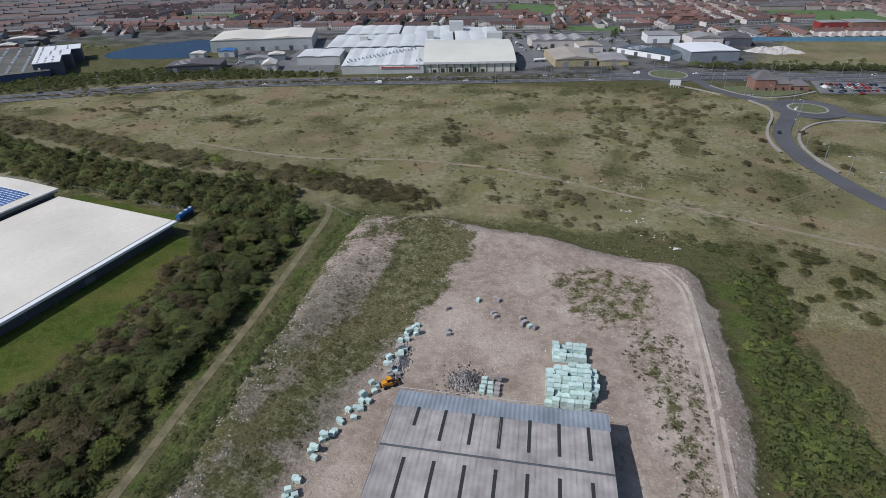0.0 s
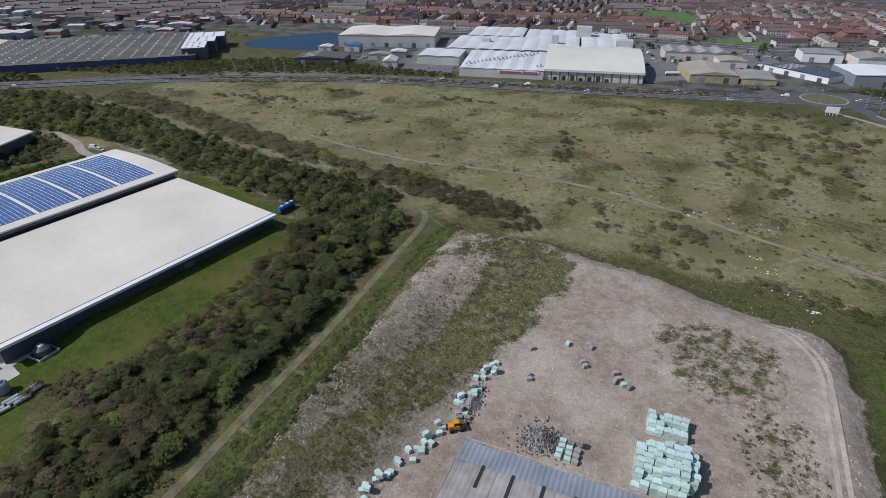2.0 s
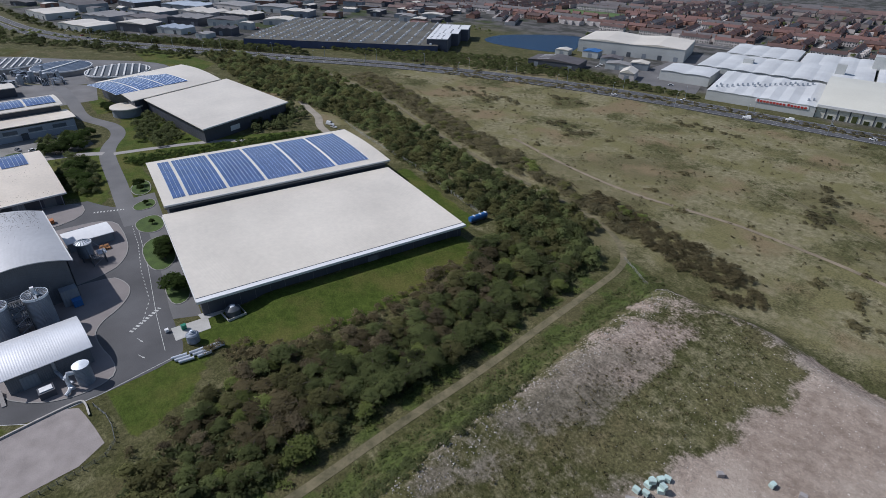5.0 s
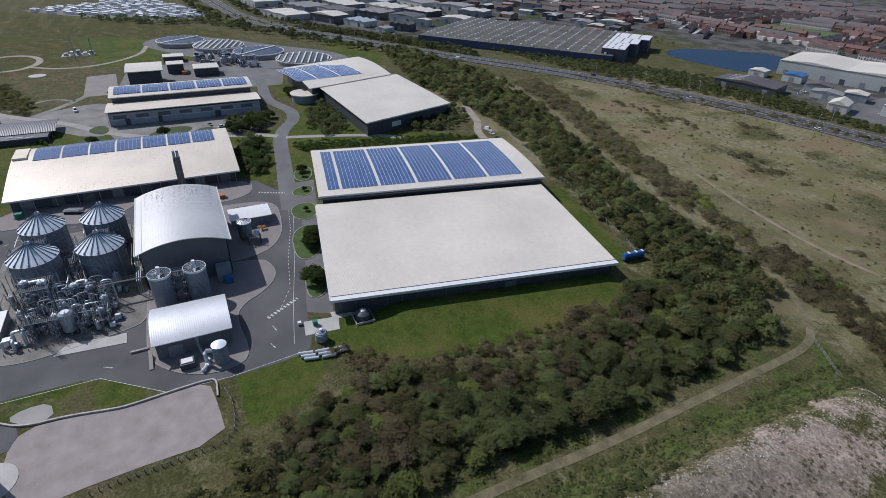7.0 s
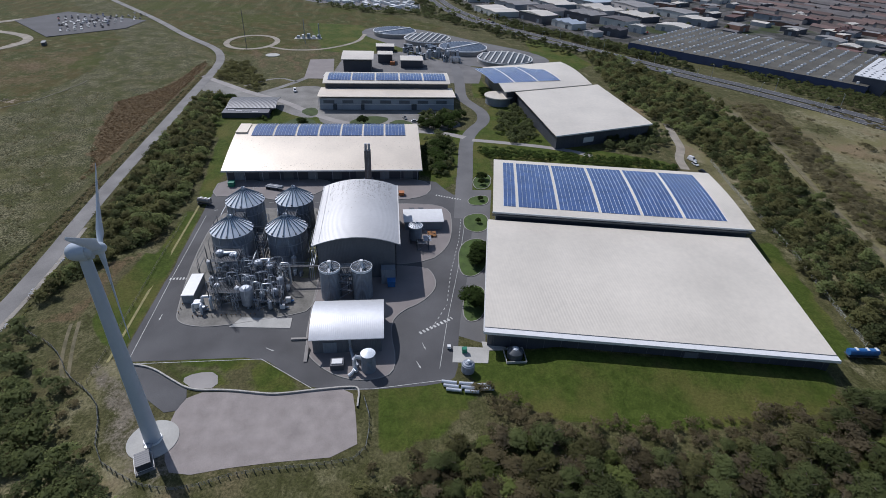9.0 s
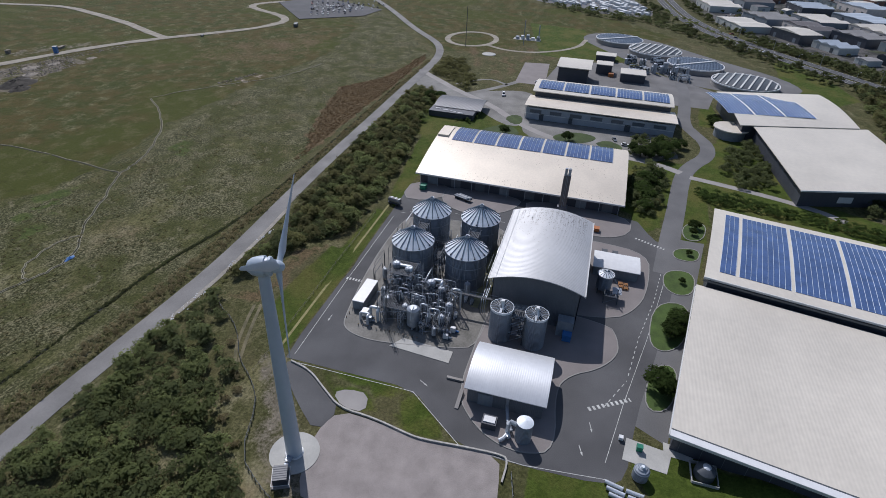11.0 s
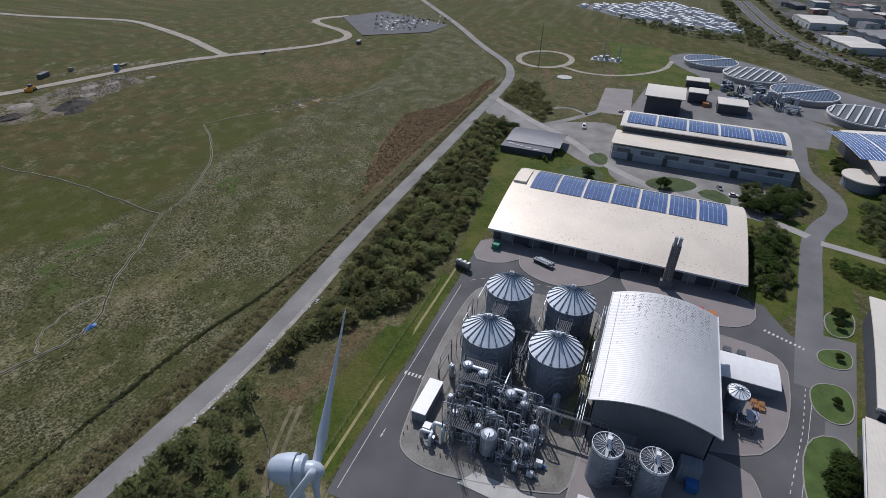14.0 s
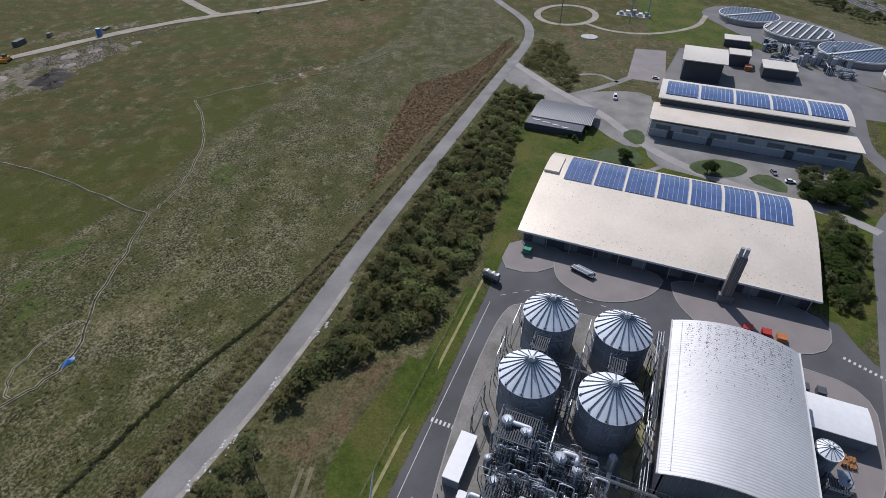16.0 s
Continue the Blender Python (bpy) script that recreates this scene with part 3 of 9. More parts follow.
    c = mix(c, wet, broken("wet", n2, 0.6))
    c = mix(c, straw, broken("dry", n23, 1.0, 0.25, 0.75))
    c = mix(c, mix((0.052, 0.074, 0.018), (0.086, 0.104, 0.030), ramp(n2, 0.3, 0.7)), broken("lush", n2, 0.7))
    c = mix(c, reed, broken("reed", n23, 0.9))
    c = mix(c, soil, broken("soil", n23, 1.5, 0.30, 0.66))
    c = mix(c, lawn, broken("lawn", n23, 0.6))
    c = mix(c, town, attr("town"))
    tuft = N("ShaderNodeMix"); tuft.data_type, tuft.blend_type = "RGBA", "MULTIPLY"
    less = N("ShaderNodeMapRange"); less.inputs[3].default_value, less.inputs[4].default_value = 0.78, 0.24
    Lk(attr("flat"), less.inputs[0]); Lk(less.outputs[0], tuft.inputs[0])
    Lk(c, tuft.inputs[6])
    grey = N("ShaderNodeMix"); grey.data_type = "RGBA"; Lk(ramp(n3, 0.25, 0.7), grey.inputs[0])
    grey.inputs[6].default_value, grey.inputs[7].default_value = (0.25, 0.25, 0.25, 1), (1.5, 1.5, 1.5, 1)
    Lk(grey.outputs[2], tuft.inputs[7])
    Lk(tuft.outputs[2], p.inputs["Base Color"])
    b = N("ShaderNodeBump"); b.inputs["Strength"].default_value, b.inputs["Distance"].default_value = 0.7, 0.5
    Lk(n3, b.inputs["Height"]); Lk(b.outputs[0], p.inputs["Normal"])
    return m


ground = build_ground()

# ---- roads, paths and paved areas ----
road = Build()
ASPHALT_PLAN = chaikin([(-158, -28), (-158, -31), (-200, -31), (-246, -32), (-258, -32.5), (-282, -33), (-282, 10), (-282, 68), (-264, 76), (-262, 80), (-244, 84),
                        (-200, 76), (-174, 70), (-160, 67.5), (-147.5, 66), (-144, 62), (-143, 40), (-144, 26), (-150, 18), (-158, 9), (-158, -10)], 1, True)
setting("road", Build().prism(ASPHALT_PLAN, -0.3, 0.03), ASPHALT, "dark asphalt loop road round the works", "road")
SITE_ROAD = chaikin([(-240, 79), (-270, 83), (-292, 86.5), (-333, 92), (-350, 98), (-366, 108), (-385, 110), (-402, 104), (-418, 99), (-455, 103), (-504, 106), (-545, 100)], 2)
setting("road", strip(Build(), SITE_ROAD, -4, 4, -0.3, 0.04), ROADGREY, "grey asphalt road between the works buildings", "road")
CROSS_ROAD = chaikin([(-470, -92), (-446, -68), (-427, -49), (-407, -22), (-382, -2), (-363, 20), (-351, 50), (-346, 80), (-338, 92)], 2)
setting("road", strip(Build(), CROSS_ROAD, -2.6, 2.6, -0.3, 0.05), CONCRETE, "pale concrete service road by the offices", "road")
LOOP_PATH = chaikin([(-334, 96)] + [(-329.8, 113.9), (-323.0, 136.2), (-316.1, 151.7), (-308.9, 159.4)], 2)
setting("road", strip(Build(), LOOP_PATH, -2.2, 2.2, -0.3, 0.06), CONCRETE, "narrow pale service track behind the warehouses", "road")
setting("road", strip(Build(), chaikin([(-363.9, 227.9), (-338.7, 221.4), (-320.2, 217.2), (-305.5, 207.9), (-290.2, 204.8)], 2), -2.4, 2.4, -0.3, 0.06), TRACK, "dusty pale track behind the warehouses", "track")
ACCESS = chaikin([(60, -70), (-60, -78), (-120, -79), (-158, -77), (-198, -75.5), (-260, -80.5), (-340, -83), (-420, -86), (-500, -88), (-535, -94), (-566, -107), (-614, -146), (-701, -202), (-836, -303), (-1000, -420)], 2)
setting("road", strip(Build(), ACCESS, -3.3, 3.3, -1.0, 0.12), ACCESSGREY, "long worn grey access road beside the field", "road")
DUAL = chaikin([(420, 516), (268, 504), (198, 503), (133, 499), (70, 487), (17, 475), (-75, 457), (-170, 442), (-262, 421), (-344, 388), (-421, 350), (-508, 288), (-610, 226), (-707, 168), (-803, 134), (-904, 120), (-1100, 105)], 2)
setting("road", strip(Build(), DUAL, -12, -2, -1.2, 0.30), DARKROAD, "grey carriageway of a dual carriageway", "road")
setting("road", strip(Build(), DUAL, 2, 12, -1.2, 0.30), DARKROAD, "grey carriageway of a dual carriageway", "road")
LINK = chaikin([(118, 488), (124, 474), (128, 456), (138, 440), (152, 424), (164, 414), (163, 392), (150, 366), (143, 346), (141, 324), (142, 302), (147, 286), (152, 266), (159, 248), (175, 222), (215, 190), (300, 150)], 2)
setting("road", strip(Build(), LINK, -4.8, 4.8, -1.2, 0.42), DARKROAD, "curving grey estate road", "road")
LINK2 = chaikin([(190, 399), (217, 387), (300, 374), (420, 352)], 2)
setting("road", strip(Build(), LINK2, -5.5, 5.5, -1.2, 0.46), DARKROAD, "grey side road off a roundabout", "road")
VERGE = mat("island_grass", (0.095, 0.108, 0.048), 0.25, 0.2, 0.95)
PALEWALK = mat("pale_footway", (0.27, 0.25, 0.225), 0.2, 0.2, 0.9, fine=2)
for cx, cy, r, k in ((102, 498, 25, 0.60), (178, 407, 23, 0.50)):
    setting("road", Build().cyl(cx, cy, -1.2, 0.5, r, 40), DARKROAD, "asphalt roundabout", "road")
    setting("kerb", Build().cyl(cx, cy, 0.3, 0.62, r * k + 1.0, 34), PALEWALK, "pale kerb ring of a traffic island", "kerb")
    setting("traffic_island", Build().cyl(cx, cy, 0.3, 0.80, r * k, 30, r * k - 0.8), VERGE, "grassy round traffic island with a kerb", "traffic island")
for pts, w in (([(128, 464), (134, 452), (145, 438), (158, 431), (178, 437), (200, 455)], 0.9), ([(300, 366), (216, 380), (194, 384), (172, 375), (157, 357), (149, 336), (148, 313), (153, 290)], 0.8), ([(146, 424), (154, 405), (150, 384), (138, 357), (133, 334), (134, 316)], 0.8), ([(98, 466), (116, 452), (130, 437)], 0.6)):
    setting("footway", strip(Build(), chaikin(pts, 2), -w, w, -0.6, 0.52), PALEWALK, "pale footway along the estate road", "pavement")
setting("verge", Build().prism(chaikin([(132, 462), (146, 440), (160, 435), (178, 441), (198, 456), (160, 466)], 2, True), -0.6, 0.40), VERGE, "mown green verge before the pub", "grass")
WOOD_PATH = chaikin([(-82, 30), (-81, 66), (-82, 95), (-81.5, 125), (-83, 155), (-84, 185), (-85, 206), (-90, 216), (-100, 225), (-112, 232), (-137, 237), (-175, 241), (-221, 250), (-254, 258), (-300, 272), (-339, 281), (-395, 287), (-435, 290)], 2)
setting("footpath", strip(Build(), WOOD_PATH, -1.3, 1.3, -1.0, 0.07), FOOTPATH, "worn sandy footpath beside the wood", "path")
FIELD_TRACK = chaikin([(170, 200), (138, 210), (108, 221), (79, 234), (44, 247), (4, 265), (-33, 273), (-74, 276), (-117, 269), (-157, 273), (-210, 286)], 2)
setting("dirt_track", strip(Build(), FIELD_TRACK, -1.1, 1.1, -0.3, 0.10, height1), mat("trodden_earth", (0.225, 0.182, 0.125), 0.3, 0.12, 0.95, fine=1.6, bump=0.4, dirt=(0.12, 0.10, 0.055)), "faint bare track through dry grass", "track")
DRAIN = mat("drain_edge", (0.235, 0.215, 0.150), 0.6, 0.35, 0.95, fine=1.5, bump=0.5, dirt=(0.06, 0.06, 0.025))
DRAINBED = mat("drain_bed", (0.034, 0.034, 0.018), 0.4, 0.3, 0.95, fine=1.5)


def drain(pts, w, lips):
    """A narrow dark trench, between lines of thrown-up pale stones or with none."""
    pts = chaikin(pts, 2)
    pts = [(x + 0.5 * math.sin(x * 0.9 + y), y + 0.5 * math.sin(y * 1.1 - x)) for x, y in pts]
    setting("field_drain", strip(Build(), pts, -w * 0.5, w * 0.5, -0.2, 0.06, height1), DRAINBED, "dark trench of a field drain", "ditch")
    for side in lips:
        lo, hi = sorted((side * w * 0.5, side * (w * 0.5 + 0.27)))
        setting("drain_bank", strip(Build(), pts, lo, hi, -0.2, 0.16, height1), DRAIN, "pale stony lip of a field drain", "ditch")


for pts, w in (([(-110, -151), (-151, -135), (-162, -131), (-170, -128.5), (-178, -128.5), (-185, -132), (-196, -141), (-212, -149), (-226, -156), (-239, -164), (-246, -164.5), (-261, -167), (-281, -177), (-297, -187), (-316, -204), (-335, -226)], 0.55),
               ([(-337, -227), (-354, -218), (-369, -208), (-386, -197), (-403, -181), (-427, -172), (-455, -168)], 0.45), ([(-243, -300), (-246, -254), (-248, -226), (-244, -195), (-241, -165)], 0.8),
               ([(-163, -131.5), (-166, -136), (-170, -139.5), (-177, -141), (-185, -141.5), (-191, -138)], 0.3), ([(-208, -300), (-218, -325), (-240, -345)], 0.3)):
    drain(pts, w, (-1, 1) if w != 0.8 else (1,))
for pts, w in ((HAUL, 4.0), ([(-474, -329), (-487, -359), (-508, -397), (-529, -454), (-550, -515), (-533, -570), (-510, -640), (-500, -760)], 4.0)):
    setting("dirt_track", strip(Build(), chaikin(pts, 2), -w, w, -0.3, 0.25, height1), TRACK, "pale haul track over the far field", "track")

# raised concrete islands with kerbs inside the loop road
def island(plan, top, material, label, rounds=2, kerb=True):
    plan = chaikin(plan, rounds, True)
    ob = setting("pavement", Build().prism(plan, -0.2, top), material, label, "pavement")
    if kerb:
        setting("kerb", strip(Build(), plan + plan[:1], -0.16, 0.16, 0.0, top + 0.05), KERB, "pale stone kerb", "kerb")
    return ob


island([(-175, -20), (-181, -22), (-211, -25.5), (-243, -25.5), (-250, -21), (-252, 0), (-252, 22), (-206, 22), (-180, 22), (-177, 15), (-173, -4), (-172.5, -13)], 0.13, mat("stained_concrete", (0.185, 0.174, 0.155), 0.4, 0.15, 0.85, fine=1.5, dirt=(0.10, 0.10, 0.08)), "stained grey concrete slab under the silos")
island([(-255, 20), (-255, 54), (-252, 74), (-232, 73.5), (-216, 70), (-205, 60), (-205, 20)], 0.14, BLOCKPAVE, "paved apron beside the domed shed")
island([(-206, 22), (-204, 60), (-198, 63), (-190, 63.5), (-182, 58), (-177, 50), (-170, 46.5), (-150, 49), (-146.5, 42), (-147.5, 34), (-152, 27), (-160, 21), (-180, 21)], 0.15, BLOCKPAVE, "paved apron round the small shed")
island([(-264, -33), (-282, -33), (-282, -14), (-272, -14), (-264, -22)], 0.13, BLOCKPAVE, "paved apron by the long hall", 1)
island([(-282, -16), (-271, -16), (-263, -12), (-258.5, 0), (-263, 11), (-271, 18), (-282, 20)], 0.14, BLOCKPAVE, "rounded paved apron before the long hall")
island([(-282, 21), (-270, 23), (-262, 29), (-258, 38), (-260, 66), (-282, 68)], 0.13, BLOCKPAVE, "rounded paved apron before the long hall")
setting("pavement", Build().prism([(-172, -3.5), (-176.5, -0.5), (-175.5, 15.5), (-170.5, 15.5)], 0, 0.17), PALECONC, "pale concrete loading slab", "pavement")
setting("pavement", Build().prism([(-159.5, 66), (-158, 77), (-151.5, 75.5), (-152.5, 65)], -0.2, 0.10), PALECONC, "pale concrete slab on the lawn", "pavement")
setting("pavement", Build().prism([(-161, 75), (-160, 82), (-156.8, 82), (-157, 75)], -0.2, 0.11), PALECONC, "pale concrete slab by the warehouse wall", "pavement")
GRAVEL_PLAN = chaikin([(-137, -10), (-145, -7), (-144.6, 4), (-142.6, 15), (-144, 24), (-144.2, 36), (-135, 37.5), (-122, 38.5), (-121, 12), (-118.5, -4), (-125, -8)], 1, True)
setting("pavement", Build().prism(GRAVEL_PLAN, -0.2, 0.06), GRAVEL, "pinkish gravel hardstanding beside the wind turbine", "pavement")
setting("pavement", Build().prism(chaikin([(-158, -30), (-156, -21), (-150, -13.5), (-145.5, -7.2), (-136.5, -9.8), (-144, -19), (-151, -26)], 1, True), -0.2, 0.08), ASPHALT, "dark asphalt ramp down to the gravel", "pavement")
setting("pavement", Build().prism(chaikin([(-150, -11.5), (-152.5, -8), (-152.5, -2), (-146.3, -0.5), (-146.2, -7)], 1, True), -0.2, 0.09), CONCRETE, "small concrete pad on the verge", "pavement")
WORNCONC = mat("worn_concrete", (0.215, 0.207, 0.190), 0.35, 0.08, 0.9, fine=1.5, bump=0.2, dirt=(0.12, 0.115, 0.10))
setting("pavement", Build().prism([(-389, 2), (-384, 3), (-377, 3), (-366, 6), (-358, 12), (-356, 26), (-352, 44), (-349, 66), (-349, 80), (-358, 92), (-389, 92)], -0.2, 0.025), WORNCONC, "pale concrete forecourt between the buildings", "pavement")
setting("pavement", Build().prism(chaikin([(-476, -91), (-456, -78), (-441, -61), (-423, -46), (-436, -30), (-446, -8), (-440, 3), (-389, 4), (-380, 6), (-371, -2), (-381, -16), (-403, -34), (-409, -50), (-420, -67), (-434, -86)], 1, True), -0.2, 0.030), WORNCONC, "pale concrete fan from the access road to the gatehouse", "pavement")
for pts, w in (([(-420, -46), (-437, -32), (-454, -21), (-472, -12)], 2.2), ([(-444, -56), (-468, -36), (-456, -20)], 1.2), ([(-361, 14), (-350, 6), (-345, -12), (-346, -28)], 1.2)):
    setting("footway", strip(Build(), chaikin(pts, 2), -w, w, -0.3, 0.036), WORNCONC, "pale concrete path on the lawn", "pavement")
BED = mat("planted_bed", (0.050, 0.074, 0.020), 0.45, 0.2, 0.95, fine=1.5, bump=0.5)
island([(-352, -20), (-360, -18), (-376, -6), (-366, 4), (-354, 4)], 0.12, BED, "mown grass bed with one dark shrub", 1, False)
island([(-385, -9), (-394, -4), (-391, 2), (-378, 3), (-376, -2)], 0.12, BED, "small mown grass bed by the gatehouse", 1, False)
island([(-366, 22), (-378, 36), (-373, 50), (-360, 42), (-357, 27)], 0.12, BED, "mown grass bed with one dark shrub", 2, False)
island([(-361, 46), (-371, 54), (-364, 63), (-354, 62)], 0.12, BED, "small mown grass bed", 1, False)

setting("pavement", Build().prism([(-455, 2), (-455, 118), (-500, 128), (-560, 60), (-540, 10)], -0.2, 0.028), mat("pale_worn_asphalt", (0.155, 0.15, 0.145), 0.3, 0.07, 0.9, fine=2), "grey yard round the treatment plant", "pavement")
setting("pavement", Build().prism([(-465, -16), (-465, 6), (-530, 2), (-526, -18)], -0.2, 0.06), BLOCKPAVE, "paved rectangular lay-down yard", "pavement")
setting("pavement", Build().prism(chaikin([(-500, 120), (-515, 195), (-560, 192), (-610, 140), (-670, 90), (-690, 40), (-650, 15), (-600, 45), (-550, 80)], 2, True), -0.2, 0.05), ROADGREY, "concrete apron round the covered tanks", "pavement")
ring = [(-594 + 31 * math.cos(a / 24 * 6.2832), -80 + 23 * math.sin(a / 24 * 6.2832)) for a in range(25)]
setting("road", strip(Build(), ring, -2.6, 2.6, -0.2, 0.10), TRACK, "pale ring-shaped track in grass", "track")
setting("road", strip(Build(), chaikin([(-575, -62), (-560, -40), (-565, -10), (-600, 20), (-640, 25)], 2), -2, 2, -0.2, 0.09), TRACK, "pale service track", "track")

# kerbed garden beds between the loop road and the warehouse
setting("pavement", Build().prism([(-165, 66.5), (-200, 72), (-244, 79.5), (-268, 84), (-268, 96), (-228, 88.5), (-196, 82.5), (-160, 76)], -0.2, 0.024), ROADGREY, "grey asphalt spurs between garden beds", "pavement")
GARDEN = mat("garden_turf", (0.060, 0.098, 0.020), 0.35, 0.25, 0.95, fine=2.5, bump=0.4)
for plan in ([(-243, 79.5), (-245, 90), (-231, 89), (-227, 83), (-232, 78)], [(-221, 75), (-224, 87), (-203, 84), (-195, 77), (-199, 72)], [(-260, 83.5), (-263, 94), (-252, 92), (-252, 83)], [(-282, 88.5), (-287, 99), (-270, 96), (-268, 88)], [(-189, 73), (-191, 81), (-172, 78), (-170, 70)]):
    island(plan, 0.14, GARDEN, "kerbed garden bed with mown turf", 2)

# road markings
def dashes(pts, off, dash, gap, width, z, name="road_marking", label="worn white road marking"):
    b, run = Build(), 0.0
    pts = offset_line(pts, off)
    for (x0, y0), (x1, y1) in zip(pts, pts[1:]):
        n = math.hypot(x1 - x0, y1 - y0)
        t = -run % (dash + gap) if gap else 0
        while t < n and n > 0:
            e = min(t + dash, n)
            ux, uy = (x1 - x0) / n, (y1 - y0) / n
            px, py = -uy * width / 2, ux * width / 2
            b.add([(x0 + ux * t + px, y0 + uy * t + py, z), (x0 + ux * t - px, y0 + uy * t - py, z), (x0 + ux * e - px, y0 + uy * e - py, z), (x0 + ux * e + px, y0 + uy * e + py, z)], [(0, 1, 2, 3)])
            t += dash + gap
        run = (run + n) % (dash + gap) if gap else 0
    return setting(name, b, PAINT, label, "road marking")


dashes([(-168, 60), (-180, 66), (-200, 69.5), (-222, 75), (-240, 78)], 0, 1.2, 1.4, 0.22, 0.045)
dashes(offset_line([(-150, 62), (-170, 66), (-200, 73), (-240, 81)], 0), 1.0, 500, 0, 0.14, 0.045, label="white edge line")
dashes([(-160, -28.5), (-200, -29.5), (-246, -30)], 0, 500, 0, 0.16, 0.045, label="white edge line")
dashes([(-156.5, -26), (-156.5, 9), (-143.5, 25.5), (-142.8, 42), (-145, 62)], 0.6, 500, 0, 0.16, 0.045, label="white edge line")
dashes([(-199.5, -30), (-199.5, -22.5)], 0, 0.55, 0.55, 1.3, 0.047, label="white crossing blocks")
dashes([(-166, 56), (-173, 67)], 0, 0.7, 0.7, 1.3, 0.047, label="white crossing blocks")
dashes([(-263, 69), (-258, 80)], 0, 0.6, 0.7, 1.2, 0.065, label="white crossing blocks")
dashes([(-250, -28), (-256, -20), (-258, 0), (-257, 18)], 0, 2, 2, 0.15, 0.045)
for x, y, a in ((-178, -26, 0), (-161, 11, 60), (-152, 55, 20), (-160, 57, 15)):
    c, s = math.cos(radians(a)), math.sin(radians(a))
    b = Build().add([(x + c * u - s * w, y + s * u + c * w, 0.046) for u, w in ((-1.6, -.09), (0.5, -.09), (0.5, -.3), (1.6, 0), (0.5, .3), (0.5, .09), (-1.6, .09))], [tuple(range(7))])
    setting("road_arrow", b, PAINT, "white direction arrow painted on asphalt", "road marking")
for w in (-7, 7):
    dashes(DUAL, w, 3, 6, 0.3, 0.31)
for w in (-11.5, -2.5, 2.5, 11.5):
    dashes(DUAL, w, 4000, 0, 0.25, 0.312, label="white edge line")

# wheel tracks over the yard of fill
RIM = chaikin([(49, 50), (52, 84), (55, 118), (56, 147), (57, 163), (50, 176), (38, 182)], 2)
PALEFILL = mat("packed_pale_fill", (0.390, 0.330, 0.275), 0.25, 0.2, 0.95, fine=1.6, bump=0.4)
for off in (-1.1, 1.1):
    setting("wheel_track", strip(Build(), offset_line(RIM, off), -0.55, 0.55, -0.3, 0.07, height1), PALEFILL, "packed pale wheel track on the fill", "track")
for pts in ([(63, 240), (84, 238), (105, 243), (132, 262), (150, 284)], [(150, 270), (129, 294), (110, 320), (112, 350)], [(-80, 330), (-20, 300), (50, 286), (100, 270)]):
    for off in (-0.9, 0.9):
        setting("wheel_track", strip(Build(), offset_line(chaikin(pts, 2), off), -0.3, 0.3, -0.3, 0.06, height1), bpy.data.materials["worn_footpath"], "worn wheel track through dry grass", "track")
for pts in ([(-176, -52), (-168, -50), (-156, -46), (-148, -40)], [(-177, -50), (-166, -47), (-152, -42)]):
    setting("footpath", strip(Build(), chaikin(pts, 2), -0.5, 0.5, -0.3, 0.06, height1), FOOTPATH, "narrow worn path to the turbine", "path")

# spoil tipped beside the haul track
for pts, n, lab in (([(-330, -356), (-362, -362), (-390, -345), (-380, -326), (-345, -325)], 300, "broken pale spoil tipped in the field"), ([(-376, -210), (-410, -200), (-412, -196), (-380, -203)], 90, "pale stones beside a drain"), ([(-380, -362), (-440, -340), (-436, -332), (-376, -348)], 160, "pale spoil along the haul track")):
    r, b = np.random.RandomState(len(pts) + n), Build()
    X, Y = r.uniform(min(q[0] for q in pts), max(q[0] for q in pts), n * 3), r.uniform(min(q[1] for q in pts), max(q[1] for q in pts), n * 3)
    for x, y in list(zip(X, Y)):
        if inside(pts, np.array([x]), np.array([y]))[0]:
            q, a, z = r.uniform(0.3, 1.3), r.uniform(0, 6), height1(x, y)
            b.add([(x + q * math.cos(a + t) * r.uniform(.7, 1.3), y + q * math.sin(a + t), z - 0.1) for t in (0, 1.6, 3.2, 4.7)] + [(x, y, z + q * 0.45)], [(0, 1, 4), (1, 2, 4), (2, 3, 4), (3, 0, 4)])
    tagged(b.object("spoil", mat("spoil_%d" % n, (0.17, 0.145, 0.115), 0.5, 0.3, 0.95, island=0.8)), lab, "spoil", kind="stuff")



def tip_heap(x, y, r, h, seed, material, label):
    """A loose heap with an uneven skirt."""
    k = np.random.RandomState(seed)
    t = thing("spoil_heap", label, "heap", pose(x, y, height1(x, y) - 0.3), "spoil heaps")
    n, v, f = 18, [], []
    for i, (q, z) in enumerate(((1.0, 0), (0.72, 0.42), (0.42, 0.8), (0.15, 1.0))):
        v += [(r * q * k.uniform(.8, 1.2) * math.cos(6.2832 * j / n), r * 0.7 * q * k.uniform(.8, 1.2) * math.sin(6.2832 * j / n), h * z * k.uniform(.8, 1.15) if i else 0) for j in range(n)]
    for i in range(3):
        f += [(i * n + j, i * n + (j + 1) % n, (i + 1) * n + (j + 1) % n, (i + 1) * n + j) for j in range(n)]
    part("mound", Build().add(v, f + [tuple(3 * n + j for j in range(n))]), material, t)


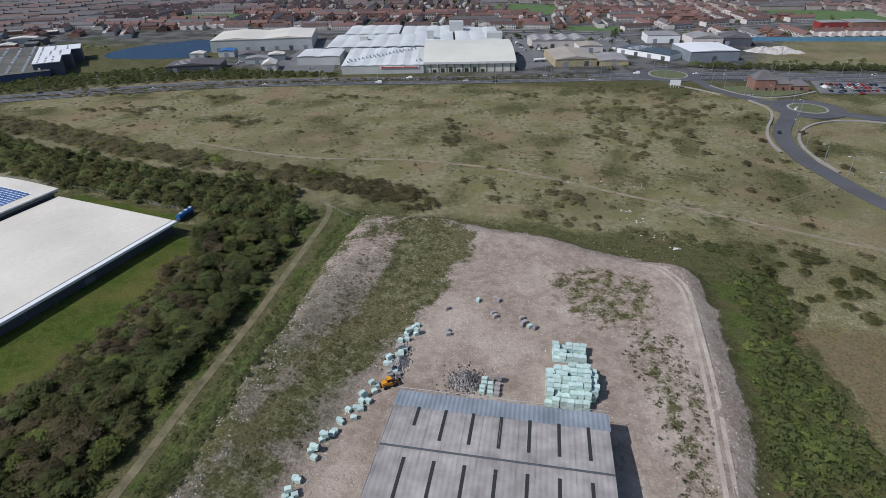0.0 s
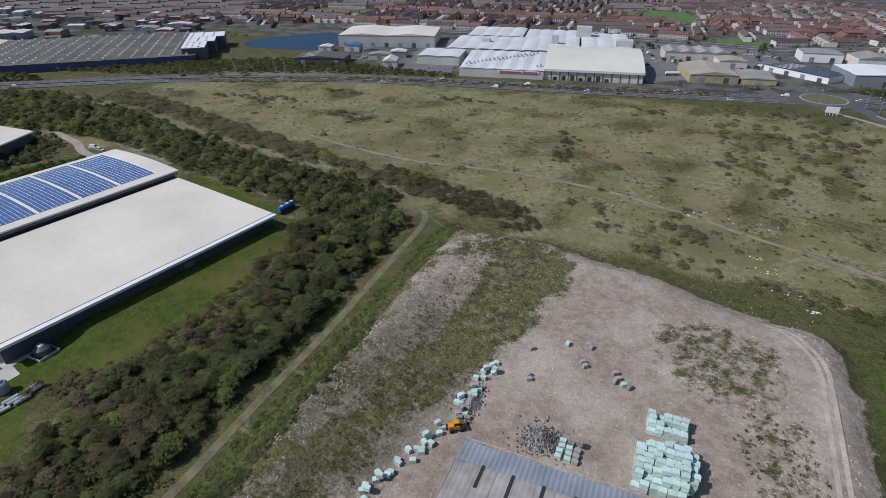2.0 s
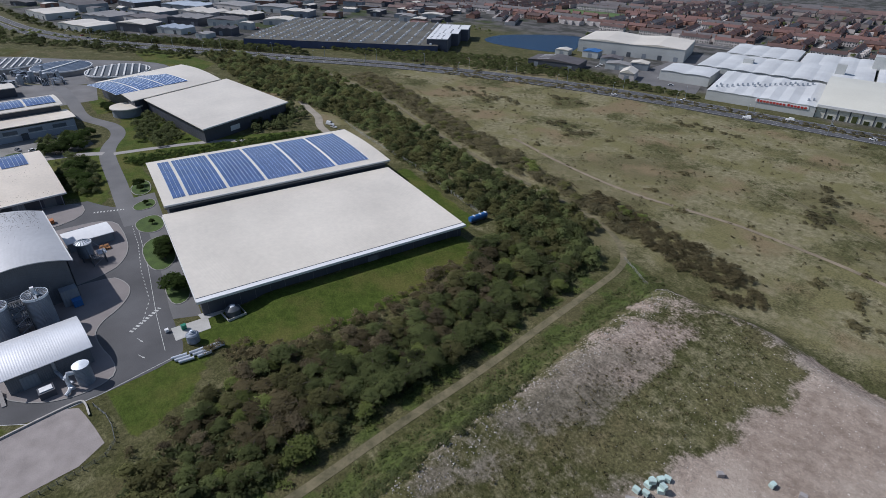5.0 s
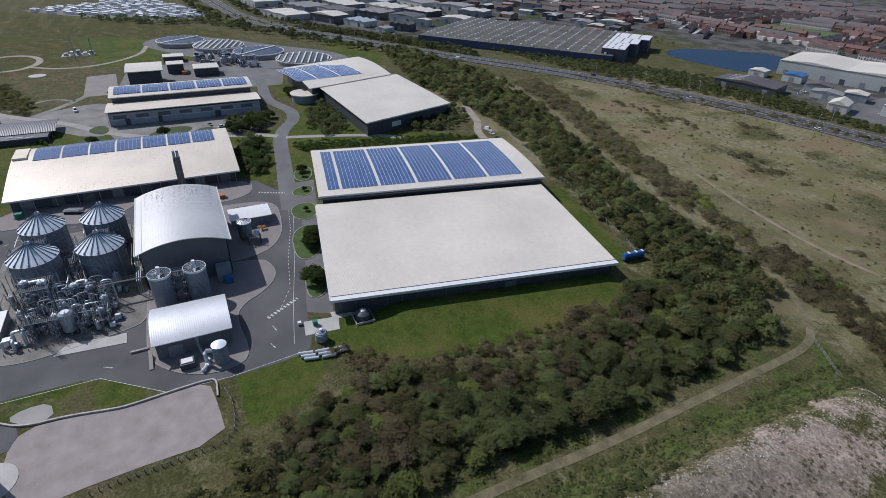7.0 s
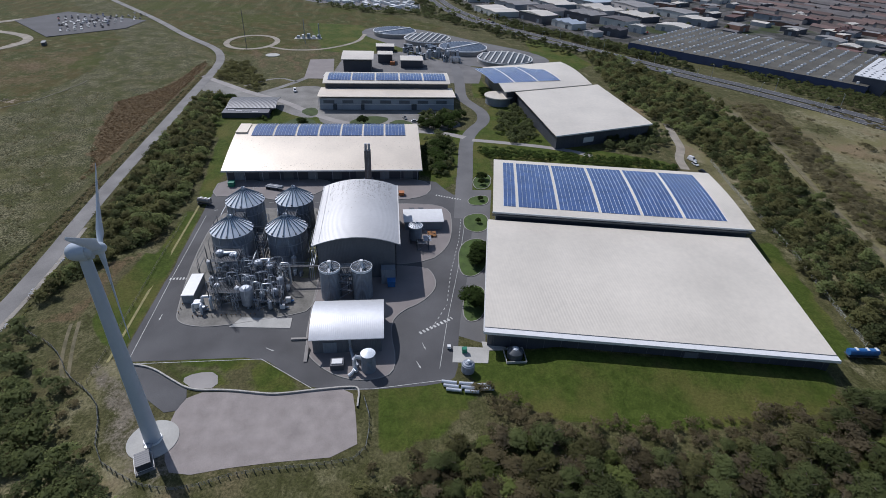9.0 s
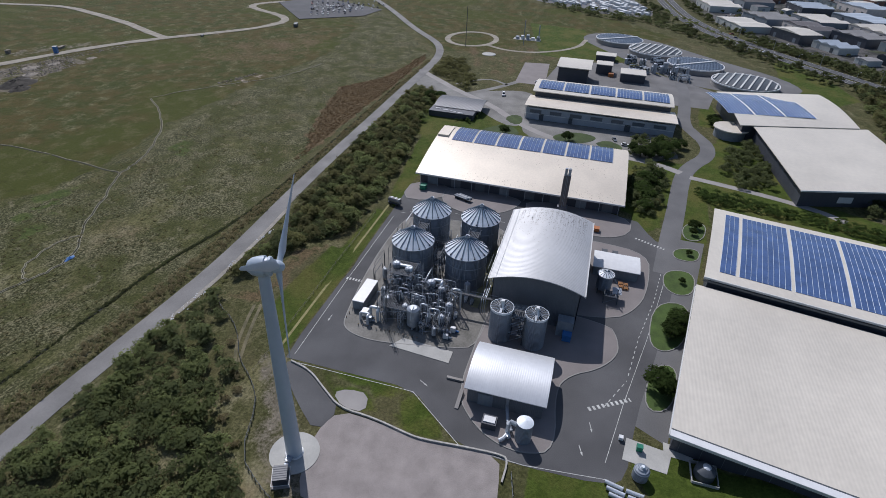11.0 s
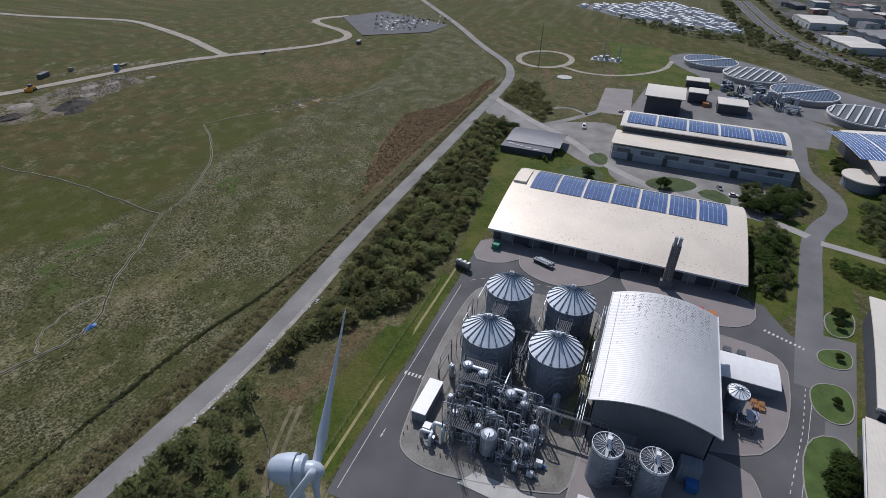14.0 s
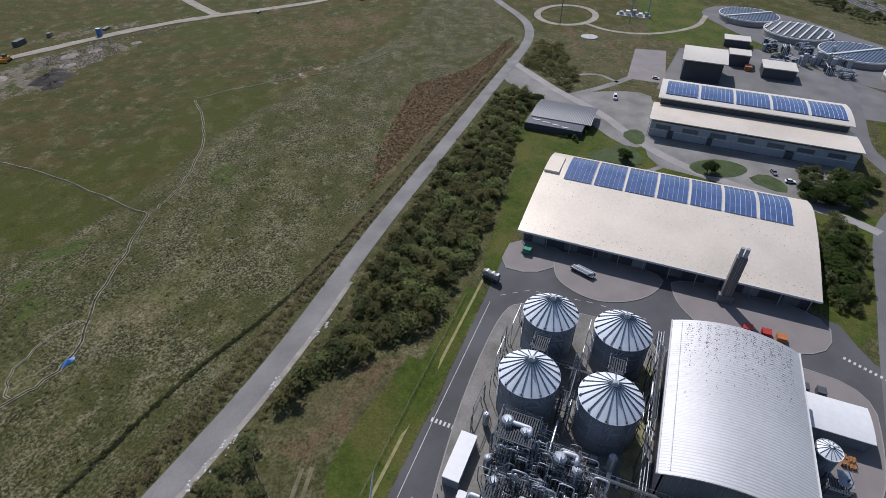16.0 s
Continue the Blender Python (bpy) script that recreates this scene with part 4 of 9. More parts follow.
DARKSPOIL = mat("dark_spoil", (0.050, 0.043, 0.034), 0.4, 0.4, 0.95, fine=1.5, bump=0.6)
PALESPOIL = mat("pale_tipped_spoil", (0.27, 0.235, 0.19), 0.4, 0.4, 0.95, fine=1.5, bump=0.6)
for i, (x, y, r, h, dk) in enumerate(((-326, -323, 13, 3.2, 1), (-318, -312, 8, 2.4, 1), (-334, -330, 8, 2.0, 1), (-294, -334, 9, 2.6, 1), (-345, -334, 7, 1.6, 0), (-372, -342, 6, 1.2, 0), (-358, -348, 8, 1.3, 0), (-396, -332, 5, 1.0, 0), (-310, -350, 9, 1.4, 0))):
    tip_heap(x, y, r, h, 300 + i, DARKSPOIL if dk else PALESPOIL, "dark tipped spoil heap on the field" if dk else "pale tipped spoil heap beside the haul track")
for x, y, w, d, h, m, nm, lb in ((-361, -397, 9, 3.5, 3.0, DARKSTEEL, "dark_container", "dark green storage container by the haul track"), (-397, -366, 2.6, 2.6, 5.0, BLUE, "site_kiosk", "tall blue site kiosk with a pale roof"), (-382, -396, 3, 2.5, 2.4, TIMBER, "timber_box", "brown timber box on the tipped ground"), (-411, -376, 7, 2.4, 1.2, TIMBER, "pallet_row", "low row of timber pallets"), (-569, -254, 9, 3, 2.6, DARKSTEEL, "dark_container", "dark storage container by the haul track"), (-494, -306, 5, 1.6, 1.0, DARKSTEEL, "pipe_stack", "low stack of dark pipes beside the track")):
    t = thing(nm, lb, nm.split("_")[-1], pose(x, y, height1(x, y), 0, 0, 20))
    part("body", Build().box(-w / 2, w / 2, -d / 2, d / 2, 0, h), m, t)
    part("roof", Build().box(-w / 2 - 0.15, w / 2 + 0.15, -d / 2 - 0.15, d / 2 + 0.15, h, h + 0.18), m if m is not BLUE else TRIM, t)
dozer = thing("bulldozer", "dull yellow tracked bulldozer beside tipped spoil", "bulldozer", pose(-335, -374, height1(-335, -374), 0, 0, 25))
part("hull", Build().box(-3.2, 1.6, -1.6, 1.6, 0.9, 2.6), YELLOW, dozer)
part("cab", Build().box(-1.6, 0.4, -1.1, 1.1, 2.6, 4.2), DARKSTEEL, dozer, "dark cab")
part("blade", Build().box(2.6, 3.1, -2.6, 2.6, 0.1, 2.0), YELLOW, dozer, "worn steel blade")
for w in (-1.9, 1.9):
    part("track", Build().box(-3.2, 2.2, w - 0.4, w + 0.4, 0, 1.2), RUBBER, dozer)
    part("push_arm", Build().tube([(-0.5, w, 0.9), (2.7, w, 0.7)], 0.16, 5), YELLOW, dozer)
tarp = thing("tarpaulin", "crumpled blue tarpaulin caught on a field drain", "tarpaulin", pose(-178, -128.5, height1(-178, -128.5) + 0.1))
kr = np.random.RandomState(8)
part("sheet", Build().add([(2.2 * math.cos(a) * kr.uniform(.5, 1.2), 1.3 * math.sin(a) * kr.uniform(.5, 1.2), 0.05) for a in np.linspace(0, 5.8, 11)] + [(kr.uniform(-.4, .4), kr.uniform(-.3, .3), 0.7)], [(i, (i + 1) % 11, 11) for i in range(11)]), BLUE, tarp)

DUSTY = mat("dusty_road_edge", (0.30, 0.275, 0.235), 0.35, 0.3, 0.95, fine=2, bump=0.4)
EDGE = [q for q in ACCESS if -245 < q[0] < -140]
setting("road_shoulder", strip(Build(), EDGE, -4.9, -3.25, -0.8, 0.09), DUSTY, "crumbled dusty shoulder of the access road", "road")
setting("grass_strip", strip(Build(), chaikin([(-158, -34), (-190, -34.6), (-225, -35), (-258, -35.5)], 2), -0.4, 0.4, -0.3, 0.10), mat("bleached_grass", (0.26, 0.235, 0.10), 0.35, 0.4, 0.95, fine=3, bump=0.5), "bleached strip of dry grass along the fence", "grass")

setting("pavement", Build().prism([(-238, 15.5), (-198, 15.5), (-198, 20.5), (-238, 20.5)], 0, 0.155), mat("mossy_concrete", (0.235, 0.230, 0.120), 0.4, 0.25, 0.9, fine=1.5, dirt=(0.09, 0.09, 0.06)), "mossy stained concrete gutter beside the domed shed", "pavement")

setting("low_wall", strip(Build(), chaikin([(-157, -28), (-155.3, -21), (-150, -13.8), (-145.6, -7.4), (-145.3, 2), (-143.3, 12), (-142.8, 16), (-143.8, 26), (-144.5, 36), (-143.6, 38.2), (-137, 37.8)], 2), -0.22, 0.22, 0, 0.55), mat("bleached_sleepers", (0.42, 0.40, 0.36), 0.3, 0.6, 0.85, fine=3, bump=0.4), "low wall of bleached timber sleepers along the gravel", "wall")


# ---- the works: warehouses, halls ----
def solar_block(parent_pose, x0, x1, y0, y1, z_of, cols, rows, label, group):
    """One field of panels: dark strips of cells with bright gaps, each strip a part."""
    t = thing("solar_array", label, "solar panels", parent_pose, group)
    w = (y1 - y0) / cols
    n = 8
    for c in range(cols):
        ya, yb = y0 + c * w + 0.09, y0 + (c + 1) * w - 0.09
        part("solar_strip", sheet(x0, x1, ya, yb, lambda u: z_of(u) + 0.12, 0.06, n), SOLAR, t)
    for c in range(cols + 1):
        y = y0 + c * w
        part("rail", Build().tube([(x0 + (x1 - x0) * i / n, y, z_of(x0 + (x1 - x0) * i / n) + 0.09) for i in range(n + 1)], 0.07, 4), SOLARLINE, t, "pale aluminium mounting rail")
    return t


# the pair of large flat warehouses: own axes, x to the back, y along the front

WAREHOUSE = Matrix(((-math.cos(radians(10.2)), math.sin(radians(10.2)), 0, -157.9), (math.sin(radians(10.2)), math.cos(radians(10.2)), 0, 74.9), (0, 0, 1, 0), (0, 0, 0, 1)))


def lay(m, b):
    """The gathered points moved by a matrix, for plans in a building's own axes."""
    b.v = [tuple(m @ Vector(q)) for q in b.v]
    return b


def low_roof(u):
    return 6.9 + 0.7 * math.sin(min(1, u / 70) * 1.5)


def high_roof(u):
    return 9.6 + 0.7 * (127 - u) / 57 + 1.1 * math.sin((u - 70) / 57 * math.pi)


def sheet(x0, x1, y0, y1, z_of, thick, n=12):
    """A roof sheet in one piece that follows a height along x."""
    xs = [x0 + (x1 - x0) * k / n for k in range(n + 1)]
    v = []
    for x in xs:
        z = z_of(x)
        v += [(x, y0, z), (x, y1, z), (x, y1, z - thick), (x, y0, z - thick)]
    f = [(4 * i + j, 4 * i + (j + 1) % 4, 4 * i + 4 + (j + 1) % 4, 4 * i + 4 + j) for i in range(n) for j in range(4)] + [(0, 1, 2, 3), (4 * n, 4 * n + 1, 4 * n + 2, 4 * n + 3)]
    return Build().add(v, f)


wh = thing("warehouse", "large dark-walled warehouse with a flat weathered white roof", "warehouse")
whw = part("wall", lay(WAREHOUSE, Build().box(1.6, 68, 1.2, 101.6, -0.3, 6.6)), DARKCLAD, wh, "dark blue-grey cladding")
part("roof", lay(WAREHOUSE, sheet(0, 68.6, 0, 102.8, low_roof, 0.3)), WHITEROOF, wh, "dusty off-white sheet roof")
part("fascia", lay(WAREHOUSE, Build().box(-0.35, -0.05, -0.1, 102.9, 6.05, 6.95)), TRIM, wh, "bright white fascia board")
part("fascia", lay(WAREHOUSE, Build().box(0, 68.4, -0.32, -0.02, 6.3, 7.0)), TRIM, wh, "bright white fascia board")
part("eave_strip", lay(WAREHOUSE, Build().box(-0.3, 1.7, 0.02, 102.78, 6.75, low_roof(1.6) + 0.035)), WHITE, wh, "clean white eave sheet")
part("gutter", lay(WAREHOUSE, Build().box(1.72, 2.12, 0.1, 102.7, low_roof(1.9) - 0.1, low_roof(1.9) + 0.06)), DARKSTEEL, wh, "dark gutter line")
part("door", lay(WAREHOUSE, Build().box(1.45, 1.62, 60, 64, 0, 4)), GREYCLAD, whw, "roller door")
for k in range(20):
    part("wall_joint", lay(WAREHOUSE, Build().box(1.52, 1.62, 3 + k * 5.1, 3.12 + k * 5.1, 0, 6.3)), GREYCLAD, whw, "cladding joint strip")

wb = thing("warehouse", "dark-walled warehouse with a white roof carrying solar panels", "warehouse")
part("wall", lay(WAREHOUSE, Build().box(71.6, 125.8, 3.2, 103, -0.3, 9.3)), DARKCLAD, wb, "dark blue-grey cladding")
part("roof", lay(WAREHOUSE, sheet(70.6, 127, 1.6, 105, high_roof, 0.45)), WHITEROOF, wb, "off-white curved sheet roof")
part("fascia", lay(WAREHOUSE, Build().box(70.2, 70.6, 1.5, 105.1, 9.6, 10.35)), TRIM, wb, "pale fascia board")
part("handrail", lay(WAREHOUSE, Build().box(69.6, 69.7, 1.5, 104, 8.9, 9.5)), DARKSTEEL, wb, "dark gutter walkway edge")
edges = [5.4, 11.6, 28.5, 45.4, 62.3, 79.2, 96.6]
for k in range(6):
    ya, yb = edges[k] + 0.6, edges[k + 1] - 0.6
    solar_block(WAREHOUSE, 75.5, 122.5, ya, yb, high_roof, max(3, round((yb - ya) / 1.7)), 24, "field of dark blue solar panels on a white roof", "solar arrays of the warehouse")

# the second pair further off
WAREHOUSE2 = Matrix(((-0.994, -0.30, 0, -317), (-0.075, 0.954, 0, 140), (0, 0, 1, 0), (0, 0, 0, 1)))
wd = thing("warehouse", "distant dark-walled warehouse with an off-white roof", "warehouse")
part("wall", lay(WAREHOUSE2, Build().box(1.5, 81, 1.5, 66.5, -0.3, 8.4)), DARKCLAD, wd, "dark blue-grey cladding")
part("roof", lay(WAREHOUSE2, sheet(0, 82.5, 0, 68, lambda u: 8.8 + 0.9 * math.sin(u / 87 * 1.5), 0.4)), WHITEROOF, wd, "off-white sheet roof")
part("fascia", lay(WAREHOUSE2, Build().box(-0.3, -0.02, 0, 68, 8.1, 8.85)), TRIM, wd, "pale fascia board")
part("window", lay(WAREHOUSE2, Build().box(1.35, 1.5, 20, 27, 2, 5)), TRIM, wd, "pale loading door")
we = thing("warehouse", "distant warehouse with a curved white roof and solar panels", "warehouse")
roof2 = lambda u: 10.4 + 1.8 * math.sin((u - 84) / 66 * math.pi)
part("wall", lay(WAREHOUSE2, Build().box(84, 146, -6, 61, -0.3, 10)), DARKCLAD, we, "dark blue-grey cladding")
part("roof", lay(WAREHOUSE2, sheet(82.5, 149, -8, 63, roof2, 0.45)), WHITEROOF, we, "curved white roof")
for ya, yb in ((0, 15), (16, 33), (34, 51)):
    solar_block(WAREHOUSE2, 98, 141, ya, yb, roof2, max(6, round((yb - ya) / 2)), 18, "field of blue solar panels on a curved roof", "solar arrays of the far warehouse")
drum = thing("entrance_drum", "round flat-roofed entrance building joined to the warehouse", "building", pose(-405, 124, 0))
part("wall", Build().cyl(0, 0, -0.2, 5.2, 9, 30), BLUEGREY, drum, "dark glazed round wall", True)
part("roof", Build().cyl(0, 0, 5.2, 5.8, 10, 30), WHITEROOF, drum, "pale flat disc roof", True)

# long hall with a swept roof
hall = thing("hall", "long dark-walled hall under a curved cream metal roof", "industrial hall")
HX0, HX1, HY0, HY1 = -278.5, -334.0, -31.0, 63.5


def hall_roof(u):
    """Height along the sweep, u metres behind the front eave."""
    return 6.1 + 6.4 * math.sin(min(1.0, u / 48) * math.pi / 2) - 0.012 * max(0, u - 40) ** 2


HALL = Matrix(((-1, 0, 0, HX0), (0, 1, 0, 0), (0, 0, 1, 0), (0, 0, 0, 1)))
part("roof", lay(HALL, sheet(0, 55.5, HY0, HY1, hall_roof, 0.4, 20)), CREAMROOF, hall, "cream standing-seam roof stained by birds", True)
part("fascia", lay(HALL, Build().box(-0.35, 0, HY0, HY1, 5.5, 6.2)), TRIM, hall, "bright front fascia")
for y in (HY0 + 1.5, HY1 - 1.8):
    wallb = Build()
    prof = [(3, -0.3)] + [(u, hall_roof(u) - 0.4) for u in (3, 8, 14, 20, 28, 36, 44, 50, 53)] + [(53, -0.3)]
    n = len(prof)
    wallb.add([(u, y, z) for u, z in prof] + [(u, y + 0.3, z) for u, z in prof], [tuple(range(n)), tuple(range(2 * n - 1, n - 1, -1))] + [(i, (i + 1) % n, n + (i + 1) % n, n + i) for i in range(n)])
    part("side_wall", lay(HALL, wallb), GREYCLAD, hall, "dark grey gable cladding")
# Darker material than the gables: shade under the eave put into the colour.
hfw = part("front_wall", lay(HALL, Build().box(3, 3.3, HY0 + 1.5, HY1 - 1.5, -0.3, 6.6)), DARKCLAD, hall, "front cladding darkened for the eave's shade")
part("back_wall", lay(HALL, Build().box(52.7, 53, HY0 + 1.5, HY1 - 1.5, -0.3, 9)), GREYCLAD, hall)
for k in range(8):
    y = -26 + k * 11.5
    part("roller_door", lay(HALL, Build().box(2.85, 3.0, y, y + 4.5, 0.1, 4.6)), GREYCLAD if k % 3 else BLUEGREY, hfw, "large roller door")
for k in range(12):
    part("column", lay(HALL, Build().box(1.0, 1.25, HY0 + 2 + k * 8.2, HY0 + 2.25 + k * 8.2, 0, 6.2)), STEEL, hall, "slim steel canopy column")
part("roof_step", lay(HALL, Build().box(34, 47, HY0 + 0.3, HY0 + 6, 11.4, 12.75)), CREAMROOF, hall, "raised cream roof plate")
for k in range(7):
    y = -22.5 + k * 11.4
    solar_block(HALL, 31.5, 52, y, y + 10.4, lambda u: hall_roof(u) + 0.1, 6, 9, "block of blue solar panels on a cream roof", "solar arrays of the hall")

specks = Build()
for k in range(420):
    r = np.random.RandomState(5000 + k)
    u, y, q = r.choice([r.uniform(1, 6), r.uniform(18, 31)]), r.uniform(HY0 + 2, HY1 - 2), r.uniform(0.06, 0.16)
    specks.cyl(u, y, hall_roof(u) + 0.01, hall_roof(u) + 0.06, q, 5, q * 0.5)
tagged(part("bird_dirt", lay(HALL, specks), mat("bird_marks", (0.20, 0.13, 0.075), 0.4, 1.0, 0.95), hall, "brown bird droppings in lines on the roof"), kind="stuff")

chimney = thing("chimney", "dark steel chimney casing with twin flues", "chimney", pose(-275.3, 37.6, 0))
part("casing", Build().box(-1.1, 1.1, -1.5, 1.5, 0, 17.5), mat("chimney_casing", (0.15, 0.14, 0.135), 0.25, 0.3, 0.6, ribs=("Z", 0.9, 0.2)), chimney, "dark clad chimney casing")
part("base", Build().box(-1.6, 1.6, -2.2, 2.2, 0, 3), GREYCLAD, chimney)
for y in (-0.75, 0.75):
    part("flue", Build().cyl(0, y, 17.4, 20.6, 0.6, 14), STEEL, chimney, "round steel flue", True)
part("ladder", Build().tube([(1.25, -0.3, 2), (1.25, -0.3, 17.5)], 0.06, 4).tube([(1.25, 0.3, 2), (1.25, 0.3, 17.5)], 0.06, 4), STEEL, chimney)

# domed storage shed
dome = thing("storage_shed", "tall dark-walled shed under a curved silver metal roof", "industrial shed")
DX0, DX1, DY0, DY1 = -243, -196, 20.8, 50.6
prof = [(DY0 + (DY1 - DY0) * i / 14, 14.6 + 3.2 * (1 - (2 * i / 14 - 1) ** 2)) for i in range(15)]
for x in (DX0 + 1.2, DX1 - 1.6):
    seg = Build()
    pts = [(DY0 + 1.2, -0.3)] + [(min(max(y, DY0 + 1.2), DY1 - 1.2), z - 0.35) for y, z in prof] + [(DY1 - 1.2, -0.3)]
    n = len(pts)
    seg.add([(x, y, z) for y, z in pts] + [(x + 0.4, y, z) for y, z in pts], [tuple(range(n)), tuple(range(2 * n - 1, n - 1, -1))] + [(i, (i + 1) % n, n + (i + 1) % n, n + i) for i in range(n)])
    part("gable_wall", seg, GREYCLAD, dome, "dark grey gable cladding")
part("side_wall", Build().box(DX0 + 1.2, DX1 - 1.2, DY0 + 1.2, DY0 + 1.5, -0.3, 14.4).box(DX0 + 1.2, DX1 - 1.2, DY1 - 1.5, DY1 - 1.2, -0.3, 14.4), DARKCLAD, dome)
part("roof", Build().arch(DX0, DX1, DY0, DY1, 14.6, 3.2, 0.3, "y", 20), SILVERROOF, dome, "curved silver profiled roof", True)
for y in (DY0 - 0.15, DY1 + 0.15):
    part("verge_trim", Build().box(DX0, DX1, y - 0.15, y + 0.15, 14.2, 14.75), TRIM, dome, "pale edge trim")
part("ridge_walk", Build().tube([(DX0 + 1, DY0 + 2.2, 15.5), (DX1 - 1, DY0 + 2.2, 15.5)], 0.12, 4), TRIM, dome, "pale roof line")
part("annex", Build().box(-196.4, -193, 44, 49, 0, 6), BLUEGREY, dome, "small blue-grey lean-to")
part("roller_door", Build().box(-197.3, -197.0, 28, 34, 0.1, 6), BLUEGREY, dome, "roller door")
spots = Build()
rs = np.random.RandomState(7)
for k in range(900):
    row = rs.randint(0, 12)
    x, y = DX0 + 1 + abs(rs.normal(0, 9)), DY0 + 3 + (DY1 - DY0 - 5) * (row + rs.beta(2, 2)) / 12
    u = (y - DY0) / (DY1 - DY0)
    z, q = 14.63 + 3.2 * (1 - (2 * u - 1) ** 2), rs.uniform(0.05, 0.12)
    spots.cyl(x, y, z, z + 0.07, q, 5, q * 0.4)
tagged(part("bird_dirt", spots, TIMBER, dome, "scattered dark droppings and tufts on the roof"), kind="stuff")

# small silver-roofed shed in front
shed = thing("shed", "low dark shed with a curved corrugated silver roof", "industrial shed")
part("roof", Build().arch(-176, -157.3, 23.2, 45, 6.2, 2.3, 0.25, "x", 16), mat("corrugated_silver_roof", (0.66, 0.67, 0.68), 0.10, 0.1, 0.45, metal=0.4, fine=1, ribs=("Y", 0.6, 0.05)), shed, "curved corrugated silver roof", True)
part("wall", Build().box(-175, -158.5, 24, 44.2, -0.3, 6.1), GREYCLAD, shed, "dark grey cladding")
part("gable", Build().prism([(-175, 24.05), (-158.5, 24.05), (-158.5, 44.15), (-175, 44.15)], 6.1, 6.6).arch(-175, -158.5, 24.05, 44.15, 6.2, 2.0, 1.2, "x", 12), GREYCLAD, shed)
part("door", Build().box(-158.5, -158.3, 27, 31, 0, 4.2), BLUEGREY, shed, "roller door")
part("duct", Build().tube([(-157.9, 35, 6), (-157.9, 35, 2.4), (-154, 36, 1.6), (-151.5, 37.5, 1.2)], 0.45, 8), STEEL, shed, "grey bent air duct", True)
ramp = thing("loading_ramp", "sloping concrete ramp wall beside the shed", "ramp", pose(-158, 22, 0))
part("slab", Build().add([(-3, -0.5, 0), (3, -0.5, 0), (3, 0.5, 0), (-3, 0.5, 0), (-3, -0.5, 1.4), (-3, 0.5, 1.4), (3, -0.5, 0.3), (3, 0.5, 0.3)], [(0, 1, 6, 4), (1, 2, 7, 6), (2, 3, 5, 7), (3, 0, 4, 5), (4, 6, 7, 5)]), CONCRETE, ramp)
tank = thing("scrubber_tank", "upright grey metal tank with bent ducts", "tank", pose(-151, 40.5, 0.15))
part("body", Build().cyl(0, 0, 0, 6.2, 2.1, 20), SILOSIDE, tank, smooth=True)
part("lid", Build().cyl(0, 0, 6.2, 6.9, 2.15, 20, 0.4), SILOTOP, tank, "pale conical lid", True)
part("duct", Build().tube([(0, -2, 4.5), (0, -3.5, 5), (0, -4, 4.2), (0, -4, 1), (1.5, -3.4, 0.8)], 0.6, 8), LAGGING, tank, "bright bent duct", True)
part("duct", Build().tube([(0.5, -4, 0.8), (2.2, -4.6, 0.9), (3, -5.6, 0.6)], 0.5, 8), LAGGING, tank, "bright bent duct", True)
unit = thing("cabinet", "white flat-topped plant cabinet", "cabinet", pose(-152.5, 31.5, 0.15))
part("body", Build().box(-1.6, 1.6, -1.9, 1.9, 0, 2.0), DARKCLAD, unit)
part("lid", Build().box(-1.0, 1.0, -1.5, 1.5, 2.0, 2.25), WHITE, unit, "white lid")
barrier = thing("concrete_barrier", "long pale concrete barrier on the asphalt", "barrier", pose(-165, 19, 0))
part("block", Build().box(-0.4, 0.4, -2.4, 2.4, 0, 0.6), CONCRETE, barrier)

# office building: two storeys stepped back, blue-grey cladding
off = thing("office_building", "long blue-grey office building with stepped cream roofs and solar panels", "office building")
olw = part("lower_wall", Build().box(-412, -389.5, 3.5, 91, -0.3, 7.4), mat("office_cladding", (0.33, 0.36, 0.40), 0.14, 0.12, 0.5, fine=2, ribs=("Y", 0.8, 0.2)), off, "pale blue-grey cladding")
part("lower_roof", Build().arch(-414, -388, 2.4, 92, 7.6, 0.5, 0.4, "x", 4, back=9.0), CREAMROOF, off, "cream lower roof")
part("upper_wall", Build().box(-434, -412, 5.5, 89, -0.3, 11.5), DARKCLAD, off, "dark blue upper wall")
part("upper_roof", Build().arch(-438, -410, 4, 90.5, 12.0, 1.4, 0.5, "x", 10, back=11.8), WHITEROOF, off, "gently curved white upper roof")
for k in range(5):
    y = 7 + k * 16.4
    zz = lambda u: 12.0 + (11.8 - 12.0) * ((-410 - u) / 28) + 1.4 * (1 - (2 * (-410 - u) / 28 - 1) ** 2)
    OFFM = Matrix(((-1, 0, 0, 0), (0, 1, 0, 0), (0, 0, 1, 0), (0, 0, 0, 1)))
    solar_block(OFFM, 414, 433, y, y + 15.2, lambda u: zz(-u) + 0.1, 8, 9, "block of blue solar panels on a white roof", "solar arrays of the office")
for k in range(7):
    y = 6 + k * 12.2
    part("window", Build().box(-389.6, -389.3, y, y + 7, 4.2, 6.2), mat("tinted_office_glass_%d" % k, (0.10, 0.118, 0.138), 0.15, 0.5, 0.3, bump=0), olw, "dark window band")
for y, w in ((63, 3.4), (30, 2.2), (12, 2.6)):
    part("door", Build().box(-389.7, -389.2, y, y + w, 0, 4.0), DARKSTEEL, olw, "dark entrance door")
part("wall_trim", Build().box(-389.65, -389.2, 3.5, 91, 3.5, 3.75), TRIM, off, "pale storey band")
part("downpipe", Build().tube([(-389, 3, 0), (-389, 3, 8)], 0.15, 5), TRIM, off)

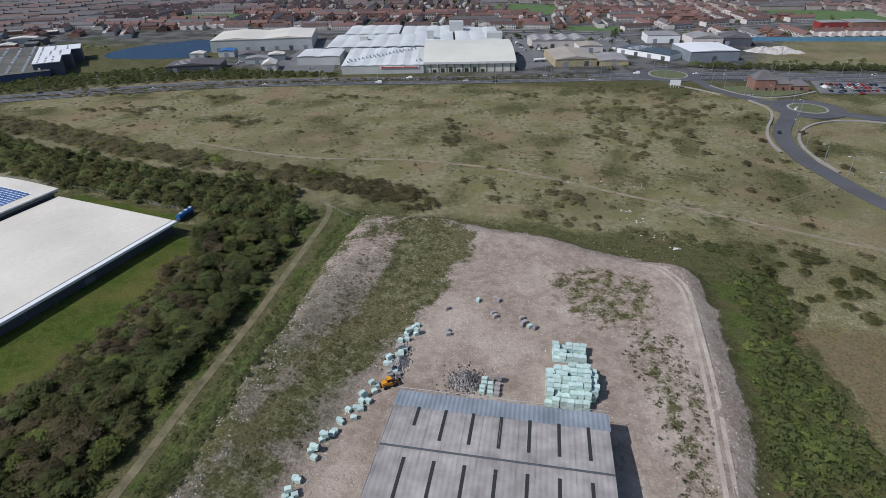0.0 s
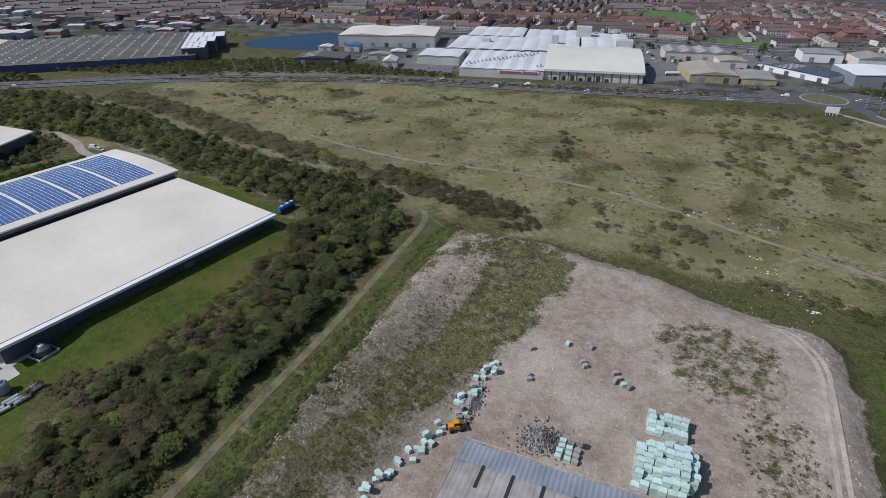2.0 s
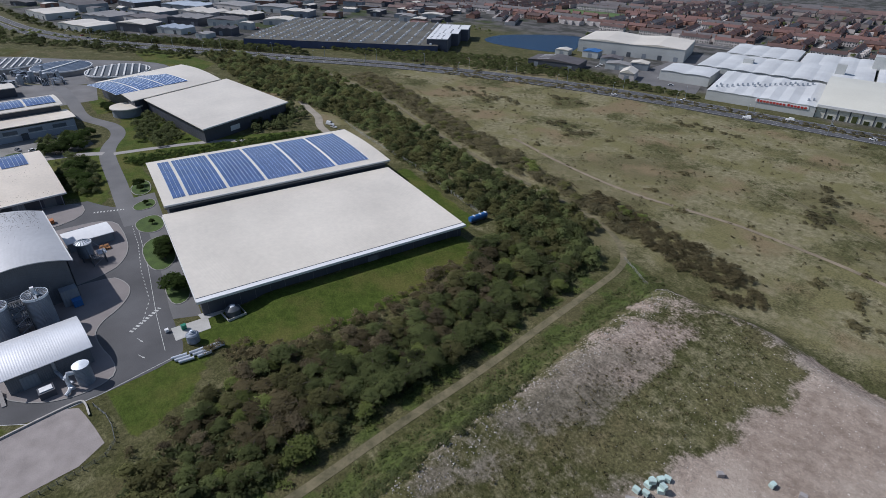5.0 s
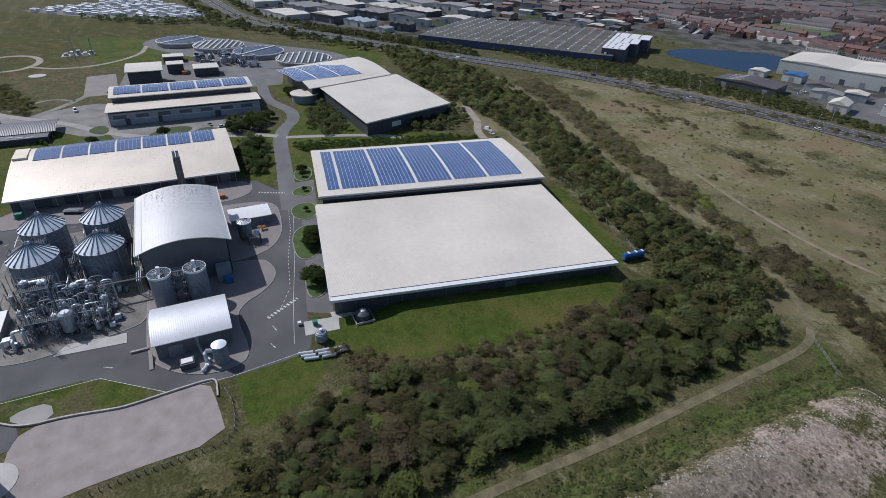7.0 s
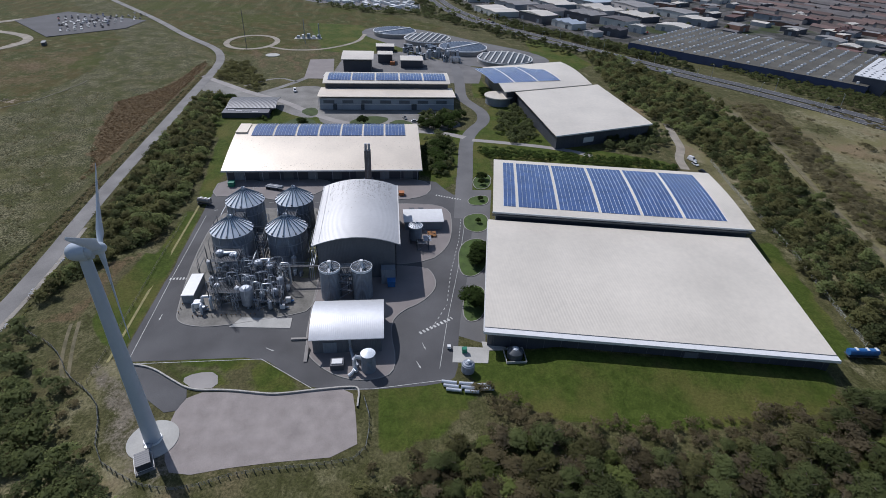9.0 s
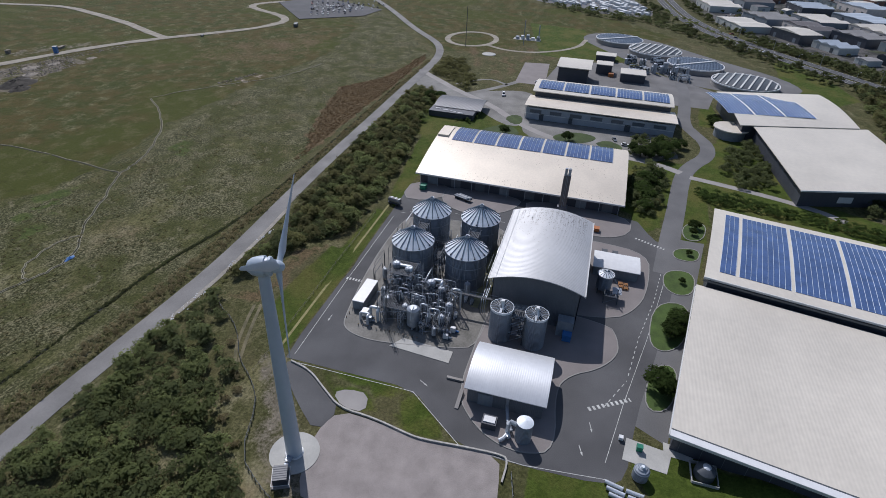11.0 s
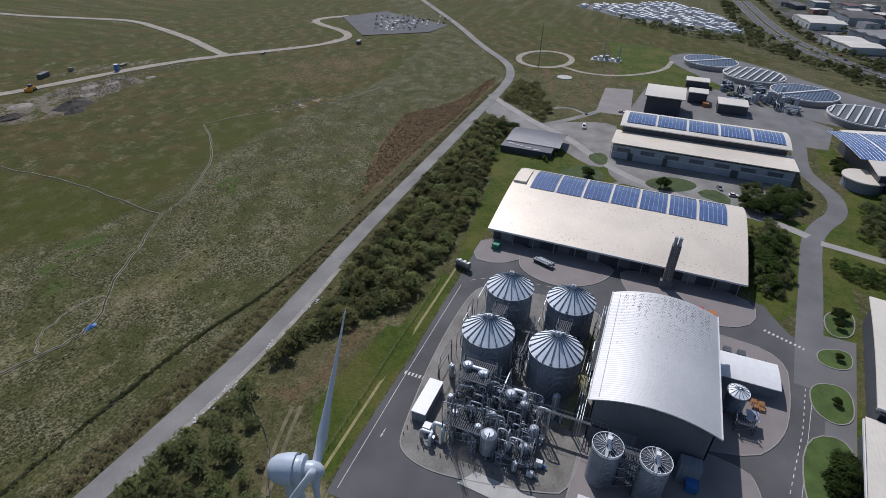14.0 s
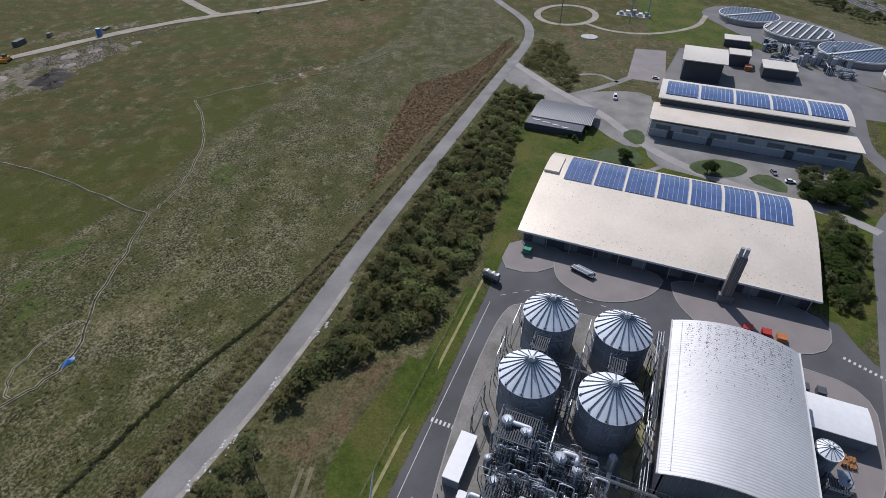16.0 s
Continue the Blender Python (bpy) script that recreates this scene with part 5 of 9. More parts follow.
# gatehouse with a tilted curved roof
gate = thing("gatehouse", "small dark gatehouse under a tilted curved grey roof", "building")
part("wall", Build().box(-399, -372, -54, -26, -0.3, 3.4), DARKCLAD, gate, "dark brick and glass wall")
part("roof", Build().arch(-402, -380, -53, -23, 4.2, 1.6, 0.35, "x", 10, back=3.8), mat("grey_sheet_roof", (0.10, 0.103, 0.112), 0.12, 0.1, 0.5, metal=0.3, ribs=("Y", 0.8, 0.3)), gate, "curved grey sheet roof", True)
for k in range(4):
    part("rooflight", Build().box(-377.5 + k * 1.2, -376.7 + k * 1.2, -51 + k * 5, -47.5 + k * 5, 3.4, 3.6), TRIM, gate, "pale rooflight strip")

plantroom = thing("plant_building", "dark plant building with a white flat roof", "building")
part("wall", Build().box(-503, -477, 13.5, 35, -0.3, 11), DARKCLAD, plantroom)
part("roof", Build().arch(-505, -475, 12, 37, 12.4, 0.9, 0.5, "x", 8), WHITEROOF, plantroom, "slightly curved white roof")
for x, y, w, d, h in ((-522, 46, 12, 12, 7), (-508, 68, 16, 18, 6), (-565, 46, 12, 16, 4.5)):
    k = thing("plant_kiosk", "small plant kiosk with a white flat roof", "building", pose(x, y, 0), "plant kiosks")
    part("wall", Build().box(-w / 2, w / 2, -d / 2, d / 2, -0.2, h), DARKCLAD, k)
    part("roof", Build().box(-w / 2 - 0.5, w / 2 + 0.5, -d / 2 - 0.5, d / 2 + 0.5, h, h + 0.5), WHITEROOF, k, "white flat roof")
k = thing("skip", "orange steel skip beside the plant kiosks", "skip", pose(-512, 52, 0))
part("body", Build().box(-2.5, 2.5, -2, 2, 0, 2.6), ORANGE, k)

# covered tanks: beams across white lids
def cover_tank(x, y, r, turn, kind):
    t = thing("covered_tank", "large round tank with a ribbed white cover" if kind else "large round tank with a blue-grey ribbed cover", "tank", pose(x, y, 0, 0, 0, turn), "covered tanks")
    part("wall", Build().cyl(0, 0, -0.2, 3.6, r, 40), CONCRETE, t, smooth=True)
    part("cover", Build().cyl(0, 0, 3.6, 4.2, r - 0.4, 40, r - 1.2), DARKSTEEL if kind else bpy.data.materials["tank_cover"], t, smooth=True)
    part("rim", strip(Build(), [(r * math.cos(a / 40 * 6.2832), r * math.sin(a / 40 * 6.2832)) for a in range(41)], -0.35, 0.35, 3.4, 4.3), WHITE, t, "white rim walkway")
    n = 9 if kind else 17
    for i in range(n):
        yy = -r + 2 * r * (i + 0.5) / n
        hw = math.sqrt(max(0, (r - 0.6) ** 2 - yy * yy))
        w = 0.6 if kind else 0.45
        part("beam", Build().box(-hw, hw, yy - w, yy + w, 4.2, 5.0 if kind else 4.5), bpy.data.materials["cover_panel"] if kind else SLATEBLUE, t)
    if not kind:
        part("walkway", Build().box(-1, 1, -r - 3, r, 4.4, 5.0), TRIM, t, "pale grating walkway over the cover")


mat("tank_cover", (0.20, 0.25, 0.31), 0.15, 0.1, 0.5)
mat("cover_panel", (0.62, 0.61, 0.58), 0.15, 0.2, 0.6)
SLATEBLUE = mat("tank_rib", (0.10, 0.14, 0.20), 0.15, 0.2, 0.5)
for x, y, r, turn, kind in ((-641, 56, 22, 40, 0), (-606, 88, 23, 162, 1), (-567, 119, 22.5, 40, 0), (-524, 151, 24, 162, 1)):
    cover_tank(x, y, r, turn, kind)
rs = np.random.RandomState(5)
for k in range(26):
    x, y = -575 + rs.uniform(0, 62), 66 + rs.uniform(-6, 45)
    if k % 3 == 0:
        v = thing("process_vessel", "upright steel process vessel in the treatment plant", "vessel", pose(x, y, 0), "treatment vessels")
        r, h = rs.uniform(1, 2), rs.uniform(4, 8)
        part("shell", Build().cyl(0, 0, 0, h, r, 14), STEEL, v, smooth=True)
        part("head", Build().cyl(0, 0, h, h + 0.5, r, 14, 0.3), STEEL, v, smooth=True)
    else:
        v = thing("pipe_rack", "steel pipe rack with bright bent pipes", "pipework", pose(x, y, 0, 0, 0, rs.randint(0, 4) * 45), "treatment pipework")
        for q in range(5):
            z = rs.uniform(1, 5)
            part("pipe", Build().tube([(-4, q - 2, 0), (-4, q - 2, z), (4, q - 2, z), (4, q - 2, 0)], 0.28, 6), LAGGING, v)
        part("rack", Build().box(-3, -2.7, -2.5, 2.5, 0, 4).box(2.7, 3, -2.5, 2.5, 0, 4).box(-3, 3, -0.1, 0.1, 3.8, 4), DARKSTEEL, v)
mast = thing("lattice_mast", "tall thin lattice mast on open grass", "mast", pose(-590, -30, 0))
part("shaft", Build().tube([(0, 0, 0), (0, 0, 22)], 0.35, 5), STEEL, mast)
slab = thing("flare_compound", "small white gas equipment compound in the grass", "equipment", pose(-615, -30, 0))
part("base", Build().box(-5, 5, -13, 13, -0.1, 0.25), PALECONC, slab)
for q in range(5):
    part("cabin", Build().box(-2.2, 2.2, -11 + q * 5, -8 + q * 5, 0.25, 2.2 + (q % 3)), WHITE if q % 2 else STEEL, slab)
part("vent_pipe", Build().cyl(1, 11, 0, 14, 0.5, 8), STEEL, slab)
pad = thing("round_pad", "small round white concrete pad", "pad", pose(-540, -52, 0))
part("disc", Build().cyl(0, 0, -0.2, 0.4, 6, 24), PALECONC, pad)
tall = thing("lattice_mast", "tall thin lattice mast on open grass", "mast", pose(-560, -78, 0))
part("shaft", Build().tube([(0, 0, 0), (0, 0, 34)], 0.25, 5), DARKSTEEL, tall)


# ---- silos and process plant ----
def silo(x, y, r=7.2, eave=12.6, apex=17.4):
    t = thing("silo", "large corrugated steel silo with a ribbed conical roof", "silo", pose(x, y, 0.13), "grain silos")
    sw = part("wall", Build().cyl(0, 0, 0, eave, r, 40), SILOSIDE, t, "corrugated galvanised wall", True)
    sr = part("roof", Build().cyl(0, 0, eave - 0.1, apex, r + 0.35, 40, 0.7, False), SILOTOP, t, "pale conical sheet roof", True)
    part("cap", Build().cyl(0, 0, apex - 0.1, apex + 0.7, 0.9, 12, 0.7).tube([(0, 0, apex + 0.6), (0.9, 0, apex + 1.0)], 0.4, 6), STEEL, sr, "filler cap")
    for k in range(20):
        a = 2 * math.pi * k / 20
        c, s = math.cos(a), math.sin(a)
        part("roof_rib", Build().tube([(c * 0.9, s * 0.9, apex - 0.05), (c * (r + 0.3), s * (r + 0.3), eave + 0.12)], 0.14, 4), bpy.data.materials["shaded_rib_steel"], sr)
        if k % 2 == 0:
            part("vent", Build().box(c * (r - 0.1) - 0.22, c * (r - 0.1) + 0.22, s * (r - 0.1) - 0.22, s * (r - 0.1) + 0.22, eave + 0.1, eave + 0.6), DARKSTEEL, sr)
    for k in range(10):
        a = 2 * math.pi * k / 10 + 0.2
        part("stiffener", Build().box((r + 0.06) * math.cos(a) - 0.1, (r + 0.06) * math.cos(a) + 0.1, (r + 0.06) * math.sin(a) - 0.1, (r + 0.06) * math.sin(a) + 0.1, 0, eave), STEEL, sw)
    for z in (4.2, 8.4):
        part("band", strip(Build(), [((r + 0.05) * math.cos(a / 40 * 6.2832), (r + 0.05) * math.sin(a / 40 * 6.2832)) for a in range(41)], -0.06, 0.06, z, z + 0.25), STEEL, sw)
    part("ladder", Build().tube([(r + 0.5, 0.3, 0), (r + 0.5, 0.3, eave + 1)], 0.06, 4).tube([(r + 0.5, -0.3, 0), (r + 0.5, -0.3, eave + 1)], 0.06, 4), STEEL, t)
    return t


# Dark rib colour stands in for the shaded flank of each raised rib.
mat("shaded_rib_steel", (0.13, 0.17, 0.21), 0.12, 0.5, 0.5, metal=0.1)
SILOS = [(-212.5, -9.8), (-212.8, 9.6), (-235.4, -9.9), (-236.2, 9.3)]
for x, y in SILOS:
    silo(x, y)


mat("grating", (0.055, 0.06, 0.068), 0.3, 1.0, 0.65, metal=0.3)


def walkway(x0, y0, x1, y1, z, label="galvanised steel walkway between silos"):
    t = thing("walkway", label, "walkway", None, "walkways")
    n = math.hypot(x1 - x0, y1 - y0)
    ux, uy = (x1 - x0) / n, (y1 - y0) / n
    part("deck", strip(Build(), [(x0, y0), (x1, y1)], -0.45, 0.45, z - 0.15, z), bpy.data.materials["grating"], t, "open grating deck")
    rail = Build()
    for w in (-0.6, 0.6):
        px, py = -uy * w, ux * w
        rail.tube([(x0 + px, y0 + py, z + 1.1), (x1 + px, y1 + py, z + 1.1)], 0.05, 4)
        for k in range(int(n / 2) + 1):
            rail.tube([(x0 + px + ux * 2 * k, y0 + py + uy * 2 * k, z), (x0 + px + ux * 2 * k, y0 + py + uy * 2 * k, z + 1.1)], 0.04, 4)
    part("handrail", rail, STEEL, t)
    legs = Build()
    for k in range(int(n / 6) + 1):
        legs.box(x0 + ux * 6 * k - 0.12, x0 + ux * 6 * k + 0.12, y0 + uy * 6 * k - 0.12, y0 + uy * 6 * k + 0.12, 0, z - 0.2)
    part("legs", legs, DARKSTEEL, t)


walkway(-224, -16, -224, 16, 6.0)
walkway(-214, 20, -240, 20, 7.5, "galvanised steel walkway beside the domed shed")
walkway(-196, 1, -196, 27, 6.5, "steel pipe bridge to the twin tanks")


def grating(w, d, z, hole):
    """Bars joined by two edge strips into one open deck; hole: a gap in the middle for what stands through it."""
    xs, ys = (-w / 2, -w / 2 + 0.25, w / 2 - 0.25, w / 2), []
    for g in range(int(d / 0.55)):
        ys += [(-d / 2 + g * 0.55, not (hole and 0.3 < (g * 0.55) / d < 0.65)), (-d / 2 + g * 0.55 + 0.3, False)]
    ys.append((d / 2, False))
    v = [(x, y, zz) for zz in (z, z - 0.08) for y, _ in ys for x in xs]
    n, f = 4 * len(ys), []
    for i in range(len(ys) - 1):
        for j in range(3):
            if j != 1 or ys[i][1]:
                q = (4 * i + j, 4 * i + j + 1, 4 * i + 5 + j, 4 * i + 4 + j)
                f += [q, tuple(n + k for k in q[::-1])]
        for j in (0, 3):
            f.append((4 * i + j, 4 * i + 4 + j, n + 4 * i + 4 + j, n + 4 * i + j))
    return Build().add(v, f)


def frame_tower(x, y, w, d, levels, step, label):
    """Open steel structure with decks, braces and rails."""
    t = thing("steel_structure", label, "steel structure", pose(x, y, 0.13), "process structures")
    h = levels * step
    for cx in (-w / 2, 0, w / 2):
        for cy in (-d / 2, d / 2):
            part("column", Build().box(cx - 0.14, cx + 0.14, cy - 0.14, cy + 0.14, 0, h + 1), DARKSTEEL, t)
    for k in range(1, levels + 1):
        deck = grating(w, d, k * step, k < levels)
        part("deck", deck, bpy.data.materials["grating"], t, "open grating deck")
        rails = Build()
        c = [(-w / 2, -d / 2), (w / 2, -d / 2), (w / 2, d / 2), (-w / 2, d / 2), (-w / 2, -d / 2)]
        for zz in (0.0, 0.55, 1.1):
            rails.tube([(px, py, k * step + zz) for px, py in c], 0.045, 4)
        part("handrail", rails, STEEL, t)
    for k in range(levels):
        for p, q2 in (((-w / 2, -d / 2, k * step), (w / 2, -d / 2, (k + 1) * step)), ((w / 2, -d / 2, k * step), (w / 2, d / 2, (k + 1) * step)), ((-w / 2, d / 2, (k + 1) * step), (w / 2, d / 2, k * step))):
            part("brace", Build().tube([p, q2], 0.07, 4), STEEL, t)
    return t


frame_tower(-198.5, -8.5, 8, 9, 3, 3.3, "open steel structure carrying process vessels")
frame_tower(-196.5, 3.5, 6, 8, 2, 3.3, "open steel structure carrying heat exchangers")
frame_tower(-186, -6.5, 7, 10, 2, 2.8, "low steel structure with pumps and pipes")
frame_tower(-184, 7, 7, 9, 1, 3.0, "low steel structure with pumps and pipes")
frame_tower(-187, 32, 4, 5, 3, 3.3, "steel stair tower between twin tanks")
frame_tower(-224, -9.8, 5, 4, 4, 2.9, "open steel stair tower between the silos")
frame_tower(-224, 9.6, 5, 4, 4, 2.9, "open steel stair tower between the silos")
frame_tower(-212, 0, 4, 3, 3, 2.9, "narrow steel tower between the silos")
frame_tower(-241, -16, 4, 4, 1, 3.0, "small steel access platform by a silo")


def vessel(x, y, r, h, legs=1.2, material=None, label="upright steel process vessel on legs"):
    t = thing("process_vessel", label, "vessel", pose(x, y, 0.13), "process vessels")
    part("shell", Build().cyl(0, 0, legs, legs + h, r, 18), material or STEEL, t, smooth=True)
    part("head", Build().cyl(0, 0, legs + h, legs + h + r * 0.3, r, 18, r * 0.6), STEEL, t, "domed steel head")
    part("cone", Build().cyl(0, 0, legs * 0.4, legs, r * 0.3, 18, r), material or STEEL, t, smooth=True)
    for a in range(4):
        part("leg", Build().box(r * 0.8 * math.cos(a * 1.57) - 0.1, r * 0.8 * math.cos(a * 1.57) + 0.1, r * 0.8 * math.sin(a * 1.57) - 0.1, r * 0.8 * math.sin(a * 1.57) + 0.1, 0, legs + 0.5), DARKSTEEL, t)
    part("nozzle", Build().tube([(0, 0, legs + h), (0, 0, legs + h + 1.0), (r, 0, legs + h + 1.0), (r + 0.5, 0, legs + h * 0.5)], 0.12, 6), LAGGING, t, smooth=True)


for a in ((-199, -11, 1.4, 7.5, 3.5), (-198, -6.5, 1.2, 6.5, 4), (-196, 2, 1.5, 6, 2.5), (-195, 6, 1.1, 5.5, 2), (-182.5, 0.5, 2.0, 6.0, 1.2), (-187, -10, 1.2, 4, 1.5), (-185, -3, 1.0, 4.5, 1.2),
          (-183.5, 5, 0.9, 3.6, 1), (-184.5, 9, 1.1, 3.8, 1), (-190, 10, 1.2, 4.4, 1.2), (-190, -1, 1.0, 5, 1.2), (-192, -13, 0.9, 4, 1), (-180, 8, 0.7, 2.5, .8), (-202, 13, 1.0, 5, 1.2), (-203, -17, 0.8, 3.5, 1)):
    vessel(*a)
rs = np.random.RandomState(21)


def bend(pts, steps=3):
    """Pipe corners rounded."""
    out = [pts[0]]
    for a, b, c in zip(pts, pts[1:], pts[2:]):
        a, b, c = Vector(a), Vector(b), Vector(c)
        k = min(0.9, (b - a).length * 0.45, (c - b).length * 0.45)
        p, q = b + (a - b).normalized() * k, b + (c - b).normalized() * k
        out += [tuple(p.lerp(b, s / steps).lerp(b.lerp(q, s / steps), s / steps)) for s in range(steps + 1)]
    return out + [pts[-1]]


for k in range(240):
    x, y = rs.uniform(-200, -184), rs.uniform(-11, 11)
    r = rs.choice([0.06, 0.09, 0.13, 0.22], p=[.35, .3, .23, .12])
    z1, z2 = rs.uniform(1, 5), rs.uniform(2, 9.5)
    dx, dy = rs.uniform(-3.6, 3.6), rs.uniform(-4, 4)
    t = thing("process_pipe", "bright lagged process pipe with bends", "pipe", pose(x, y, 0.13), "process pipes")
    pts = bend([(0, 0, 0), (0, 0, z1), (dx, 0, z1), (dx, 0, z2), (dx, dy, z2), (dx, dy, 0)])
    part("run", Build().tube(pts, r, 7), (LAGGING, STEEL, DARKSTEEL)[k % 3], t, smooth=True)
# large hooped ducts on top
for x, y, z, r, w in ((-199, -8, 10.5, 0.55, 5), (-197.5, 4, 8.5, 0.5, 3.2), (-183, -12.5, 4, 0.5, 3), (-180.5, -15, 3, 0.45, 3)):
    t = thing("large_duct", "bright hooped air duct", "duct", pose(x, y, 0.13), "large ducts")
    part("run", Build().tube(bend([(0, -w / 2, z - 4), (0, -w / 2, z), (0, w / 2, z), (1.5, w / 2, z), (1.5, w / 2, z - 5)], 4), r, 9), LAGGING, t, smooth=True)
    part("stand", Build().box(-0.15, 0.15, -w / 2 - 0.15, -w / 2 + 0.15, 0, z - 4), DARKSTEEL, t)
    part("stand", Build().box(1.35, 1.65, w / 2 - 0.15, w / 2 + 0.15, 0, z - 4.5), DARKSTEEL, t)
for k in range(26):
    x, y = rs.uniform(-205, -177), rs.uniform(-15, 16)
    t = thing("equipment_skid", "small pump skid with grey cabinet", "equipment", pose(x, y, 0.13, 0, 0, rs.choice([0, 90])), "pump skids")
    part("cabinet", Build().box(-0.8, 0.8, -0.5, 0.5, 0.2, rs.uniform(1, 2.2)), WHITE if k % 3 == 0 else STEEL, t)
    part("base", Build().box(-1.4, 1.4, -0.7, 0.7, 0, 0.2), DARKSTEEL, t)
    part("pump", Build().tube([(0.9, 0, 0.6), (1.9, 0, 0.6)], 0.3, 8), BLUE if k % 4 == 0 else STEEL, t)
# pipe runs among the silos
for k in range(34):
    x, y = rs.uniform(-246, -205), rs.choice([-19.3, 0, 18.6]) + rs.uniform(-1.2, 1.2)
    t = thing("process_pipe", "steel pipe running between the silos", "pipe", pose(x, y, 0.13), "silo pipes")
    L, z = rs.uniform(5, 12), rs.uniform(0.6, 9)
    part("run", Build().tube(bend([(0, 0, 0), (0, 0, z), (L, 0, z), (L, 0, 0)]), rs.choice([0.09, 0.13, 0.2]), 7), LAGGING if k % 3 == 0 else DARKSTEEL, t, smooth=True)
for k, (y, z) in enumerate(((19.2, 5.2), (19.9, 5.2), (20.5, 5.6))):
    t = thing("process_pipe", "long bright pipe along the domed shed", "pipe", pose(-248, y, 0.13), "shed pipes")
    part("run", Build().tube(bend([(0, 0, 0), (0, 0, z), (52, 0, z), (52, 0, 0)]), 0.13, 7), STEEL, t, smooth=True)

# twin tanks
for y in (27.2, 37.7):
    t = thing("process_tank", "tall grey steel tank with a cluttered open top", "tank", pose(-186.8, y, 0.13), "twin tanks")
    part("wall", Build().cyl(0, 0, 0, 11.4, 3.4, 28), SILOSIDE, t, smooth=True)
    tt = part("top", Build().cyl(0, 0, 11.4, 11.7, 3.5, 28), bpy.data.materials["grating"], t, "dark top deck")
    part("rim", strip(Build(), [(3.5 * math.cos(a / 28 * 6.2832), 3.5 * math.sin(a / 28 * 6.2832)) for a in range(29)], -0.06, 0.06, 11.2, 12.0), SILOTOP, t, "pale rim")
    part("inlet", Build().box(-0.5, 0.5, -0.5, 0.5, 11.7, 14.3).tube([(0, 0, 13.6), (1.8, 0.6, 12.2)], 0.35, 6), WHITE, t, "white inlet hood")
    for a in range(18):
        part("top_bar", Build().tube([(0.8 * math.cos(a * .349), 0.8 * math.sin(a * .349), 11.8), (3.4 * math.cos(a * .349), 3.4 * math.sin(a * .349), 11.8)], 0.07, 4), SILOTOP, tt)
    part("motor", Build().box(-2.4, 0.4, -0.4, 0.4, 11.7, 12.6), STEEL, t)
    part("bridge", Build().box(-3.4, 3.4, -0.35, 0.35, 11.75, 12.0), STEEL, t)
    part("ladder", Build().tube([(3.6, 0.3, 0), (3.6, 0.3, 12.6)], 0.06, 4).tube([(3.6, -0.3, 0), (3.6, -0.3, 12.6)], 0.06, 4), STEEL, t)
walkway(-186.8, 27, -186.8, 38, 11.6, "steel walkway joining twin tanks")
t = thing("process_tank", "grey tank with a pale conical ribbed top", "tank", pose(-221.8, 57.4, 0.14))
part("wall", Build().cyl(0, 0, 1.5, 7.2, 2.6, 22), SILOSIDE, t, smooth=True)
cone = part("roof", Build().cyl(0, 0, 7.2, 8.5, 2.8, 22, 0.3), SILOTOP, t, smooth=True)
for k in range(14):
    c, d = math.cos(k * 0.4488), math.sin(k * 0.4488)
    part("roof_rib", Build().tube([(0.3 * c, 0.3 * d, 8.55), (2.8 * c, 2.8 * d, 7.28)], 0.08, 4), bpy.data.materials["shaded_rib_steel"], cone)
for x, y in ((-1.85, -1.85), (1.85, -1.85), (-1.85, 1.85), (1.85, 1.85)):
    part("leg", Build().box(x - 0.15, x + 0.15, y - 0.15, y + 0.15, 0, 2), DARKSTEEL, t)
part("rim", strip(Build(), [(2.85 * math.cos(a / 22 * 6.2832), 2.85 * math.sin(a / 22 * 6.2832)) for a in range(23)], -0.06, 0.06, 7.0, 7.35), WHITE, t, "pale rim")
part("stair", Build().tube([(2.5, 2, 0), (3.5, 6, 3), (2, 3, 7)], 0.12, 4).box(1, 5, 3, 6, 3.0, 3.1), STEEL, t)
frame_tower(-216.5, 60, 3.5, 4.5, 1, 3.0, "small steel stair platform by a tank")
t = thing("store_shed", "low store with a white roof beside the domed shed", "shed")
part("wall", Build().box(-241, -231, 53.5, 69, 0, 4.0), BLUEGREY, t)
part("roof", Build().arch(-241.6, -230.4, 53, 69.6, 4.1, 0.5, 0.25, "x", 8), WHITE, t, "white sheet roof")
t = thing("white_container", "long white-topped grey container cabin", "container", pose(-191, -19.2, 0.13))
part("body", Build().box(-6.2, 6.2, -1.9, 1.9, 0, 3.1), BLUEGREY, t)
part("roof", Build().box(-6.3, 6.3, -2.0, 2.0, 3.1, 3.35), WHITE, t, "white flat roof")
t = thing("cabinet", "small white plant cabinet", "cabinet", pose(-183, -15.8, 0.13))
part("body", Build().box(-1, 1, -1, 1, 0, 2.2), WHITE, t)
# lattice mast lying over the plant edge
t = thing("lattice_mast", "slender dark lattice mast with ladder", "mast", pose(-181.5, -8.5, 0.13))
b = Build()
for cx, cy in ((-.5, -.5), (.5, -.5), (.5, .5), (-.5, .5)):
    b.tube([(cx, cy, 0), (cx * 0.8, cy * 0.8, 15)], 0.09, 4)
part("shaft", b, DARKSTEEL, t)
b = Build()
for k in range(14):
    s = 1 if k % 2 else -1
    b.tube([(-.5 * s, -.5, k), (.5 * s, -.5, k + 1)], 0.05, 4).tube([(.5, -.5 * s, k), (.5, .5 * s, k + 1)], 0.05, 4)
part("lacing", b, STEEL, t)
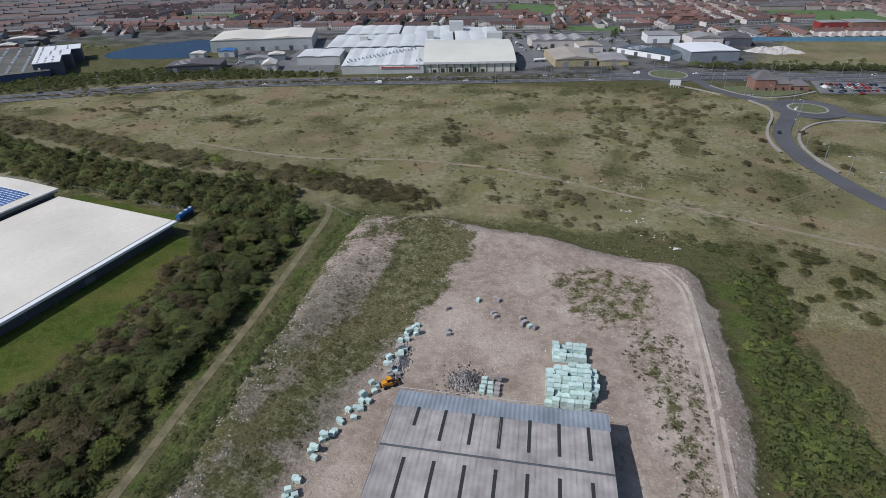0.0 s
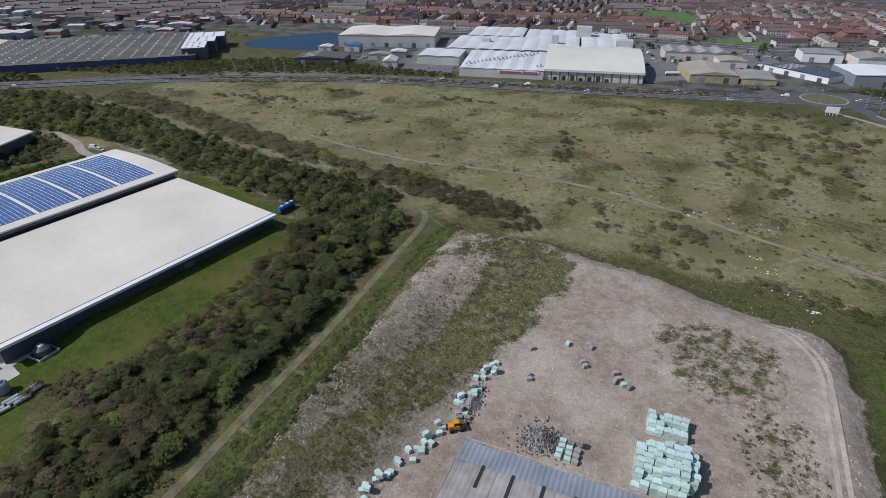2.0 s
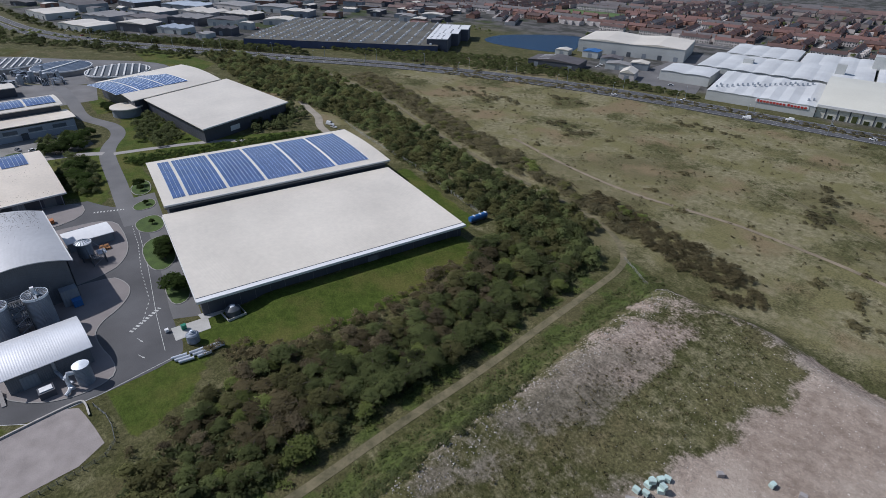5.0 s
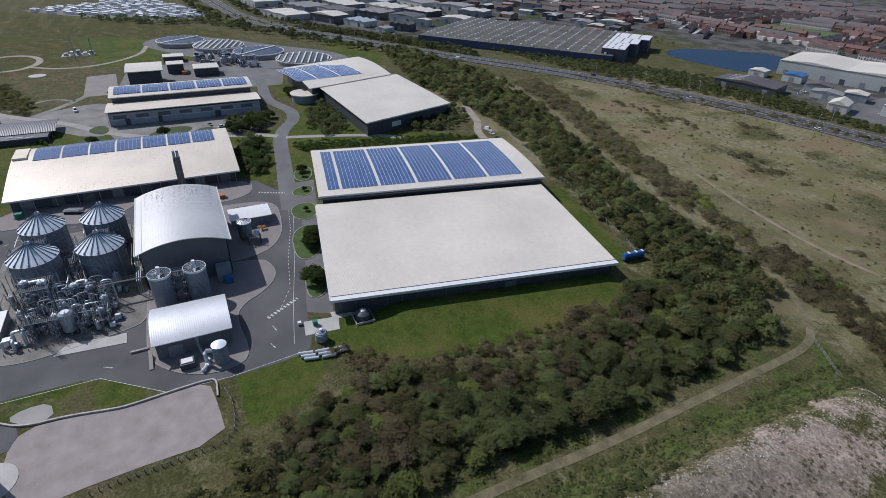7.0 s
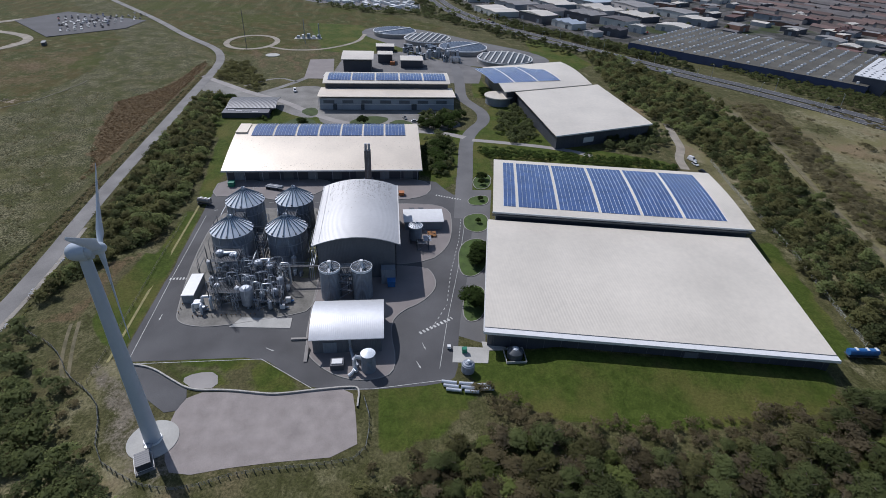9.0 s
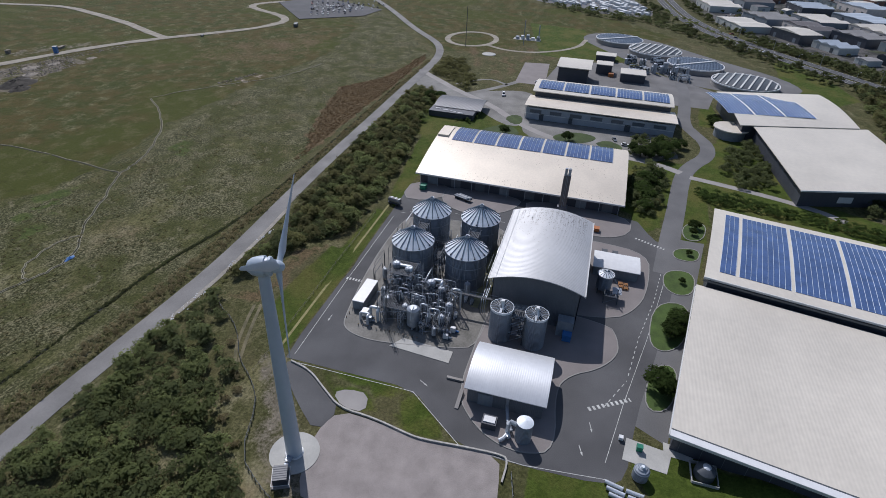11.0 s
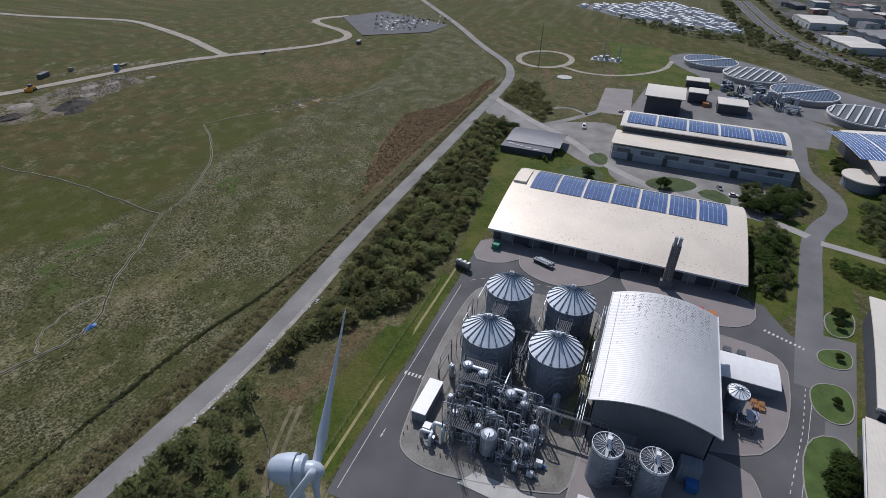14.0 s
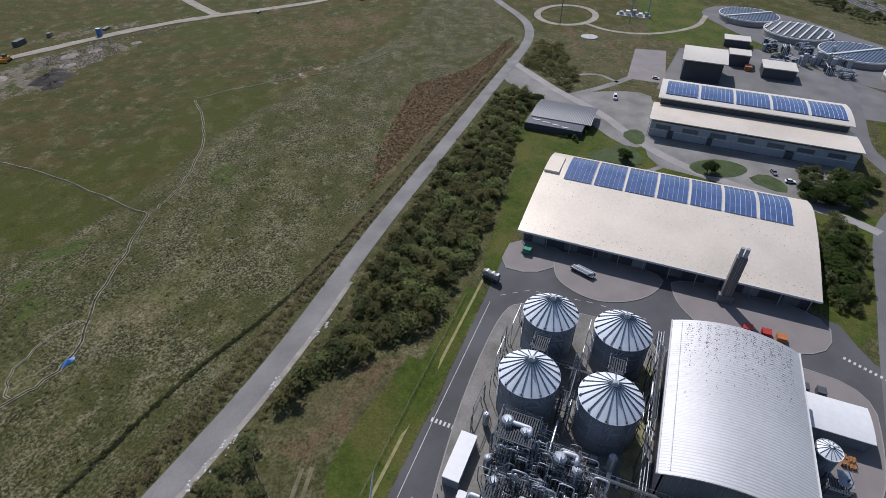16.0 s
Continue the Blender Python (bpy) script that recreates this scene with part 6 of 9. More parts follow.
# lattice columns, cable ladders and bollards among the vessels
for k, (x, y, h) in enumerate(((-201, -3, 11), (-193, -4, 9), (-188, 2, 8), (-180.5, -3, 6), (-180.5, 4, 5), (-193, 12, 8), (-224, 0.5, 12), (-219, 14, 9), (-230, 15, 9), (-224, -13, 10))):
    t = thing("lattice_column", "thin steel lattice column among the vessels", "steel column", pose(x, y, 0.13, 0, 0, k * 20), "lattice columns")
    b = Build()
    for cx, cy in ((-.6, -.6), (.6, -.6), (.6, .6), (-.6, .6)):
        b.tube([(cx, cy, 0), (cx, cy, h)], 0.07, 4)
    part("frame", b, STEEL, t)
    b = Build()
    for q in range(h):
        s = 1 if q % 2 else -1
        b.tube([(-.6 * s, -.6, q), (.6 * s, -.6, q + 1)], 0.045, 4).tube([(.6, -.6 * s, q), (.6, .6 * s, q + 1)], 0.045, 4).tube([(.6 * s, .6, q), (-.6 * s, .6, q + 1)], 0.045, 4).tube([(-.6, .6 * s, q), (-.6, -.6 * s, q + 1)], 0.045, 4)
    part("lacing", b, STEEL, t)
for k in range(22):
    x, y = (-177.5, -16 + k * 1.5) if k < 14 else (-177.5 - (k - 13) * 2.2, -21)
    t = thing("bollard", "short yellow and grey guard post", "bollard", pose(x, y, 0.13), "guard posts") if k == 0 else copy_thing(POST, pose(x, y, 0.13))
    if k == 0:
        part("post", Build().cyl(0, 0, 0, 0.9, 0.12, 8), DARKSTEEL, t)
        part("band", Build().cyl(0, 0, 0.6, 0.8, 0.13, 8), YELLOW, t, "yellow band")
        POST = t
# pallets, boxes and skips about the plant
for x, y, w, d, h, m, nm, lb in ((-246, 57, 2.2, 2, 1.8, DARKSTEEL, "cage_skip", "dark wire cage skip"), (-246, 61, 2.2, 2, 1.8, DARKSTEEL, "cage_skip", "dark wire cage skip"),
                                 (-264, 44, 2.4, 2.4, 1.6, RED, "skip", "red steel skip by the hall"), (-264, 49, 2.4, 2.4, 1.6, RED, "skip", "red steel skip by the hall"), (-263.5, 53, 2.4, 2.4, 1.6, ORANGE, "skip", "orange-red steel skip by the hall"), (-275, -26, 3, 2.6, 2.2, GREENPAINT, "compactor_bin", "dark green compactor bin by the hall"),
                                 (-193, 47.5, 4.6, 2.6, 2.6, BLUE, "container", "blue steel container in shade"), (-156.5, 69, 1.2, 1.4, 1.7, GREENPAINT, "utility_box", "green utility box by the slab"), (-158.5, 64.5, 1, 1, 1.1, WHITE, "utility_box", "small white utility box")):
    t = thing(nm, lb, nm.split("_")[-1], pose(x, y, 0.13))
    part("body", Build().add([(-w / 2, -d / 2, 0.15), (w / 2, -d / 2, 0.15), (w / 2, d / 2, 0.15), (-w / 2, d / 2, 0.15), (-w / 2 * 1.08, -d / 2 * 1.05, h), (w / 2 * 1.08, -d / 2 * 1.05, h), (w / 2 * 1.08, d / 2 * 1.05, h), (-w / 2 * 1.08, d / 2 * 1.05, h)], [(3, 2, 1, 0), (4, 5, 6, 7), (0, 1, 5, 4), (1, 2, 6, 5), (2, 3, 7, 6), (3, 0, 4, 7)]), m, t)
    for e in (-1, 1):
        lo, hi = sorted((e * d / 2, e * d / 2 * 1.08))
        part("rim", Build().box(-w / 2 * 1.12, w / 2 * 1.12, lo, hi, h - 0.15, h + 0.1), m, t)
        lo, hi = sorted((e * d / 2, e * (d / 2 - 0.2)))
        part("skid", Build().box(-w / 2, w / 2, lo, hi, 0, 0.16), DARKSTEEL, t)
PALLETWOOD = mat("orange_brown_timber", (0.40, 0.19, 0.07), 0.3, 1.2, 0.8, fine=5)
for x, y, turn, n in ((-226.9, 63.4, 4, 5), (-225.4, 63.6, -3, 4), (-226.7, 65.2, 2, 5), (-225.2, 65.3, 7, 3)):
    t = thing("pallet_stack", "stack of orange-brown slatted timber pallets", "pallets", pose(x, y, 0.14, 0, 0, turn), "pallet stacks")
    for lv in range(n):
        z = lv * 0.27
        p = part("pallet", Build().box(-.7, .7, -.72, -.6, z, z + .12).box(-.7, .7, -.06, .06, z, z + .12).box(-.7, .7, .6, .72, z, z + .12), PALLETWOOD, t)
        if lv == n - 1:
            for k in range(5):
                part("slat", Build().box(-.68 + k * .29, -.50 + k * .29, -.74, .74, z + .12, z + .16), PALLETWOOD, p)
# spare parts on the lawn: cone hopper and duct lengths
t = thing("steel_hopper", "upright grey steel cyclone hopper on the lawn", "hopper", pose(-148.5, 69, 0.05))
part("body", Build().cyl(0, 0, 0.4, 3.0, 1.9, 18).cyl(0, 0, 3.0, 4.0, 1.9, 18, 0.5), SILOSIDE, t, smooth=True)
part("cap", Build().cyl(0, 0, 3.95, 4.4, 0.55, 12, 0.4), SILOTOP, t, "pale cap")
part("base", Build().cyl(0, 0, 0, 0.5, 1.6, 14), DARKSTEEL, t)
for k, (x, y) in enumerate(((-144.2, 63.2), (-143.4, 67.8), (-142.6, 72.6), (-142.7, 63.6), (-141.9, 68.2), (-141.0, 73.2), (-141.2, 64.2), (-140.3, 69.0))):
    t = thing("duct_length", "length of silver ducting lying on grass", "duct", pose(x, y, 0.55, 0, 0, 78 + 5 * (k % 3)), "spare ducting")
    part("tube", Build().tube([(-2.2 + 0.3 * (k % 3), 0, 0), (2.0, 0, 0)], 0.5, 10), LAGGING, t, smooth=True)
    part("flange", Build().tube([(1.95, 0, 0), (2.1, 0, 0)], 0.62, 10), STEEL, t)
t = thing("water_tank", "dark round-topped tank beside the warehouse wall", "tank", pose(-154, 84, 0))
part("body", Build().cyl(0, 0, 0, 2.2, 2.4, 18).cyl(0, 0, 2.2, 3.3, 2.4, 18, 1.0), DARKSTEEL, t, smooth=True)
part("lid", Build().cyl(0, 0, 3.3, 3.6, 1.0, 14, 0.5), LAGGING, t, smooth=True)
part("bund", strip(Build(), [(-3, -3), (3, -3), (3, 3), (-3, 3), (-3, -3)], -0.12, 0.12, 0, 0.8), PALECONC, t)

# ---- wind turbine ----
turb = thing("wind_turbine", "tall pale blue-grey wind turbine with three blades", "wind turbine", pose(-129.8, -11.8, 0))
part("tower", Build().cyl(0, 0, 0.2, 53.8, 1.9, 28, 1.1), TURBINE, turb, "smooth tapered steel tower", True)
part("flange", Build().cyl(0, 0, 0, 0.5, 2.3, 24, 2.1), WHITE, turb)
part("door", Build().box(1.62, 1.8, -0.45, 0.45, 1.2, 3.2), TRIM, turb, "white service door")
part("step", Build().box(1.6, 3.2, -0.8, 0.8, 0.9, 1.1).tube([(3.2, -.8, 1.1), (3.2, -.8, 2.1), (3.2, .8, 2.1), (3.2, .8, 1.1)], 0.05, 4).box(3.2, 4.4, -0.6, 0.6, 0.2, 0.6), STEEL, turb, "steel entry steps")
PSI = radians(17.7)
ax = Vector((-math.sin(PSI), math.cos(PSI), 0))
sd = Vector((ax.y, -ax.x, 0))
hub = Vector((0, 0, 55.2)) + 3.0 * ax


def swept(rings, seg=14):
    """A closed skin over rings of (centre, half width along u, half width along w, u, w)."""
    b, v, fs = Build(), [], []
    for c, ru, rw, u, w in rings:
        for k in range(seg):
            a = 2 * math.pi * k / seg
            v.append(c + u * (ru * math.cos(a)) + w * (rw * math.sin(a)))
    for i in range(len(rings) - 1):
        for k in range(seg):
            fs.append((i * seg + k, i * seg + (k + 1) % seg, (i + 1) * seg + (k + 1) % seg, (i + 1) * seg + k))
    fs += [tuple(range(seg)), tuple((len(rings) - 1) * seg + k for k in range(seg))]
    return b.add(v, fs)


zup = Vector((0, 0, 1))
part("nacelle", swept([(Vector((0, 0, 55.2)) + ax * d, r, r, sd, zup) for d, r in ((-2.9, 0.4), (-2.6, 1.1), (-1.8, 1.7), (-0.6, 2.0), (0.6, 2.1), (0.62, 1.75), (1.2, 1.75), (1.22, 2.0), (1.7, 1.9), (1.9, 1.4))]), TURBINE, turb, "rounded egg-shaped nacelle", True)
part("spinner", swept([(Vector((0, 0, 55.2)) + ax * d, r, r, sd, zup) for d, r in ((1.9, 1.2), (2.6, 1.3), (3.4, 1.15), (4.0, 0.7), (4.25, 0.15))]), TURBINE, turb, "rounded hub spinner", True)
PHASE, BLADE = 56.0, 22.2
for k in range(3):
    a = radians(PHASE + 120 * k)
    way = zup * math.cos(a) + sd * math.sin(a)
    tan = way.cross(ax)
    rings = []
    for d, chord, thick, twist in ((0.9, 0.62, 0.6, 0), (2.2, 0.7, 0.55, 10), (4.2, 1.25, 0.34, 18), (8, 1.0, 0.22, 12), (13, 0.72, 0.14, 7), (18, 0.48, 0.09, 4), (21.5, 0.3, 0.06, 2), (BLADE, 0.08, 0.03, 2)):
        tw = radians(twist)
        u = tan * math.cos(tw) + ax * math.sin(tw)
        w = ax * math.cos(tw) - tan * math.sin(tw)
        rings.append((hub + way * d + u * (chord * 0.25), chord, thick, u, w))
    part("blade", swept(rings, 10), TURBINE, turb, "slender tapered blade", True)
setting("pavement", Build().cyl(-129.8, -11.8, -0.2, 0.18, 6.0, 40), PALECONC, "pale round concrete turbine base", "pavement", True)
t = thing("transformer", "dark transformer cabinet with pale frame by the turbine", "transformer", pose(-122.5, -11.2, 0.05, 0, 0, 25))
part("body", Build().box(-2, 2, -1.6, 1.6, 0.3, 2.6), DARKCLAD, t)
part("rail", strip(Build(), [(-2.4, -2), (2.4, -2), (2.4, 2), (-2.4, 2), (-2.4, -2)], -0.06, 0.06, 1.0, 1.15), TRIM, t)
part("base", Build().box(-2.5, 2.5, -2.1, 2.1, 0, 0.3), CONCRETE, t)


# ---- fences ----
def fence(pts, step, h, label, wires=3, post=0.06, mat_post=None, z=None):
    t = thing("fence", label, "fence")
    pts = chaikin(pts, 1)
    z = z or height1
    run = []
    for (x0, y0), (x1, y1) in zip(pts, pts[1:]):
        n = max(1, int(math.hypot(x1 - x0, y1 - y0) / step))
        run += [(x0 + (x1 - x0) * i / n, y0 + (y1 - y0) * i / n) for i in range(n)]
    run.append(pts[-1])
    for x, y in run:
        part("post", Build().box(x - post, x + post, y - post, y + post, z(x, y) - 0.1, z(x, y) + h), mat_post or TIMBER, t)
    for k in range(wires):
        part("rail", Build().tube([(x, y, z(x, y) + h * (k + 0.8) / (wires + 0.1)) for x, y in run], 0.035, 4), mat_post or FENCE, t)
    return t


fence([(-176, -66), (-171, -61), (-167, -54), (-161, -48), (-153, -42.5), (-146.5, -34), (-140, -28.5), (-125, -23.5), (-119, -14.5), (-116, -8), (-115, 0), (-119, 12), (-119.5, 30), (-121, 40), (-132, 41.5), (-140, 39.5)], 1.7, 1.3, "timber post fence round the turbine compound", 3, 0.09)
fence([(-152, 197), (-180, 203), (-215, 211), (-260, 216), (-300, 224)], 2.6, 1.8, "green wire security fence behind the warehouses", 4, 0.05, FENCE)
fence([(-150, -36), (-200, -37), (-246, -38)], 3, 1.2, "thin post and wire fence along the verge", 2, 0.05, TIMBER)
fence([(-88, 212), (-78, 206), (-72, 201)], 1.6, 1.3, "timber fence at the end of the path", 3, 0.08)


# ---- the waste yard ----
YARD = 5.05
yshed = thing("yard_shed", "big rusty grey sheet-roofed shed in the waste yard", "shed", pose(-22.5, 94.5, 4.6, 0, 0, 1))
SW, SL = 49.0, 62.0


def yshed_z(y):
    """Roof height down from the near gable eave, y metres behind the front edge."""
    return 7.4 + 1.9 * math.sin(min(1, y / 26) * 1.57)


n = 22
v, f = [], []
for k in range(n + 1):
    yk = -SL * k / n
    v += [(0, yk, yshed_z(-yk)), (SW, yk, yshed_z(-yk)), (SW, yk, yshed_z(-yk) - 0.2), (0, yk, yshed_z(-yk) - 0.2)]
for k in range(n):
    f += [(4 * k + q, 4 * k + (q + 1) % 4, 4 * k + 4 + (q + 1) % 4, 4 * k + 4 + q) for q in range(4)]
b = Build().add(v, f + [(0, 1, 2, 3), (4 * n, 4 * n + 1, 4 * n + 2, 4 * n + 3)])
part("roof", b, RUST, yshed, "stained grey and brown sheet roof")
part("front_band", Build().add([(-0.3, -5.2, yshed_z(5.2) + 0.06), (SW + 0.3, -5.2, yshed_z(5.2) + 0.06), (SW + 0.3, 0.4, yshed_z(0) + 0.06), (-0.3, 0.4, yshed_z(0) + 0.06), (-0.3, 0.4, yshed_z(0) - 0.5), (SW + 0.3, 0.4, yshed_z(0) - 0.5)], [(0, 1, 2, 3), (3, 2, 5, 4)]), mat("blue_grey_sheet", (0.29, 0.32, 0.35), 0.3, 0.15, 0.5, metal=0.2, ribs=("X", 1.1, 0.2)), yshed, "bluish newer sheet along the eave")
part("wall", Build().box(0.5, SW - 0.5, -SL + 0.5, -0.6, 0, 7.0), DARKCLAD, yshed)
part("edge_rail", Build().tube([(-0.3, 0.4, yshed_z(0) + 0.9), (SW + 0.3, 0.4, yshed_z(0) + 0.9)], 0.06, 4).tube([(-0.2, 0.4, yshed_z(0) + 0.1), (-0.2, -30, yshed_z(30) + 0.1)], 0.1, 4), STEEL, yshed, "thin pale edge rail")
for i in range(14):
    part("edge_post", Build().tube([(i * SW / 13, 0.4, yshed_z(0)), (i * SW / 13, 0.4, yshed_z(0) + 0.9)], 0.04, 4), STEEL, yshed)
for row, (ya, yb) in enumerate(((-4.8, -14.5), (-20, -31))):
    for i in range(7):
        x = 5.6 + i * 6.4
        ym = yb + (3.5 if (i == 0 and row == 0) else 0)
        part("rooflight", Build().add([(x, ya, yshed_z(-ya) + 0.08), (x + 0.75, ya, yshed_z(-ya) + 0.08), (x + 0.75, ym, yshed_z(-ym) + 0.08), (x, ym, yshed_z(-ym) + 0.08)], [(3, 2, 1, 0)]).box(x, x + 0.75, ym, ya, 7.4, 7.6), RUBBER, yshed, "dark open strip in the roof")
for i in range(12):
    x = 1 + i * 4.02
    part("seam", Build().tube([(x, -s, yshed_z(s) + 0.04) for s in (5.4, 9, 13, 17, 21)], 0.03, 4), RUST, yshed)
part("beam", Build().tube([(0, -17.5, yshed_z(17.5) + 0.2), (SW, -17.5, yshed_z(17.5) + 0.2)], 0.22, 5), DARKSTEEL, yshed, "dark cross beam on the roof")


def bale_mesh(seed):
    r = np.random.RandomState(seed)
    me = bpy.data.meshes.new("bale")
    bm = bmesh.new()
    bmesh.ops.create_cube(bm, size=1)
    bmesh.ops.subdivide_edges(bm, edges=bm.edges, cuts=1, use_grid_fill=True)
    for v in bm.verts:
        k = 0.90 + 0.14 * (1 - max(abs(v.co.x), abs(v.co.y), abs(v.co.z)) * 2 * 0.0) * 0 + r.uniform(-0.05, 0.05)
        corner = sum(abs(abs(c) - 0.5) < 1e-3 for c in v.co)
        v.co = Vector((v.co.x * 1.7, v.co.y * 1.25, v.co.z * 1.2)) * (k - 0.05 * (corner == 3))
    for v in bm.verts:
        v.co.z += 0.58
    bm.to_mesh(me); bm.free()
    me.materials.append(BALE)
    return me


BALES = [bale_mesh(s) for s in range(5)]


def bale(x, y, z, turn, dark=False, k=0, group="wrapped bales"):
    ob = new("bale", BALES[k % 5])
    if dark:
        ob.data = DARKBALES[k % 5]
    ob.matrix_world = pose(x, y, z, 0, 0, turn)
    return tagged(ob, "torn grey bale of baled waste" if dark else "mint green plastic-wrapped waste bale", "bale", group)


DARKBALES = []
for me in BALES:
    c = me.copy(); c.materials.clear(); c.materials.append(WASTE); DARKBALES.append(c)
rs = np.random.RandomState(12)
line = [(-27, 126), (-28.5, 122), (-28, 115), (-30.5, 111), (-28, 108), (-31.5, 99.5), (-33, 95), (-34.3, 91), (-36.4, 87), (-38, 83.5), (-39, 78.5), (-40, 72.5), (-39.5, 68)]
q = 0
for (x, y) in line:
    for j in range(rs.randint(3, 6) + (5 if 104 < y < 118 else 0)):
        bx, by = x + rs.uniform(-1.4, 1.6), y + rs.uniform(-2.2, 2.2)
        bale(bx, by, height1(bx, by) - 0.05 + (1.15 if j == 3 else 0), rs.uniform(-30, 60), dark=rs.rand() < (0.55 if 104 < y < 118 else 0.12), k=q); q += 1
for i in range(7):
    for j in range(8):
        if (i == 6 and j < 2) or (j > 6 and i in (0, 6)):
            continue
        top = (4 if 1 < i < 6 and 1 < j < 7 else 3) - int(rs.rand() < 0.22) - (1 if j < 1 else 0)
        for lv in range(max(1, top)):
            ob = bale(13.4 + i * 1.84 + rs.uniform(-.16, .16) + (0.4 if j % 2 else 0), 103 + j * 1.72 + rs.uniform(-.14, .14), YARD + lv * 1.24, rs.uniform(-9, 9), k=q, group="stacked bales"); q += 1
            ob.matrix_world = ob.matrix_world @ Matrix.Diagonal((1.2, 1.3, 1.13, 1))
for i in range(5):
    for j in range(4):
        for lv in range(2 if rs.rand() < 0.7 else 1):
            ob = bale(14.9 + i * 1.84 + rs.uniform(-.15, .15), 120 + j * 1.6, YARD + lv * 1.24, rs.uniform(-8, 8), k=q, group="stacked bales"); q += 1
            ob.matrix_world = ob.matrix_world @ Matrix.Diagonal((1.2, 1.3, 1.13, 1))
for x, y, dk in ((-10, 144, 0), (-4.5, 146, 1), (-3.5, 145, 1), (-4.5, 138, 1), (-3.6, 136.6, 1), (4.5, 137, 1), (5.4, 135, 1), (4.6, 133.6, 1), (7.2, 133.4, 0), (8.6, 133, 1), (-17, 127, 1), (-16.4, 125.6, 1), (-19, 138, 1)):
    bale(x, y, YARD - 0.05, rs.uniform(0, 90), bool(dk), q, "loose bales"); q += 1
for i in range(3):
    for j in range(4):
        bale(-3.4 + i * 1.9 + rs.uniform(-.2, .2), 104 + j * 1.6, YARD - 0.05 + (1.1 if rs.rand() < .3 else 0), rs.uniform(-15, 15), i == 2 or rs.rand() < .3, q, "grey bales"); q += 1
for hx, hy, spread, tall, n, lab in ((-8.4, 107.6, 3.3, 2.3, 900, "loose heap of grey shredded waste on the yard"), (-27.6, 111.5, 2.6, 1.4, 420, "low heap of torn wrap and grey waste beside the bales")):
    pile = Build()
    base = height1(hx, hy)
    for k in range(n):
        a, r = rs.uniform(0, 6.28), abs(rs.normal(0, 1)) * spread
        x, y = hx + r * math.cos(a) * (1 if hx > -20 else 0.6), hy + r * math.sin(a) * (0.9 if hx > -20 else 1.5)
        z = max(0, tall - r * 0.55) + rs.uniform(-.1, .2)
        s = rs.uniform(0.15, 0.55)
        pile.add([(x - s, y, base + z), (x + s * .5, y - s, base + z + .1), (x + s, y + s * .6, base + z - .1), (x, y, base + z + s * 0.9)], [(0, 1, 3), (1, 2, 3), (2, 0, 3), (0, 2, 1)])
    heap = thing("waste_heap", lab, "heap")
    part("mound", Build().cyl(hx, hy, base - 0.4, base + tall * 0.85, spread * 1.4, 20, 0.6), WASTE, heap)
    tagged(part("shredded_waste", pile, WASTE, heap, "shredded grey scraps"), kind="stuff")

# loading shovel
dz = thing("wheel_loader", "orange-yellow wheel loader beside the bales", "loader", pose(-27.8, 102.5, height1(-27.8, 102.5), 0, 0, 35) @ Matrix.Scale(0.78, 4))
part("body", Build().box(-2.6, 0.8, -1.0, 1.0, 0.9, 2.2), YELLOW, dz)
part("hood", Build().box(-2.7, -0.9, -0.9, 0.9, 2.2, 2.6), YELLOW, dz)
part("cab", Build().box(-0.8, 0.6, -0.75, 0.75, 2.2, 3.5), GLASSDARK, dz, "dark glazed cab")
part("cab_roof", Build().box(-0.9, 0.7, -0.85, 0.85, 3.5, 3.65), YELLOW, dz)
part("arm", Build().tube([(0.8, -0.5, 1.8), (2.4, -0.5, 1.5), (3.4, -0.5, 0.7)], 0.16, 5).tube([(0.8, 0.5, 1.8), (2.4, 0.5, 1.5), (3.4, 0.5, 0.7)], 0.16, 5), YELLOW, dz)
part("bucket", Build().add([(3.3, -1.4, 0.2), (4.5, -1.4, 0.2), (4.6, -1.4, 0.6), (3.3, -1.4, 1.4), (3.3, 1.4, 0.2), (4.5, 1.4, 0.2), (4.6, 1.4, 0.6), (3.3, 1.4, 1.4)], [(0, 1, 2, 3), (7, 6, 5, 4), (0, 4, 5, 1), (3, 7, 4, 0)]), DARKSTEEL, dz, "worn steel bucket")
for wx in (-1.7, 1.5):
    for wy in (-1.15, 1.15):
        part("wheel", Build().tube([(wx, wy - 0.3, 0.8), (wx, wy + 0.3, 0.8)], 0.8, 14), RUBBER, dz)

# rubble strewn on the bank and yard
for seed, n, box, lo, hi, lab in ((1, 1500, (-66, -57, 60, 205), 0.12, 0.42, "pale stones along the bank's crest"), (2, 5200, (-40, 60, 60, 200), 0.07, 0.34, "scattered rubble on the yard"), (3, 1500, (44, 64, 60, 180), 0.1, 0.35, "rubble along the yard's edge")):
    r = np.random.RandomState(seed)
    b = Build()
    X, Y, S = r.uniform(box[0], box[1], n), r.uniform(box[2], box[3], n), lo + (hi - lo) * r.rand(n) ** 3
    Z = height(X, Y)
    for x, y, z, s in zip(X, Y, Z, S):
        a = r.uniform(0, 6)
        p = [(x + s * math.cos(a + t) * r.uniform(.7, 1.2), y + s * math.sin(a + t), z - 0.05) for t in (0, 2.1, 4.2)]
        b.add(p + [(x, y, z + s * r.uniform(.5, .9))], [(0, 1, 3), (1, 2, 3), (2, 0, 3)])
    tagged(b.object("rubble", mat("rubble_%d" % seed, (0.46, 0.42, 0.375), 0.3, 1.0, 0.9, island=0.6)), lab, "rubble", kind="stuff")


